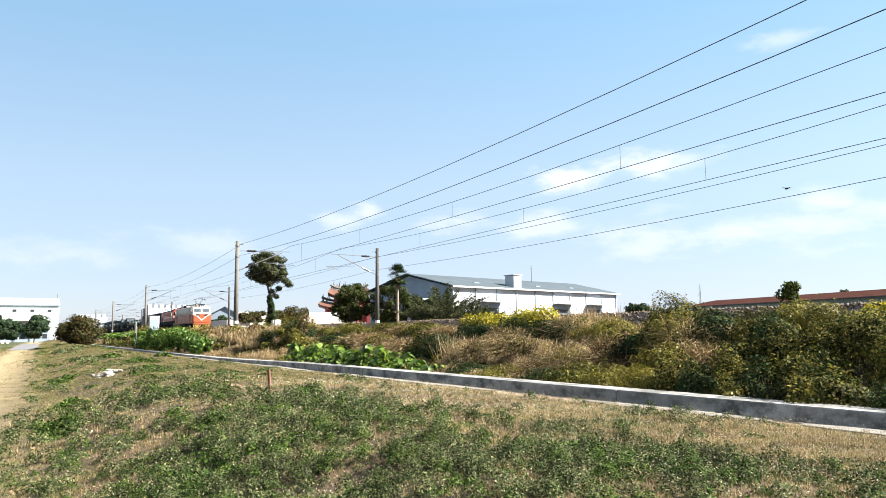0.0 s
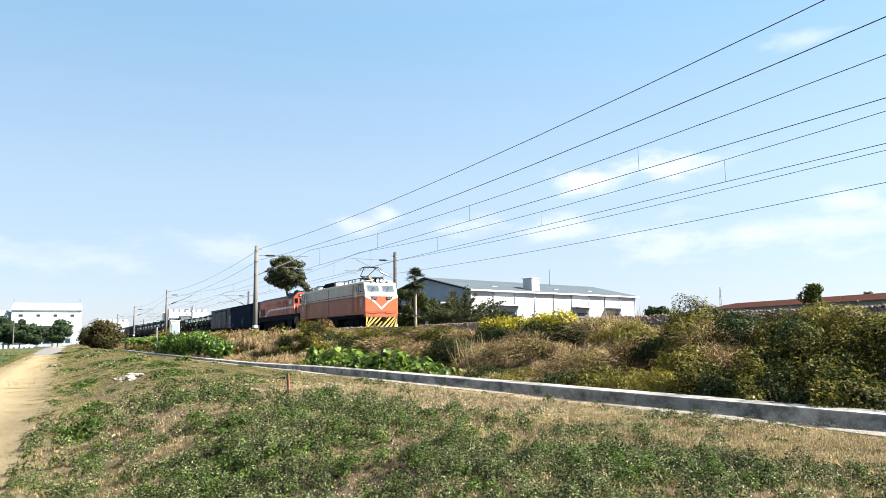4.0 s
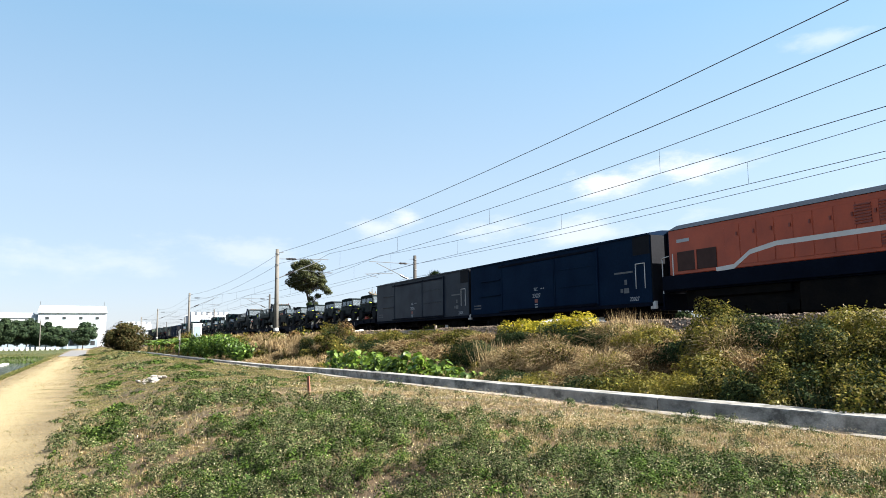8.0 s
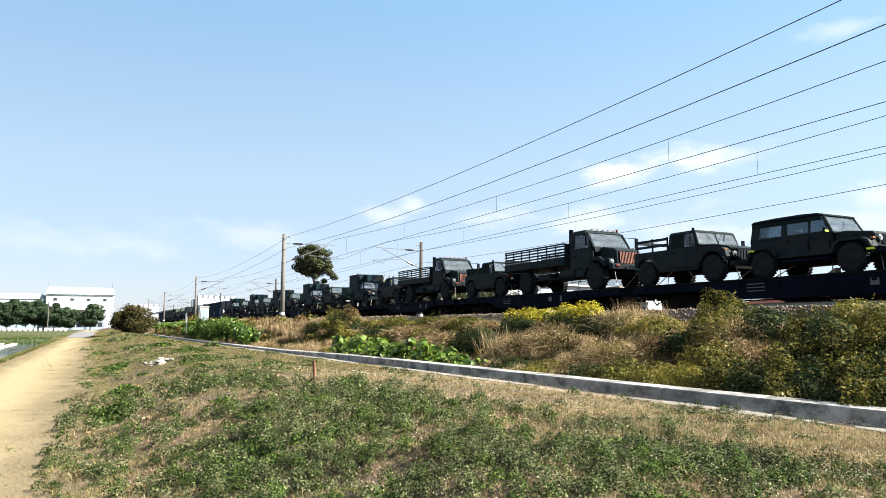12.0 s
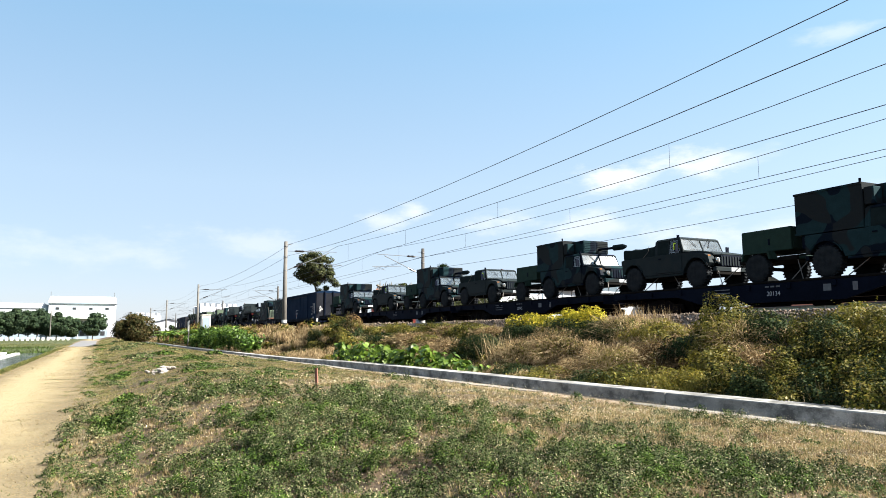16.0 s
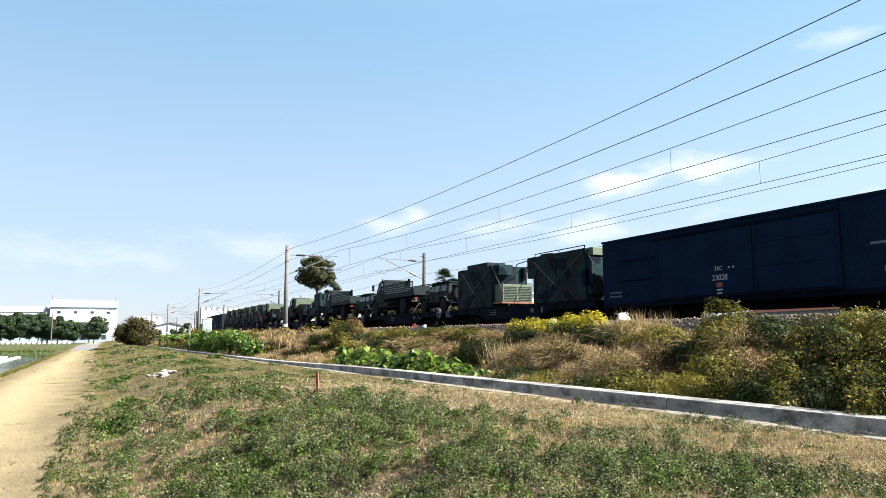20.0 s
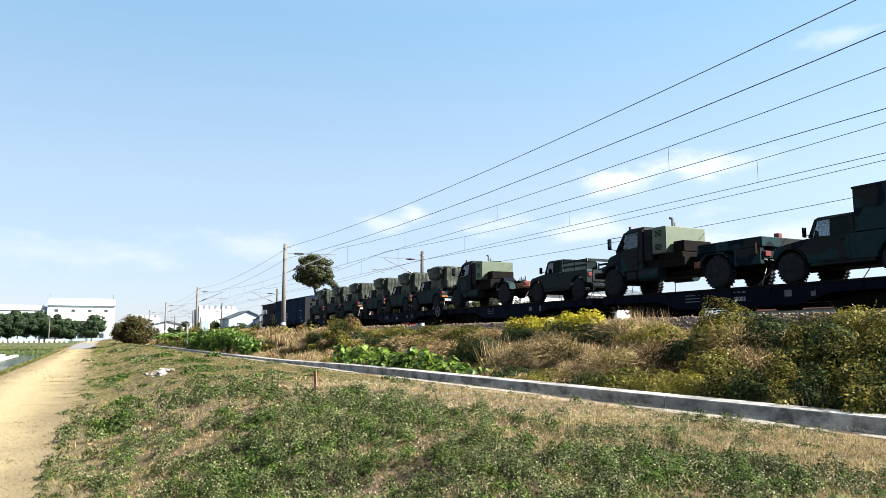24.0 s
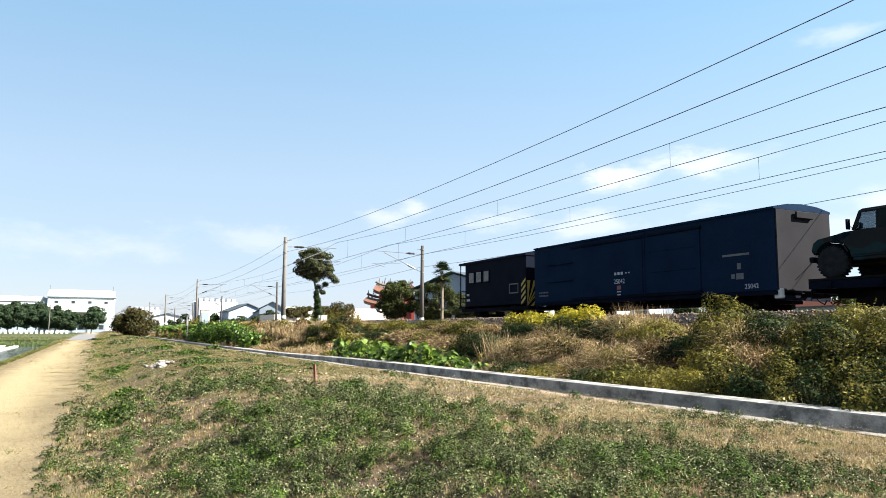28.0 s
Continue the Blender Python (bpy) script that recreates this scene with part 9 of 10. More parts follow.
def dome_leaves(cx, cy, cz, r, h, cover, s, out=0.75):
    """Leaves over many low domes at once: each clump is a rounded heap with leaves that face outward from it."""
    n = np.maximum((cover * np.pi * r * (r + 1.2 * h) / (1.1 * s * s)).astype(int), 5)
    k = np.repeat(np.arange(len(cx)), n)
    a, q = rng.uniform(0, 2 * np.pi, len(k)), np.sqrt(rng.uniform(0, 1, len(k)))
    a2 = a + 1.3 * k
    lump = 1 + 0.16 * np.sin(3 * a2) + 0.10 * np.sin(5 * a2 + 1.0)
    px, py = np.cos(a) * q, np.sin(a) * q
    up = np.sqrt(1 - 0.98 * q * q)
    pos = np.stack([cx[k] + r[k] * lump * px, cy[k] + r[k] * lump * py, cz[k] + h[k] * up * rng.uniform(0.55, 1.15, len(k)),
                    out * px, out * py, 0.35 + 0.5 * up], 1)
    return leaves(pos, s, 0.5, 0.5)


def tuft_blades(cx, cy, cz, r, n, length, width):
    """Grass tufts: blades that spring from one foot and spread."""
    k = np.repeat(np.arange(len(cx)), n)
    a, el = rng.uniform(0, 2 * np.pi, len(k)), rng.uniform(0.35, 1.5, len(k))
    d = np.stack([np.cos(a) * np.cos(el), np.sin(a) * np.cos(el), np.sin(el)], 1)
    ln = (length[k] * rng.uniform(0.5, 1.2, len(k)))[:, None]
    foot = np.stack([cx[k], cy[k], cz[k] - 0.005], 1) + np.stack([np.cos(a), np.sin(a), 0 * a], 1) * (r[k] * rng.uniform(0, 1, len(k)))[:, None]
    side = np.stack([-np.sin(a), np.cos(a), 0 * a], 1) * width
    v = np.empty((len(k), 3, 3))
    v[:, 0], v[:, 1], v[:, 2] = foot - side, foot + side, foot + d * ln
    return v.reshape(-1, 3), np.arange(3 * len(k)).reshape(len(k), 3)


# weeds and grass in clumps, with bare dry ground between them, none beyond the camera's right edge
weed, weed_dark, tuft_green, tuft_dry = [], [], [], []
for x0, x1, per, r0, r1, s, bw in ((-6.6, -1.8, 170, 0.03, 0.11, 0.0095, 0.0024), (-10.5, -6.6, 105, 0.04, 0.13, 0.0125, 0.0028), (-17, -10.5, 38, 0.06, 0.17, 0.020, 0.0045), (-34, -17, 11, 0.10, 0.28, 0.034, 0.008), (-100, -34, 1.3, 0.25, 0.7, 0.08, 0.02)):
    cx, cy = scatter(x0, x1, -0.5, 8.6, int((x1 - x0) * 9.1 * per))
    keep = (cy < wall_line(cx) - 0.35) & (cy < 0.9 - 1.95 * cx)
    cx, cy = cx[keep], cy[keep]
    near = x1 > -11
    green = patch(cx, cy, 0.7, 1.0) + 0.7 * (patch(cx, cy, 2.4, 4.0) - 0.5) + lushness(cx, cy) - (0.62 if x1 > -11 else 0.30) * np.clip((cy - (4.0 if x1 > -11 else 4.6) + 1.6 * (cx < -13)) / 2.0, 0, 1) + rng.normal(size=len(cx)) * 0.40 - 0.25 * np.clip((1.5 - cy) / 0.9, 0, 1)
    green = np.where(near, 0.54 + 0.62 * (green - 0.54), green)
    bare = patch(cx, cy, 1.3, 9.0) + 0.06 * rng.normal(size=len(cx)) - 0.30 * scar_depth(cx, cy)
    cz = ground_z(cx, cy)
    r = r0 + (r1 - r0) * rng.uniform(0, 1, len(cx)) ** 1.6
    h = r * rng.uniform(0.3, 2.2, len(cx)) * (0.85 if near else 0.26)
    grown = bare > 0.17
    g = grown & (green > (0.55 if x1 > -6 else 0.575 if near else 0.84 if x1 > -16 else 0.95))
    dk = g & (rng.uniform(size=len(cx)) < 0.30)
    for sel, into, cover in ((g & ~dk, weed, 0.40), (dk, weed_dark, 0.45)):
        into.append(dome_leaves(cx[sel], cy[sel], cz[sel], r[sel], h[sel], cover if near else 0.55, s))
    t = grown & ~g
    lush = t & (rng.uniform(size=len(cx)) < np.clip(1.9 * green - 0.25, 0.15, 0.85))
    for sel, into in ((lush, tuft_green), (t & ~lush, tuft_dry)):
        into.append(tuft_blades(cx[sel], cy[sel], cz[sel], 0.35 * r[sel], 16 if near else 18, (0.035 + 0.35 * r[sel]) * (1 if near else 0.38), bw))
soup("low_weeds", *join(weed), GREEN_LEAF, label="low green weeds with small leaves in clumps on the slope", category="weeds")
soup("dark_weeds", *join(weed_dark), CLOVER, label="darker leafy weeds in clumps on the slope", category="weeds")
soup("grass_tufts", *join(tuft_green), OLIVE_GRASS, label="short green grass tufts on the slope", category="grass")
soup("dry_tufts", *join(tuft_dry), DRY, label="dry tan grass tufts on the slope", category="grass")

# lush darker patches on the slope, as in low clumps
ch = []
for cx, cy, rx, ry, n in ((-13.4, 0.3, 1.3, 0.42, 3000), (-17.0, 0.5, 0.9, 0.35, 1200), (-29.5, 3.3, 2.0, 0.7, 2600), (-23.4, 3.0, 2.2, 0.5, 2200), (-26.5, 0.6, 2.0, 0.4, 1800), (-4.8, 4.1, 0.7, 0.4, 1500), (-9.6, 1.9, 0.5, 0.3, 500), (-6.6, 1.2, 0.5, 0.3, 600)):
    a, r = rng.uniform(0, 2 * np.pi, n), np.sqrt(rng.uniform(0, 1, n))
    x, y = cx + rx * r * np.cos(a), cy + ry * r * np.sin(a)
    z = ground_z(x, y) + rng.uniform(0, 0.24, n) * (1 - r * r) * np.clip(field(x, y, 6.0, 3.0) - 0.15, 0, 1)
    ch.append(leaves(np.stack([x, y, z], 1), 0.024 if cx > -11 else 0.034, 0.7))
soup("clover_clumps", *join(ch), CLOVER, label="lush green clumps of clover on the slope", category="weeds")

# verge and trodden straw of the path
ch, gr = [], []
for x0, x1, y0, y1, n, ln, w in ((-30, -5, -4.4, 0.3, 110000, 0.045, 0.0042), (-70, -30, -4.6, 0.4, 26000, 0.08, 0.012), (-110, -70, -4.6, 0.4, 9000, 0.12, 0.03)):
    x, y = scatter(x0, x1, y0, y1, n)
    worn = np.exp(-((y + 2.2 + 0.25 * np.sin(0.35 * x)) / 0.75) ** 2)
    tuft = patch(x, y, 1.6, 13.0)
    keep = rng.uniform(size=n) < (1 - 0.93 * worn) * (0.35 + 0.9 * tuft)
    x, y, tuft = x[keep], y[keep], tuft[keep]
    g = tuft + 0.35 * np.exp(-((y + 4.3) / 0.5) ** 2) + 0.35 * np.exp(-(y / 0.6) ** 2) + rng.normal(size=len(x)) * 0.1 > 0.80
    p = np.stack([x, y, ground_z(x, y) - 0.003], 1)
    ch.append(blades(p[~g], ln, w, 3.5))
    gr.append(blades(p[g], ln * 0.8, w, 1.2))
soup("path_straw", *join(ch), PALE_STRAW, label="trodden dry straw along the dirt path", category="grass")
for x0, x1, y0, y1, n in ((-86, -12, -4.9, -3.5, 34000), (-125, -88, -30, -3.5, 16000), (-180, -125, -30, -4, 6000)):
    x, y = scatter(x0, x1, y0, y1, n)
    gr.append(blades(np.stack([x, y, ground_z(x, y)], 1), 0.10, 0.022, 1.0))
x, y = scatter(-92.5, -86.5, -40, -4.6, 7000)
soup("pond_weed", *blades(np.stack([x, y, np.maximum(ground_z(x, y), -0.42)], 1), 0.22, 0.03, 0.5), CLOVER, label="bright green weed along the pond's far end", category="weeds")
soup("verge_grass", *join(gr), OLIVE_GRASS, label="tufted green grass along the path's verge", category="grass")


# the overgrown bank: mounds of vine and shrub, dry grass between
MOUNDS = ((-33.5, 10.4, 1.7, 1.2, 1.05), (-37.0, 10.2, 1.8, 1.3, 0.75), (-42.0, 10.6, 3.0, 1.3, 0.5), (-50.0, 10.6, 4.0, 1.4, 0.5), (-60.0, 10.5, 5.0, 1.5, 0.55), (-70, 10.5, 6.0, 1.6, 0.6), (-88, 10.0, 8.0, 2.2, 0.9))


def bank_z(x, y):
    z = ground_z(x, y)
    top = np.zeros_like(x)
    for cx, cy, rx, ry, h in MOUNDS:
        d = ((x - cx) / rx) ** 2 + ((y - cy) / ry) ** 2
        top = np.maximum(top, h * np.clip(1 - d, 0, 1) ** 0.6)
    return z + top


def mop(c, r, n, length, width):
    """A drooping tuft of dry grass: blades spring from the middle and hang outward in two pieces."""
    a, el = rng.uniform(0, 2 * np.pi, n), rng.uniform(0.05, 1.35, n)
    d = np.stack([np.cos(a) * np.cos(el), np.sin(a) * np.cos(el), np.sin(el)], 1)
    ln = length * rng.uniform(0.6, 1.2, n)[:, None]
    s = np.asarray(c) + rng.normal(size=(n, 3)) * np.array([0.4, 0.4, 0.12]) * r
    mid = s + d * ln * 0.6
    end = mid + np.stack([np.cos(a) * 0.45, np.sin(a) * 0.45, rng.uniform(-1.0, 0.0, n)], 1) * ln * 0.75
    side = np.stack([-np.sin(a), np.cos(a), np.zeros(n)], 1) * width
    v = np.empty((n, 4, 3))
    v[:, 0], v[:, 1], v[:, 2], v[:, 3] = s - side, mid + side, end, mid - side
    return v.reshape(-1, 3), np.arange(4 * n).reshape(n, 4)


taken = []
kinds = {"vine": [], "lime": [], "dark": [], "brown": [], "dry": [], "twig": []}
rd = random.Random(5)


def heap(cx, cy, rx, h, kind, sz=1.0):
    """A heap of scrambling growth: a lumpy dome of leaves or drooping dry grass, with sprigs that stand out of it."""
    ry = min(rx, 0.62) * rd.uniform(0.9, 1.15)
    zc = float(ground_z(np.array([cx]), np.array([cy]))[0])
    taken.append((cx, cy, 0.8 * min(rx, ry)))
    area = math.pi * rx * ry + 2.6 * (rx + ry) * h
    ph = rd.uniform(0, 6.28)

    def shell(n, deep):
        d = rng.normal(size=(n, 3))
        d[:, 2] = np.abs(d[:, 2]) * 1.1 - 0.25
        d /= np.linalg.norm(d, axis=1, keepdims=True)
        f = 1 + 0.17 * np.sin(5.0 * d[:, 0] + 3.1 * d[:, 2] + ph) + 0.14 * np.sin(6.1 * d[:, 1] - 4.3 * d[:, 0] + 2 * ph) + 0.08 * np.sin(13 * d[:, 2] + 9 * d[:, 0] + ph)
        f *= 1 - deep * rng.uniform(0, 1, n) ** 2
        return np.array([cx, cy, zc]) + d * f[:, None] * np.array([rx, ry, h]), d

    if kind in ("tan", "brown"):
        n = int(area * (850 if kind == "tan" else 600) / sz)
        p, d = shell(n, 0.35)
        fall = np.stack([d[:, 0], d[:, 1], -0.1 - 0.9 * rng.uniform(0, 1, n)], 1) + 0.55 * rng.normal(size=(n, 3))
        ln = rng.uniform(0.10, 0.27, n)[:, None]
        mid = p + d * 0.5 * ln + 0.25 * fall * ln
        end = mid + fall * 0.55 * ln
        side = np.cross(d, rng.normal(size=(n, 3)))
        side *= 0.0042 * sz / (np.linalg.norm(side, axis=1, keepdims=True) + 1e-9)
        v = np.empty((n, 4, 3))
        v[:, 0], v[:, 1], v[:, 2], v[:, 3] = p, mid + side, end, mid - side
        kinds["dry"].append((v.reshape(-1, 3), np.arange(4 * n).reshape(n, 4)))
    if kind == "tan":
        p, d = shell(int(area * 800 / sz), 0.35)
        kinds[rd.choice(("vine", "lime"))].append(leaves(np.concatenate([p, d], 1), 0.024 * sz, 0.4))
    else:
        s = rd.choice((0.022, 0.026, 0.030)) * sz
        p, d = shell(int(area * (1.35 if kind != "brown" else 0.9) / (1.1 * s * s)), 0.30)
        kinds[kind].append(leaves(np.concatenate([p, d], 1), s, 0.45))
        if kind in ("vine", "dark"):
            p, d = shell(int(area * 90), 0.1)
            kinds["lime"].append(leaves(np.concatenate([p, d], 1)[p[:, 2] > zc + 0.55 * h], s, 0.45))
    for j in range(int(5 * area) + 2):
        p, d = shell(1, 0.1)
        way = d[0] * 0.6 + np.array([rd.uniform(-0.5, 0.5), rd.uniform(-0.5, 0.5), rd.uniform(0.2, 0.9)])
        ln, m = rd.uniform(0.10, 0.30), 9
        f = np.linspace(0, 1, m)[:, None]
        q = p + way * ln * f - np.array([0, 0, 0.35]) * ln * f * f + rng.normal(size=(m, 3)) * 0.014
        kinds["brown" if kind == "tan" else rd.choice((kind, "lime", kind))].append(leaves(q, 0.021 * sz, 0.4))


# heaps along the bank's top, its middle and its foot: place, half-width, height, what grows there
# some dark heaps put the shade of the bank's hollows into their leaves
TOP_HEAPS = ((-13.0, 11.9, 0.76, 0.42, "lime"), (-11.1, 12.1, 0.62, 0.81, "vine"), (-10.8, 11.5, 0.58, 0.66, "lime"), (-10.1, 12.1, 0.55, 0.53, "dark"), (-9.1, 12.0, 0.42, 0.5, "vine"), (-8.5, 12.3, 0.63, 0.55, "lime"), (-7.9, 12.2, 0.49, 0.52, "lime"), (-8.2, 11.4, 0.51, 0.68, "dark"), (-18.9, 11.9, 1.19, 0.47, "dark"), (-16.8, 11.9, 1.17, 0.52, "dark"), (-15.2, 11.7, 0.92, 0.52, "dark"), (-14.5, 12.0, 0.80, 0.48, "tan"), (-22.4, 12.0, 1.6, 0.39, "vine"), (-25.7, 12.2, 1.97, 0.41, "vine"), (-29.8, 12.2, 2.5, 0.4, "lime"), (-34.6, 12.3, 3.17, 0.36, "brown"))
MID_HEAPS = ((-15.6, 10.9, 1.21, 0.61, "tan"), (-12.8, 10.4, 0.93, 0.56, "tan"), (-13.2, 9.9, 0.8, 0.38, "brown"), (-12.0, 11.0, 0.63, 0.43, "brown"), (-11.5, 11.3, 0.56, 0.39, "dark"), (-10.1, 10.6, 0.54, 0.55, "lime"), (-10.4, 11.5, 0.55, 0.5, "tan"), (-9.1, 10.6, 0.54, 0.53, "brown"), (-8.5, 10.9, 0.47, 0.58, "vine"), (-7.8, 11.0, 0.47, 0.71, "vine"), (-7.1, 10.9, 0.43, 0.7, "vine"), (-19.6, 10.6, 1.2, 0.65, "dark"), (-22.0, 10.9, 1.41, 0.26, "brown"), (-16.8, 10.6, 0.9, 0.57, "tan"), (-25.6, 11.2, 1.87, 0.31, "brown"), (-28.6, 11.2, 2.24, 0.33, "dark"))
FOOT_HEAPS = ((-13.8, 9.3, 0.87, 0.36, "lime"), (-11.3, 9.4, 0.65, 0.45, "vine"), (-10.3, 9.3, 0.52, 0.44, "lime"), (-9.6, 9.5, 0.55, 0.5, "lime"), (-8.8, 9.6, 0.51, 0.65, "vine"), (-8.2, 9.4, 0.42, 0.54, "dark"), (-7.9, 9.7, 0.42, 0.71, "vine"), (-7.2, 9.5, 0.38, 0.63, "dark"), (-6.8, 9.8, 0.42, 0.77, "vine"), (-6.2, 9.6, 0.37, 0.75, "dark"), (-15.5, 9.5, 0.68, 0.36, "dark"), (-12.2, 9.3, 0.63, 0.35, "dark"), (-6.6, 9.15, 0.36, 0.36, "dark"), (-6.1, 9.1, 0.3, 0.4, "vine"), (-7.3, 9.1, 0.35, 0.31, "lime"))
for row in (TOP_HEAPS, MID_HEAPS, FOOT_HEAPS):
    for x, y, rx, h, kind in row:
        heap(x, y, min(rx, 1.25), h, kind, 1.0 if x > -17 else 1.3)
        if rx > 1.25:
            heap(x - 1.3, y + 0.1, 0.8, h * 0.85, kind, 1.4)
            heap(x + 1.3, y - 0.1, 0.8, h * 0.8, "vine" if kind != "vine" else "brown", 1.4)
for x, y, rx, h, kind in ((-34.3, 10.7, 1.25, 1.15, "lime"), (-32.7, 10.3, 1.1, 0.9, "vine"), (-35.8, 10.1, 1.0, 0.8, "dark"), (-33.6, 9.5, 0.9, 0.55, "vine")):
    heap(x, y, rx, h, kind, 1.6)
for k in range(9):
    heap(-6.0 + 1.3 * k, 9.5 + rd.uniform(-0.2, 0.3), 0.7, 0.6, rd.choice(("vine", "dark", "brown")), 1.0 if k < 2 else 2.0)
    heap(-6.9 + 1.3 * k, 11.4 + rd.uniform(-0.2, 0.3), 0.8, 0.65, rd.choice(("vine", "lime", "dark")), 1.0 if k < 2 else 2.0)
for x0, x1, per, sz in ((-16, -4.6, 60, 0.75), (-31, -16, 50, 1.0), (-40, -31, 60, 1.1), (-110, -40, 14, 2.4), (-4.6, 9, 10, 1.6)):
    for k in range(int((x1 - x0) * per)):
        cx = rd.uniform(x0, x1)
        low = float(wall_line(np.array([cx]))[0])
        cy = low + 0.70 + (12.95 - low - 0.70) * rd.random() ** 0.85
        if -20.6 < cx < -15.0 and cy > 11.3:
            continue
        r = rd.choice((0.16, 0.22, 0.30, 0.42, 0.55) if x1 < -30 else (0.12, 0.16, 0.22, 0.28)) * rd.uniform(0.85, 1.15) * (1.5 if x1 < -39 else 1.0)
        edge = cy > 12.2
        if edge:
            r *= 0.6
        r = min(r, (cy - low - 0.42) * 0.8)
        # lumps keep apart, so that dark gaps stay between them
        if any((cx - u) ** 2 + (1.3 * (cy - v)) ** 2 < (0.63 * (r + w)) ** 2 for u, v, w in taken):
            continue
        taken.append((cx, cy, r))
        zc = float(bank_z(np.array([cx]), np.array([cy]))[0])
        c = (cx, cy, zc - (0.05 if not edge else 0.6) * r + rd.uniform(-0.12, 0.14) * (not edge) - 0.3 * r * max(0, cy - 11.2) * (not edge))
        tan = 0.5 + 0.5 * noise.noise((cx * 0.35, cy * 0.6, 3.0)) + (0.22 if -25 < cx < -12.6 else 0.0) + (0.48 if -50 < cx < -29.5 and cy < 11.4 and abs(cx + 33.5) > 1.6 else 0.0) + (0.10 if cy > 12 else 0.0) - (0.07 if cx > -12.2 else 0.0)
        pick = rd.random()
        if rd.random() < (tan - 0.30) * 1.15:
            kinds["dry"].append(mop(c, r, int(480 * r / 0.35 / sz), 0.62 * r + (0.16 if not edge else 0.07), 0.005 * sz))
            continue
        q = ball(c, r, int((2900 * r * r + 120 * r) / sz ** 1.5) + 40, (1.2, 1.0, 0.95))
        q = q[q[:, 2] > c[2] - 0.55 * r]
        kind = "lime" if pick < 0.27 else "dark" if pick < 0.50 else "brown" if pick < 0.68 else "vine"
        # dark lumps are sunk, their colour standing in for shade in the recesses
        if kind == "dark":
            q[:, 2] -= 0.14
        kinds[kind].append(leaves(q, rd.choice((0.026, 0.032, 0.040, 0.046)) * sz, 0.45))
        # sprigs that stand out of the lump
        for j in range(rd.randint(1, 4)):
            a, up = rd.uniform(0, 6.28), rd.uniform(0.5, 1.0)
            tip = np.array([math.cos(a) * 0.7, math.sin(a) * 0.7, up]) * (min(r, 0.38) * rd.uniform(1.0, 1.4) if not edge else 0.16)
            f = np.linspace(0.45, 1.0, 9)[:, None]
            kinds[kind].append(leaves(np.array(c) + tip * f + rng.normal(size=(9, 3)) * 0.03, 0.034 * sz, 0.5))
    n = int((x1 - x0) * 6.0 * 420 / sz ** 1.5)
    x, y = scatter(x0, x1, 6.0, 13.3, n)
    keep = y > wall_line(x) + 0.55
    x, y = x[keep], y[keep]
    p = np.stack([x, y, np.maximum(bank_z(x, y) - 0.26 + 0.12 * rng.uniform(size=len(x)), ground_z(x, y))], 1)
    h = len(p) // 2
    # low dark leaves colour the gaps as shade would
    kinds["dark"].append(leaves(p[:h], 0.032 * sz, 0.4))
    v, f = blades(p[h:], 0.22, 0.006 * sz, 1.2)
    kinds["twig"].append((v, f))
soup("bank_vines", *join(kinds["vine"]), BANK_LEAF, label="tangled green vines covering the railway bank", category="vines")
soup("lime_vines", *join(kinds["lime"]), LIME_LEAF, label="yellowish-green vines in lumps on the railway bank", category="vines")
soup("dark_vines", *join(kinds["dark"]), DARK_LEAF, label="dark green shrubs on the railway bank, some sunk as gap shade", category="shrubs")
soup("withered_vines", *join(kinds["brown"]), WITHERED, label="withered brown vines in lumps on the railway bank", category="vines")
soup("bank_dry_grass", *join(kinds["dry"]), DRY, label="drooping tan tufts of dry grass on the railway bank", category="grass")
soup("bank_twigs", *join(kinds["twig"]), DRY, label="dry stalks standing among the vines", category="grass")
# near-black sheet beneath the leaves, in place of the shade among the stems
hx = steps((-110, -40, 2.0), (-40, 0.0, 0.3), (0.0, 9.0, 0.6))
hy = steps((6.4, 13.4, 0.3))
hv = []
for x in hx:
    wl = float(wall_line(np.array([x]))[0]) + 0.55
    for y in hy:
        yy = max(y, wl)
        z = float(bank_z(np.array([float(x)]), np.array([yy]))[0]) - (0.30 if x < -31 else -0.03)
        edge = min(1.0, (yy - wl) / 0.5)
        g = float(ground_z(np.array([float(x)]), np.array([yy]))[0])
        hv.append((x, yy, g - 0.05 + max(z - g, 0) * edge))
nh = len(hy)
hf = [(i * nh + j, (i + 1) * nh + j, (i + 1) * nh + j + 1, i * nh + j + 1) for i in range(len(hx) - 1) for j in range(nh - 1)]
GAP_SHADE = mat("gap_shade_brown", (0.006, 0.006, 0.003), 0.95, vary=0.5, scale=3, fine=18, bump=1.0, second=(0.014, 0.011, 0.006), spec=0.05)
soup("stem_tangle", hv, hf, GAP_SHADE, label="near-black sheet under the vines, standing in for shade between stems", category="undergrowth", smooth=True)

# tall straw tufts
ch = []
for cx, cy, n, ln in ((-17.6, 10.2, 170, 0.9), (-17.1, 10.1, 110, 0.75), (-14.6, 12.6, 380, 0.62), (-13.9, 12.7, 220, 0.55), (-6.7, 9.3, 60, 0.5), (-16.0, 10.6, 90, 0.6), (-21.5, 10.4, 80, 0.6), (-6.2, 9.3, 40, 0.45)):
    x, y = cx + rng.normal(size=n) * 0.28, cy + rng.normal(size=n) * 0.16
    ch.append(blades(np.stack([x, y, bank_z(x, y)], 1), ln, 0.008, 0.55))
soup("straw_tufts", *join(ch), DRY, label="tall pale straw tufts on the bank", category="grass")


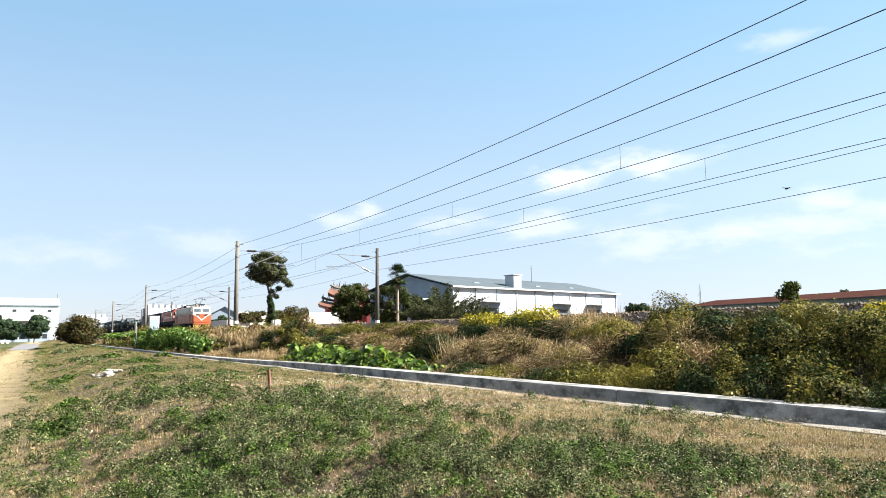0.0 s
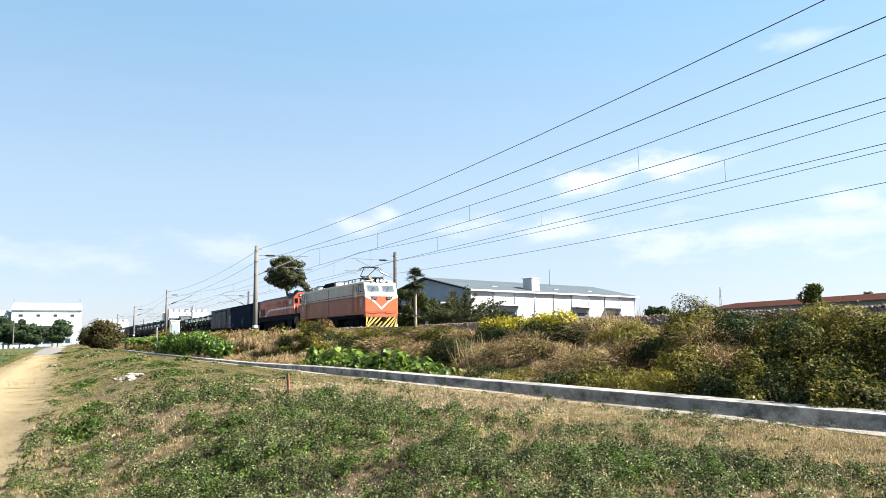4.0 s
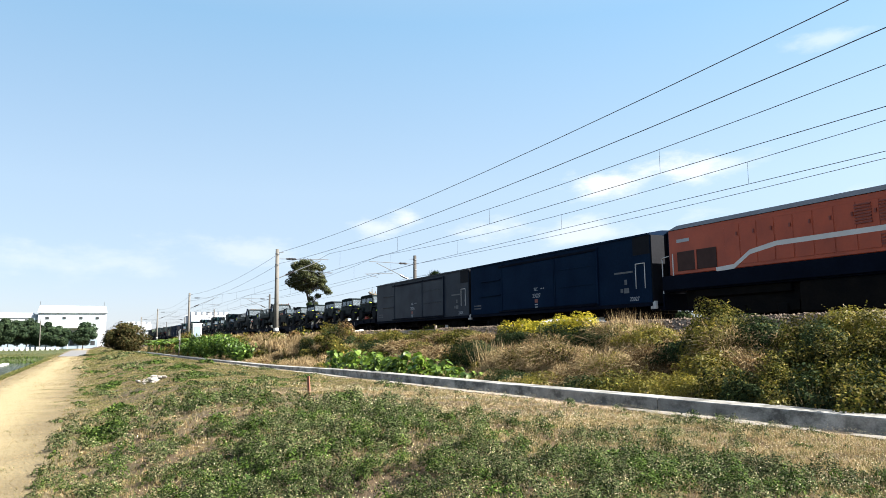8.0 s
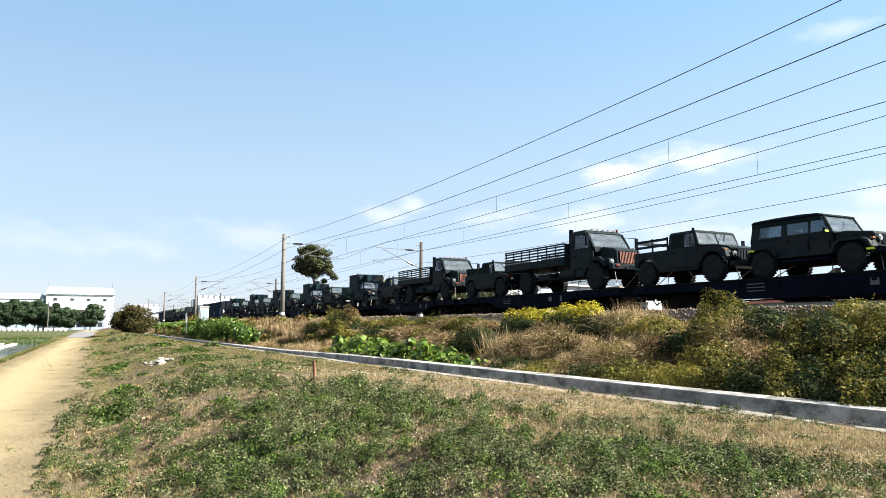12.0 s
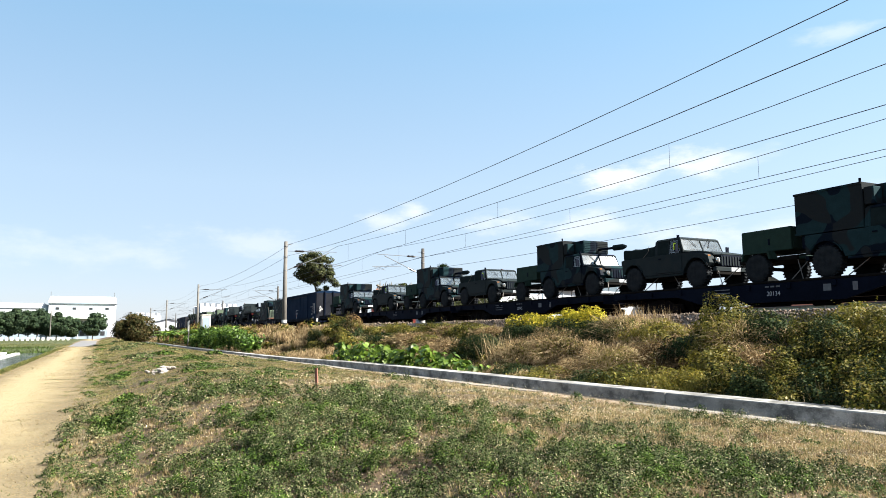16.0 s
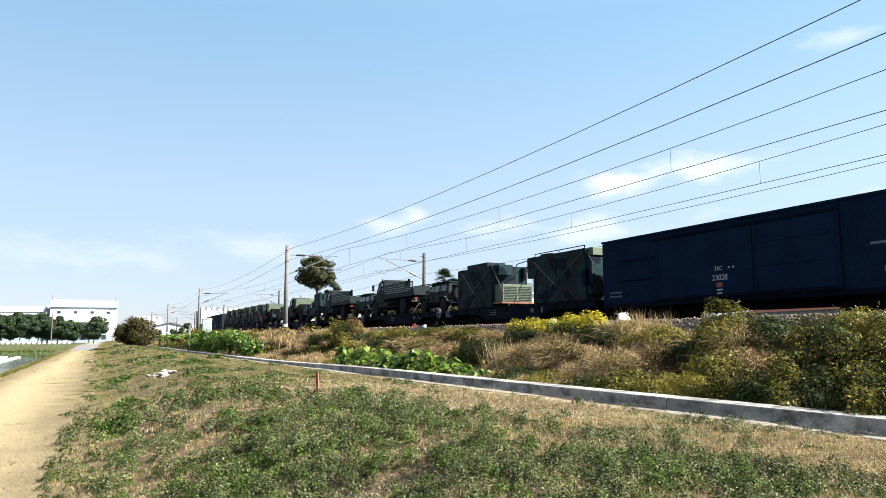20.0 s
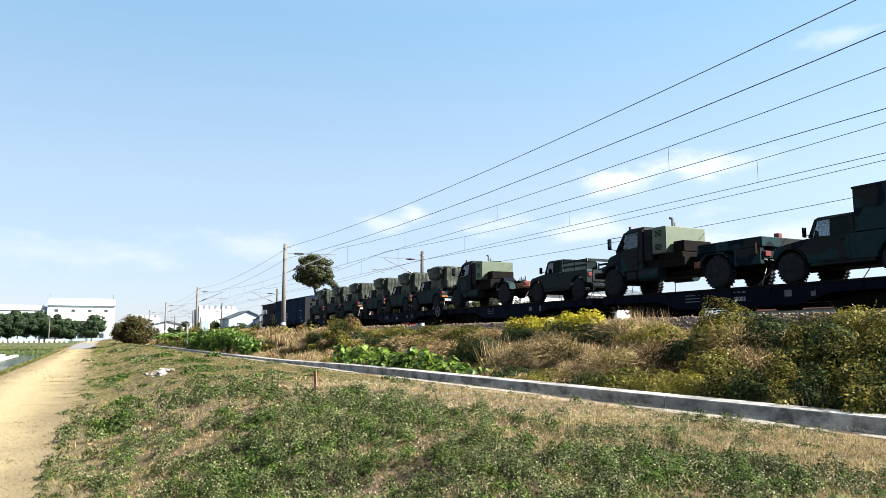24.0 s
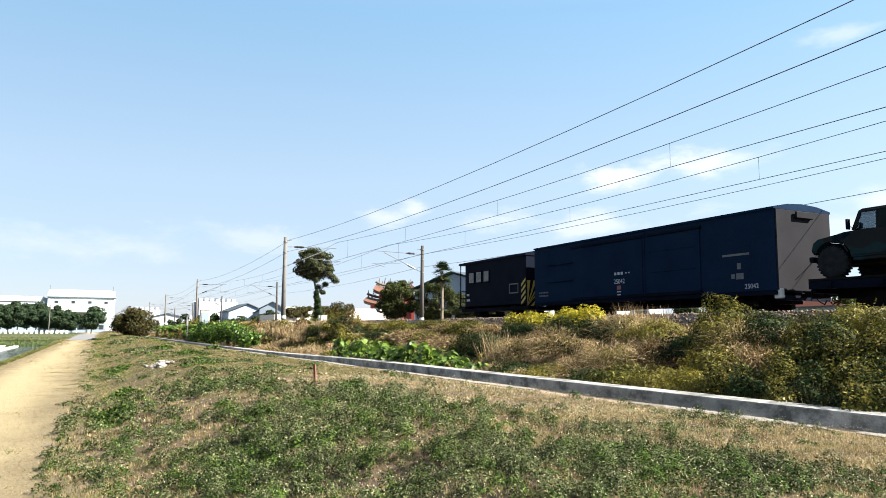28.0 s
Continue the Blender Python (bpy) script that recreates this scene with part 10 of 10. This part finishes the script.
def foliage_thing(name, label, category, material, pts, size, stems=(), group="", aspect=0.55, up=0.4):
    t = thing(name, label, category, group)
    v, f = leaves(np.asarray(pts), size, up, aspect)
    me_ob = soup("foliage", v, f, material, kind="")
    me_ob.parent = t
    if stems:
        bm = bmesh.new()
        for p, q, r, r2 in stems:
            add_rod(bm, p, q, r, 6, r2)
        singles("stem", bm, BARK, t)
    return t


# yellow-leaved shrubs on the bank's edge
def yellow_shrub(label, spots, size):
    t = thing("yellow_shrub", label, "shrub")
    top, low = [], []
    for c, r in spots:
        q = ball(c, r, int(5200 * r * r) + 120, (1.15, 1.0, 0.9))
        # tops counted as lit go yellow; dark green below also colours in the underside's shade
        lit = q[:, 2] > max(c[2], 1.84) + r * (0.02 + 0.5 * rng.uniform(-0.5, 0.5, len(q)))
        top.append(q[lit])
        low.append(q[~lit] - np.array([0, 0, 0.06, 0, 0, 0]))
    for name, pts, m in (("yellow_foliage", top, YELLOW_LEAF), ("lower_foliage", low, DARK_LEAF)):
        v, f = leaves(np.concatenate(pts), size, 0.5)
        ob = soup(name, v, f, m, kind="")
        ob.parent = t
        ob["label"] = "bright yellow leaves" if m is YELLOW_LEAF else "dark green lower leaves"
    return t


rd = random.Random(31)
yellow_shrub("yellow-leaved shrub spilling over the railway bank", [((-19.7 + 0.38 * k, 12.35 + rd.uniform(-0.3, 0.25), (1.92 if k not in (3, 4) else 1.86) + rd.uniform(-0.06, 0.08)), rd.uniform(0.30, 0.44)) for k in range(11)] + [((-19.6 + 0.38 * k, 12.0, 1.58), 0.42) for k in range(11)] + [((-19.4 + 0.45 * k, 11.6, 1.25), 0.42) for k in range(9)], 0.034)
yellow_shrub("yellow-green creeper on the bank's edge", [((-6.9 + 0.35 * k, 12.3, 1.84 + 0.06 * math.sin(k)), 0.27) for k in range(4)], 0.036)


def broad_leaf(bm, base, tip, width):
    """One big heart-shaped leaf, dished along its rib."""
    b, t = Vector(base), Vector(tip)
    d = t - b
    side = d.cross(Vector((0, 0, 1)))
    side = side.normalized() if side.length > 1e-4 else Vector((1, 0, 0))
    up = side.cross(d).normalized()
    prof = ((0.0, 0.25), (0.15, 0.85), (0.4, 1.0), (0.7, 0.65), (1.0, 0.0))
    rows = []
    for f, w in prof:
        c = b + d * f - up * 0.12 * d.length * f * f
        rows.append([bm.verts.new(c - side * w * width + up * 0.2 * w * width), bm.verts.new(c), bm.verts.new(c + side * w * width + up * 0.2 * w * width)])
    for r, q in zip(rows, rows[1:]):
        for k in range(2):
            bm.faces.new((r[k], r[k + 1], q[k + 1], q[k]))


LEAF_MESH = []
for bend in (0.0, 0.25, 0.5):
    bm = bmesh.new()
    broad_leaf(bm, (0, 0, 0), (1, 0, -bend), 0.46)
    add_rod(bm, (-0.55, 0, -0.45), (0.05, 0, 0), 0.014, 4, caps=False)
    me = bpy.data.meshes.new("leaf")
    bm.to_mesh(me)
    bm.free()
    me.materials.append(BROAD)
    me.shade_smooth()
    LEAF_MESH.append(me)


def broad_plant(x, y, z, h, n, size, label, group):
    """A bushy plant of big leaves on stalks, each leaf a part."""
    t = thing("broad_leaf_plant", label, "plant", group, pose(x, y, z))
    bm = bmesh.new()
    add_rod(bm, (0, 0, -0.05), (0.02, 0.01, h * 0.8), 0.022, 6, 0.012)
    part("stalk", bm, BROAD, t)
    for k in range(n):
        a = random.uniform(0, 360)
        f = 0.25 + 0.75 * (k + random.random()) / n
        r = random.uniform(0.04, 0.32) * (1.25 - 0.7 * f)
        lf = new("leaf", random.choice(LEAF_MESH))
        lf.parent = t
        s = size * random.uniform(0.7, 1.2)
        lf.matrix_basis = pose(r * math.cos(radians(a)), r * math.sin(radians(a)), h * f, random.uniform(-25, 25), random.uniform(-5, 50), a) @ Matrix.Scale(s, 4)
    return t


random.seed(21)
for k in range(37):
    x = -26.6 + 0.265 * k + random.uniform(-0.2, 0.2)
    y = 8.75 + 0.05 * x + 0.72 + random.uniform(0, 0.9)
    fall = 1 - 0.75 * max(0, (k - 24) / 16)
    broad_plant(x, y, height(x, y), random.uniform(0.55, 0.9) * fall, 31, 0.18, "bright green broad-leaved plant behind the low wall", "broad-leaved plants by the wall")
for x, y in ((-5.7, 9.45), (-5.2, 9.6)):
    broad_plant(x, y, height(x, y) + 0.1, 0.42, 10, 0.16, "broad-leaved green plant growing through the vines", "broad-leaved plants by the wall")
for k in range(32):
    x = -64.5 + 0.76 * k + random.uniform(-0.3, 0.3)
    y = wall_y(x) + 0.7 + random.uniform(0, 0.9)
    h = random.uniform(0.8, 1.1) * (1.75 * (0.62 + 0.38 * math.sin(k * 0.09 + 0.4)) if k > 8 else 1.2)
    z = height(x, y)
    t = thing("leafy_plant", "tall bright green leafy plant behind the wall", "plant", "leafy plants by the wall", pose(x, y, z))
    bm, pts = bmesh.new(), []
    for j in range(7):
        a = j * 0.9 + k
        tip = Vector((0.42 * math.cos(a) * random.uniform(0.4, 1.0), 0.42 * math.sin(a) * random.uniform(0.4, 1.0), h * random.uniform(0.7, 1.0)))
        add_rod(bm, (0, 0, -0.05), tip, 0.018, 5, 0.008)
        for i in range(44):
            f = random.uniform(0.15, 1.0)
            pts.append((tip.x * f + random.gauss(0, 0.09), tip.y * f + random.gauss(0, 0.09), tip.z * f + random.gauss(0, 0.05)))
    part("stem", bm, BROAD, t)
    v, f = leaves(np.array(pts), 0.105, 0.35, 0.5)
    ob = soup("foliage", v, f, FRESH_LEAF, kind="")
    ob.parent = t


def banana(x, y, z, h):
    t = thing("banana_plant", "light green banana plant with torn leaves", "plant", "banana plants", pose(x, y, z))
    bm = bmesh.new()
    add_rod(bm, (0, 0, 0), (0, 0, h * 0.5), 0.10, 8, 0.06)
    part("stem", bm, BROAD, t)
    bm = bmesh.new()
    for k in range(8):
        a = k * 2.4 + x
        p = Vector((0, 0, h * 0.45))
        prev, w0 = None, 0.0
        for j in range(6):
            f = j / 5
            c = p + Vector((math.cos(a) * f * h * 0.6, math.sin(a) * f * h * 0.6, h * (0.75 * f - 0.65 * f * f)))
            w = 0.22 * h / 2 * math.sin(math.pi * (0.12 + 0.85 * f))
            s = Vector((-math.sin(a), math.cos(a), 0)) * w
            row = [bm.verts.new(c - s), bm.verts.new(c), bm.verts.new(c + s)]
            if prev:
                for q in range(2):
                    bm.faces.new((prev[q], prev[q + 1], row[q + 1], row[q]))
            prev = row
    singles("leaf", bm, BROAD, t)
    return t


for k in range(14):
    x = -92 + 2.2 * k + random.uniform(-0.6, 0.6)
    y = 5.2 + 0.028 * (x + 92) + random.uniform(0.6, 2.0)
    banana(x, y, height(x, y) - 0.05, random.uniform(1.5, 2.3))


# ---- trees and bushes ----
def tree(name, label, category, x, y, z, trunk, clumps, n, size, material, group="", trunk_r=0.2, bark=None):
    """trunk: points of the stem; clumps: (dx, dy, dz, r) from its foot; limbs run to each clump."""
    t = thing(name, label, category, group, pose(x, y, z))
    bm = bmesh.new()
    for i, (p, q) in enumerate(zip(trunk, trunk[1:])):
        f = 1 - i / len(trunk) * 0.6
        add_rod(bm, p, q, trunk_r * f, 8, trunk_r * (1 - (i + 1) / len(trunk) * 0.6))
    part("trunk", bm, bark or BARK, t)
    bm = bmesh.new()
    for c in clumps:
        s = Vector(trunk[-1]) if c[2] > trunk[-1][2] else Vector(trunk[len(trunk) // 2])
        e = Vector(c[:3])
        m = (s + e) / 2 + Vector((0, 0, 0.15 * (e - s).length))
        add_rod(bm, s, m, trunk_r * 0.35, 6, trunk_r * 0.22)
        add_rod(bm, m, e, trunk_r * 0.22, 6, trunk_r * 0.08)
    part("branchwork", bm, bark or BARK, t)
    pts = np.concatenate([ball(c[:3], c[3], n, (1, 1, 0.8)) for c in clumps])
    v, f = leaves(pts, size, 0.3, 0.6)
    ob = soup("crown", v, f, material, kind="")
    ob.parent = t
    return t


def clump_set(seed, n, rx, ry, rz, cz, r0, r1):
    rd = random.Random(seed)
    out = []
    for k in range(n):
        a, b = rd.uniform(0, 6.28), rd.uniform(-1, 1)
        q = math.sqrt(1 - b * b) * rd.uniform(0.55, 1)
        out.append((rx * q * math.cos(a), ry * q * math.sin(a), cz + rz * b, rd.uniform(r0, r1)))
    return out


# the tall tree with an open rounded crown behind the line
tree("tall_tree", "tall dark tree with a bare leaning trunk and rounded crown", "tree", -105.6, 30.2, 0.9, [(0, 0, 0), (0.1, -0.1, 3.0), (-0.2, -0.5, 6.0), (-0.3, -1.0, 8.0)], [(dx * 1.0 - 0.2, dy - 1.1, dz, r) for dx, dy, dz, r in clump_set(3, 60, 2.9, 2.9, 2.0, 10.5, 0.35, 0.85) + clump_set(4, 26, 1.7, 1.7, 1.4, 10.2, 0.4, 0.8)] + [(-0.1, -0.4, 7.0, 0.5), (0.3, 0.6, 7.4, 0.5), (0.2, 0.3, 6.2, 0.45), (-1.0, -0.6, 8.2, 0.55), (0.8, -0.9, 8.0, 0.5)] + [(-1.6 + 0.3 * math.sin(k), -3.4 + 0.45 * k, 9.3 + 0.3 * math.cos(2 * k), 0.65) for k in range(4)] + [(1.0 + 0.3 * math.sin(k), 0.8 + 0.4 * k, 9.0 - 0.35 * k, 0.6) for k in range(4)], 230, 0.12, FEATHER_LEAF, trunk_r=0.26)
# creepers at its foot and over the white wall
foliage_thing("creeper", "dark creeper climbing the tree's foot and the wall", "creeper", DARK_LEAF, np.concatenate([ball((-105.4 + 0.25 * math.sin(2.1 * k), 30.2 - 0.08 * k, 1.6 + 0.6 * k), 0.85 - 0.05 * k, 340) for k in range(10)] + [ball((-103.8, 30.6, 1.8), 1.0, 500)]), 0.15)
foliage_thing("creeper", "grey-green creeper hanging over the white wall", "creeper", OLD_LEAF, np.concatenate([ball((-129.0 - 0.22 * k + rd.uniform(-0.3, 0.3), 36.5 + 0.75 * k, 4.9 + rd.uniform(-0.9, 0.5)), rd.uniform(0.6, 1.5), 420, (0.6, 1, 1.0)) for k in range(10)] + [ball((-126.6 - 0.2 * k, 30.4 + 0.6 * k, 4.6 + rd.uniform(-0.8, 0.6)), rd.uniform(0.5, 1.1), 260, (0.6, 1, 0.8)) for k in range(8)]), 0.2)
# trees beside the temple
tree("leafy_tree", "broad green tree beside the temple", "tree", -100, 40.5, 0.9, [(0, 0, 0), (0.2, 0, 2.2), (0, 0.2, 3.6)], clump_set(8, 64, 3.3, 3.2, 2.7, 5.0, 0.45, 0.95), 250, 0.13, SHADE_LEAF, "trees behind the line", 0.25)
tree("leafy_tree", "broad dark green tree behind the palm", "tree", -94.8, 44.6, 0.9, [(0, 0, 0), (0.2, 0, 1.8), (0, 0.2, 3.0)], clump_set(9, 70, 5.2, 3.0, 2.5, 4.5, 0.45, 1.0), 250, 0.13, SHADE_LEAF, "trees behind the line", 0.22)
tree("leafy_tree", "dark green tree beside the warehouse", "tree", -92.0, 48.5, 0.9, [(0, 0, 0), (0.2, 0, 1.8), (0, 0.2, 3.0)], clump_set(14, 18, 2.4, 2.2, 1.9, 3.9, 0.9, 1.3), 380, 0.19, DARK_LEAF, "trees behind the line", 0.2)


def feathery_tree(x, y, z, h, w):
    """A spreading thin-leaved tree: many slanting branches set with fine foliage."""
    t = thing("feathery_tree", "spreading fine-branched tree before the warehouse", "tree", "", pose(x, y, z))
    bm, pts = bmesh.new(), []
    rd = random.Random(17)
    add_rod(bm, (0, 0, 0), (0.1, 0, h * 0.35), 0.16, 8, 0.12)
    for k in range(90):
        a = rd.uniform(0, 6.28)
        s = Vector((0.1, 0, h * rd.uniform(0.12, 0.4)))
        e = Vector((math.cos(a) * w * rd.uniform(0.45, 1.0), math.sin(a) * w * rd.uniform(0.45, 1.0), h * rd.uniform(0.25, 0.8)))
        if k < 12:
            e = Vector((e.x * 0.4, e.y * 0.4, h * rd.uniform(0.75, 1.0)))
        add_rod(bm, s, e, 0.035, 5, 0.01)
        for j in range(230):
            f = rd.uniform(0.25, 1.0)
            p = s + (e - s) * f
            pts.append((p.x + rd.gauss(0, 0.16), p.y + rd.gauss(0, 0.16), p.z + rd.gauss(0, 0.12)))
    part("branchwork", bm, BARK, t)
    v, f = leaves(np.array(pts), 0.14, 0.3, 0.4)
    ob = soup("crown", v, f, FEATHER_LEAF, kind="")
    ob.parent = t
    return t


feathery_tree(-81.8, 46.2, 0.9, 7.2, 7.2)
feathery_tree(-77.5, 49.5, 0.9, 4.2, 3.4)["label"] = "low spreading fine-branched tree near the warehouse doors"


def palm(x, y, z, h):
    t = thing("fan_palm", "tall fan palm with a shaggy dry skirt under the crown", "palm tree", "", pose(x, y, z))
    bm = bmesh.new()
    for k in range(12):
        add_rod(bm, (0.06 * math.sin(k * 0.3), 0, h * k / 12), (0.06 * math.sin(k * 0.3 + 0.3), 0, h * (k + 1) / 12), 0.21 - 0.004 * k, 10, 0.205 - 0.004 * k)
    part("trunk", bm, PALM_BARK, t)
    rd = random.Random(4)
    bm = bmesh.new()
    for k in range(58):
        a, el = rd.uniform(0, 6.28), rd.uniform(-1.0, 1.4)
        d = Vector((math.cos(a) * math.cos(el), math.sin(a) * math.cos(el), math.sin(el)))
        s = Vector((0, 0, h))
        c = s + d * rd.uniform(0.8, 1.15)
        add_rod(bm, s, c, 0.02, 4, 0.012)
        side = d.cross(Vector((0, 0, 1))).normalized()
        up = side.cross(d)
        for j in range(9):
            g = (j - 4) / 4 * 1.05
            q = c + (d * math.cos(g) + side * math.sin(g)) * 1.0 - Vector((0, 0, 0.18 * abs(g)))
            w = (side * math.cos(g) - d * math.sin(g)) * 0.06
            bm.faces.new([bm.verts.new(c), bm.verts.new((c + q) / 2 - w), bm.verts.new(q), bm.verts.new((c + q) / 2 + w)])
    part("crown", bm, DARK_LEAF, t)
    bm = bmesh.new()
    for k in range(60):
        a = rd.uniform(0, 6.28)
        s = Vector((0.12 * math.cos(a), 0.12 * math.sin(a), h - rd.uniform(0, 0.5)))
        e = s + Vector((0.45 * math.cos(a), 0.45 * math.sin(a), -rd.uniform(0.6, 1.5)))
        w = Vector((-math.sin(a), math.cos(a), 0)) * 0.09
        bm.faces.new([bm.verts.new(s), bm.verts.new((s + e) / 2 - w), bm.verts.new(e), bm.verts.new((s + e) / 2 + w)])
    part("dry_skirt", bm, DRY, t, "hanging dead fronds")
    return t


palm(-90.1, 43.3, 0.9, 8.5)
# dark bush on the crest where the path ends
pts = np.concatenate([ball((-95 + c[0], 4.0 + c[1], 0.7 + c[2]), c[3], 420, (1, 1, 0.85)) for c in clump_set(23, 26, 2.6, 2.1, 1.2, 1.35, 0.7, 1.15)])
foliage_thing("round_bush", "big brownish-green bush on the crest above the path", "bush", OLD_LEAF, pts, 0.13, [((-95 + dx, 4.0 + dy, 0.4), (-95 + 2 * dx, 4.0 + 2 * dy, 2.2), 0.06, 0.03) for dx, dy in ((0.4, 0.3), (-0.5, 0.2), (0.1, -0.6), (0.6, -0.4))])
# row of trees before the factory
for k, (y, h) in enumerate(((-26.0, 5.8), (-23.4, 6.6), (-21.0, 6.2), (-18.8, 6.4), (-16.9, 7.0), (-15.0, 6.2), (-13.2, 6.8), (-11.2, 6.0), (-9.2, 6.4), (-6.6, 5.0), (-1.6, 6.3))):
    tree("street_tree", "round-crowned dark green tree before the factory", "tree", -190, y, 0.0, [(0, 0, 0), (0.1, 0.1, 1.4), (0, 0.2, 2.4)], clump_set(30 + k, 34, 2.4, 2.9, h * 0.34, h * 0.62, 0.6, 1.3), 260, 0.2, FAR_LEAF, "trees before the factory", 0.13)
# trees and shrubs beyond the line
tree("small_tree", "small leafy tree standing before the long shed", "tree", -51.0, 74.3, 0.7, [(0, 0, 0), (0, 0, 2.0), (0.1, 0, 3.2)], clump_set(50, 14, 1.2, 1.2, 1.6, 4.0, 0.5, 0.9), 320, 0.14, LIT_LEAF, "trees beyond the line", 0.1)
tree("small_tree", "dark conical tree beyond the railway bank", "tree", -63.5, 62.5, 0.7, [(0, 0, 0), (0, 0, 2.0), (0.1, 0, 3.2)], clump_set(51, 16, 1.7, 1.7, 1.0, 2.6, 0.5, 0.9), 300, 0.15, DARK_LEAF, "trees beyond the line", 0.1)
for k, (x, y, h, w) in enumerate(((-62, 128, 9.0, 2.2), (-80, 132, 7.8, 1.6), (-69, 130, 7.6, 1.0), (-55, 127, 8.4, 1.3))):
    tree("far_tree", "dark tree showing over the shed's roof", "tree", x, y, 0.7, [(0, 0, 0), (0, 0, h * 0.4), (0.1, 0, h * 0.6)], clump_set(60 + k, 10, w, w, 1.0, h - 1.6, 0.6, 1.0), 220, 0.22, DARK_LEAF, "trees over the shed", 0.15)
for k, (x, y, h, w) in enumerate(((-172, 29.5, 3.6, 2.0), (-166, 32.2, 3.4, 1.4), (-157, 34.0, 5.0, 2.0), (-161, 32.0, 3.2, 1.6), (-178, 42.5, 5.5, 2.4), (-190, 26.5, 4.6, 2.0), (-165, 34, 4.0, 2.4), (-150, 33, 4.0, 2.0), (-205, 26, 5, 3.0), (-260, 25, 6, 4.0))):
    tree("shrub_tree", "dark green shrub beside the trackside workshops", "tree", x, y, 0.6, [(0, 0, 0), (0, 0, h * 0.3), (0.1, 0, h * 0.5)], clump_set(70 + k, 12, w, w, h * 0.3, h * 0.55, 0.8, 1.3), 220, 0.24, DARK_LEAF, "shrubs by the workshops", 0.12)


# ---- a bird crossing the sky ----
FEATHER = mat("dark_feathers", (0.03, 0.028, 0.026), 0.8, vary=0.3, scale=8, fine=60)
bird = thing("bird", "small dark bird flying low over the sheds", "bird")
bird.scale = (0.62, 0.62, 0.62)
bm = lathe([(0.0, -0.16), (0.022, -0.12), (0.045, -0.03), (0.05, 0.04), (0.03, 0.10), (0.026, 0.13), (0.0, 0.175)], 10)
bm.transform(Matrix.Rotation(radians(90), 4, "Z"))
part("body", bm, FEATHER, bird, smooth=True)
part("tail", prism([(0.13, 0.0), (0.26, 0.012), (0.26, 0.018), (0.13, 0.016)], -0.035, 0.035), FEATHER, bird)
BIRD_WINGS = []
for s in (-1, 1):
    bm = bmesh.new()
    top = [bm.verts.new((x, s * y, z)) for x, y, z in ((-0.06, 0, 0.006), (-0.07, 0.12, 0.012), (-0.01, 0.27, 0.006), (0.03, 0.26, 0.004), (0.06, 0.13, 0.006), (0.07, 0, 0.004))]
    low = [bm.verts.new(v.co - Vector((0, 0, 0.008))) for v in top]
    bm.faces.new(top)
    bm.faces.new(low[::-1])
    for i in range(6):
        bm.faces.new((top[i], low[i], low[(i + 1) % 6], top[(i + 1) % 6]))
    bmesh.ops.recalc_face_normals(bm, faces=bm.faces[:])
    BIRD_WINGS.append((part("wing", bm, FEATHER, bird), s))


def run(t):
    """How far the train has come at t seconds."""
    return 14.518 * (t - 14) - 0.0178552 * (t - 14) ** 2


def motions():
    for ob, x, y, z, turn in TRAIN:
        walk(ob, [(t, pose(x + run(t), y, z, 0, 0, turn)) for t in range(0, 29, 2)])
    # each wheelset rolls under its wagon
    ends = [k * 28 / 720 for k in range(721)]
    for w, x, r in SPIN:
        walk(w, [(t, Matrix.Translation((x, 0, r)) @ Matrix.Rotation(run(t) / r, 4, "Y")) for t in ends])
    # the bird glides down across the line and settles beyond it
    walk(bird, [(t, pose(x, y, z, 0, tip, -18)) for t, x, y, z, tip in (
        (0, -13.66, 20.0, 5.94, 0), (0.3, -14.07, 20.5, 5.9, 0), (0.6, -14.54, 21.0, 5.47, -12), (0.9, -15.38, 21.5, 4.58, -18), (1.2, -16.9, 22.0, 3.77, -10), (1.5, -20.5, 23.0, 3.45, -5),
        (1.8, -25.5, 24.5, 3.2, -5), (2.1, -30.5, 26.5, 2.7, -10), (2.4, -34.0, 28.0, 1.9, 0), (2.8, -36.0, 29.2, height(-36.0, 29.2) + 0.03, 0), (28, -36.0, 29.2, height(-36.0, 29.2) + 0.03, 0))])
    for wing, s in BIRD_WINGS:
        walk(wing, [(k / 10, Matrix.Rotation(radians(s * (32 * math.sin(k * 2.1) + 8)), 4, "X")) for k in range(27)] + [(2.9, Matrix.Rotation(radians(-s * 60), 4, "X")), (28, Matrix.Rotation(radians(-s * 60), 4, "X"))])


motions()
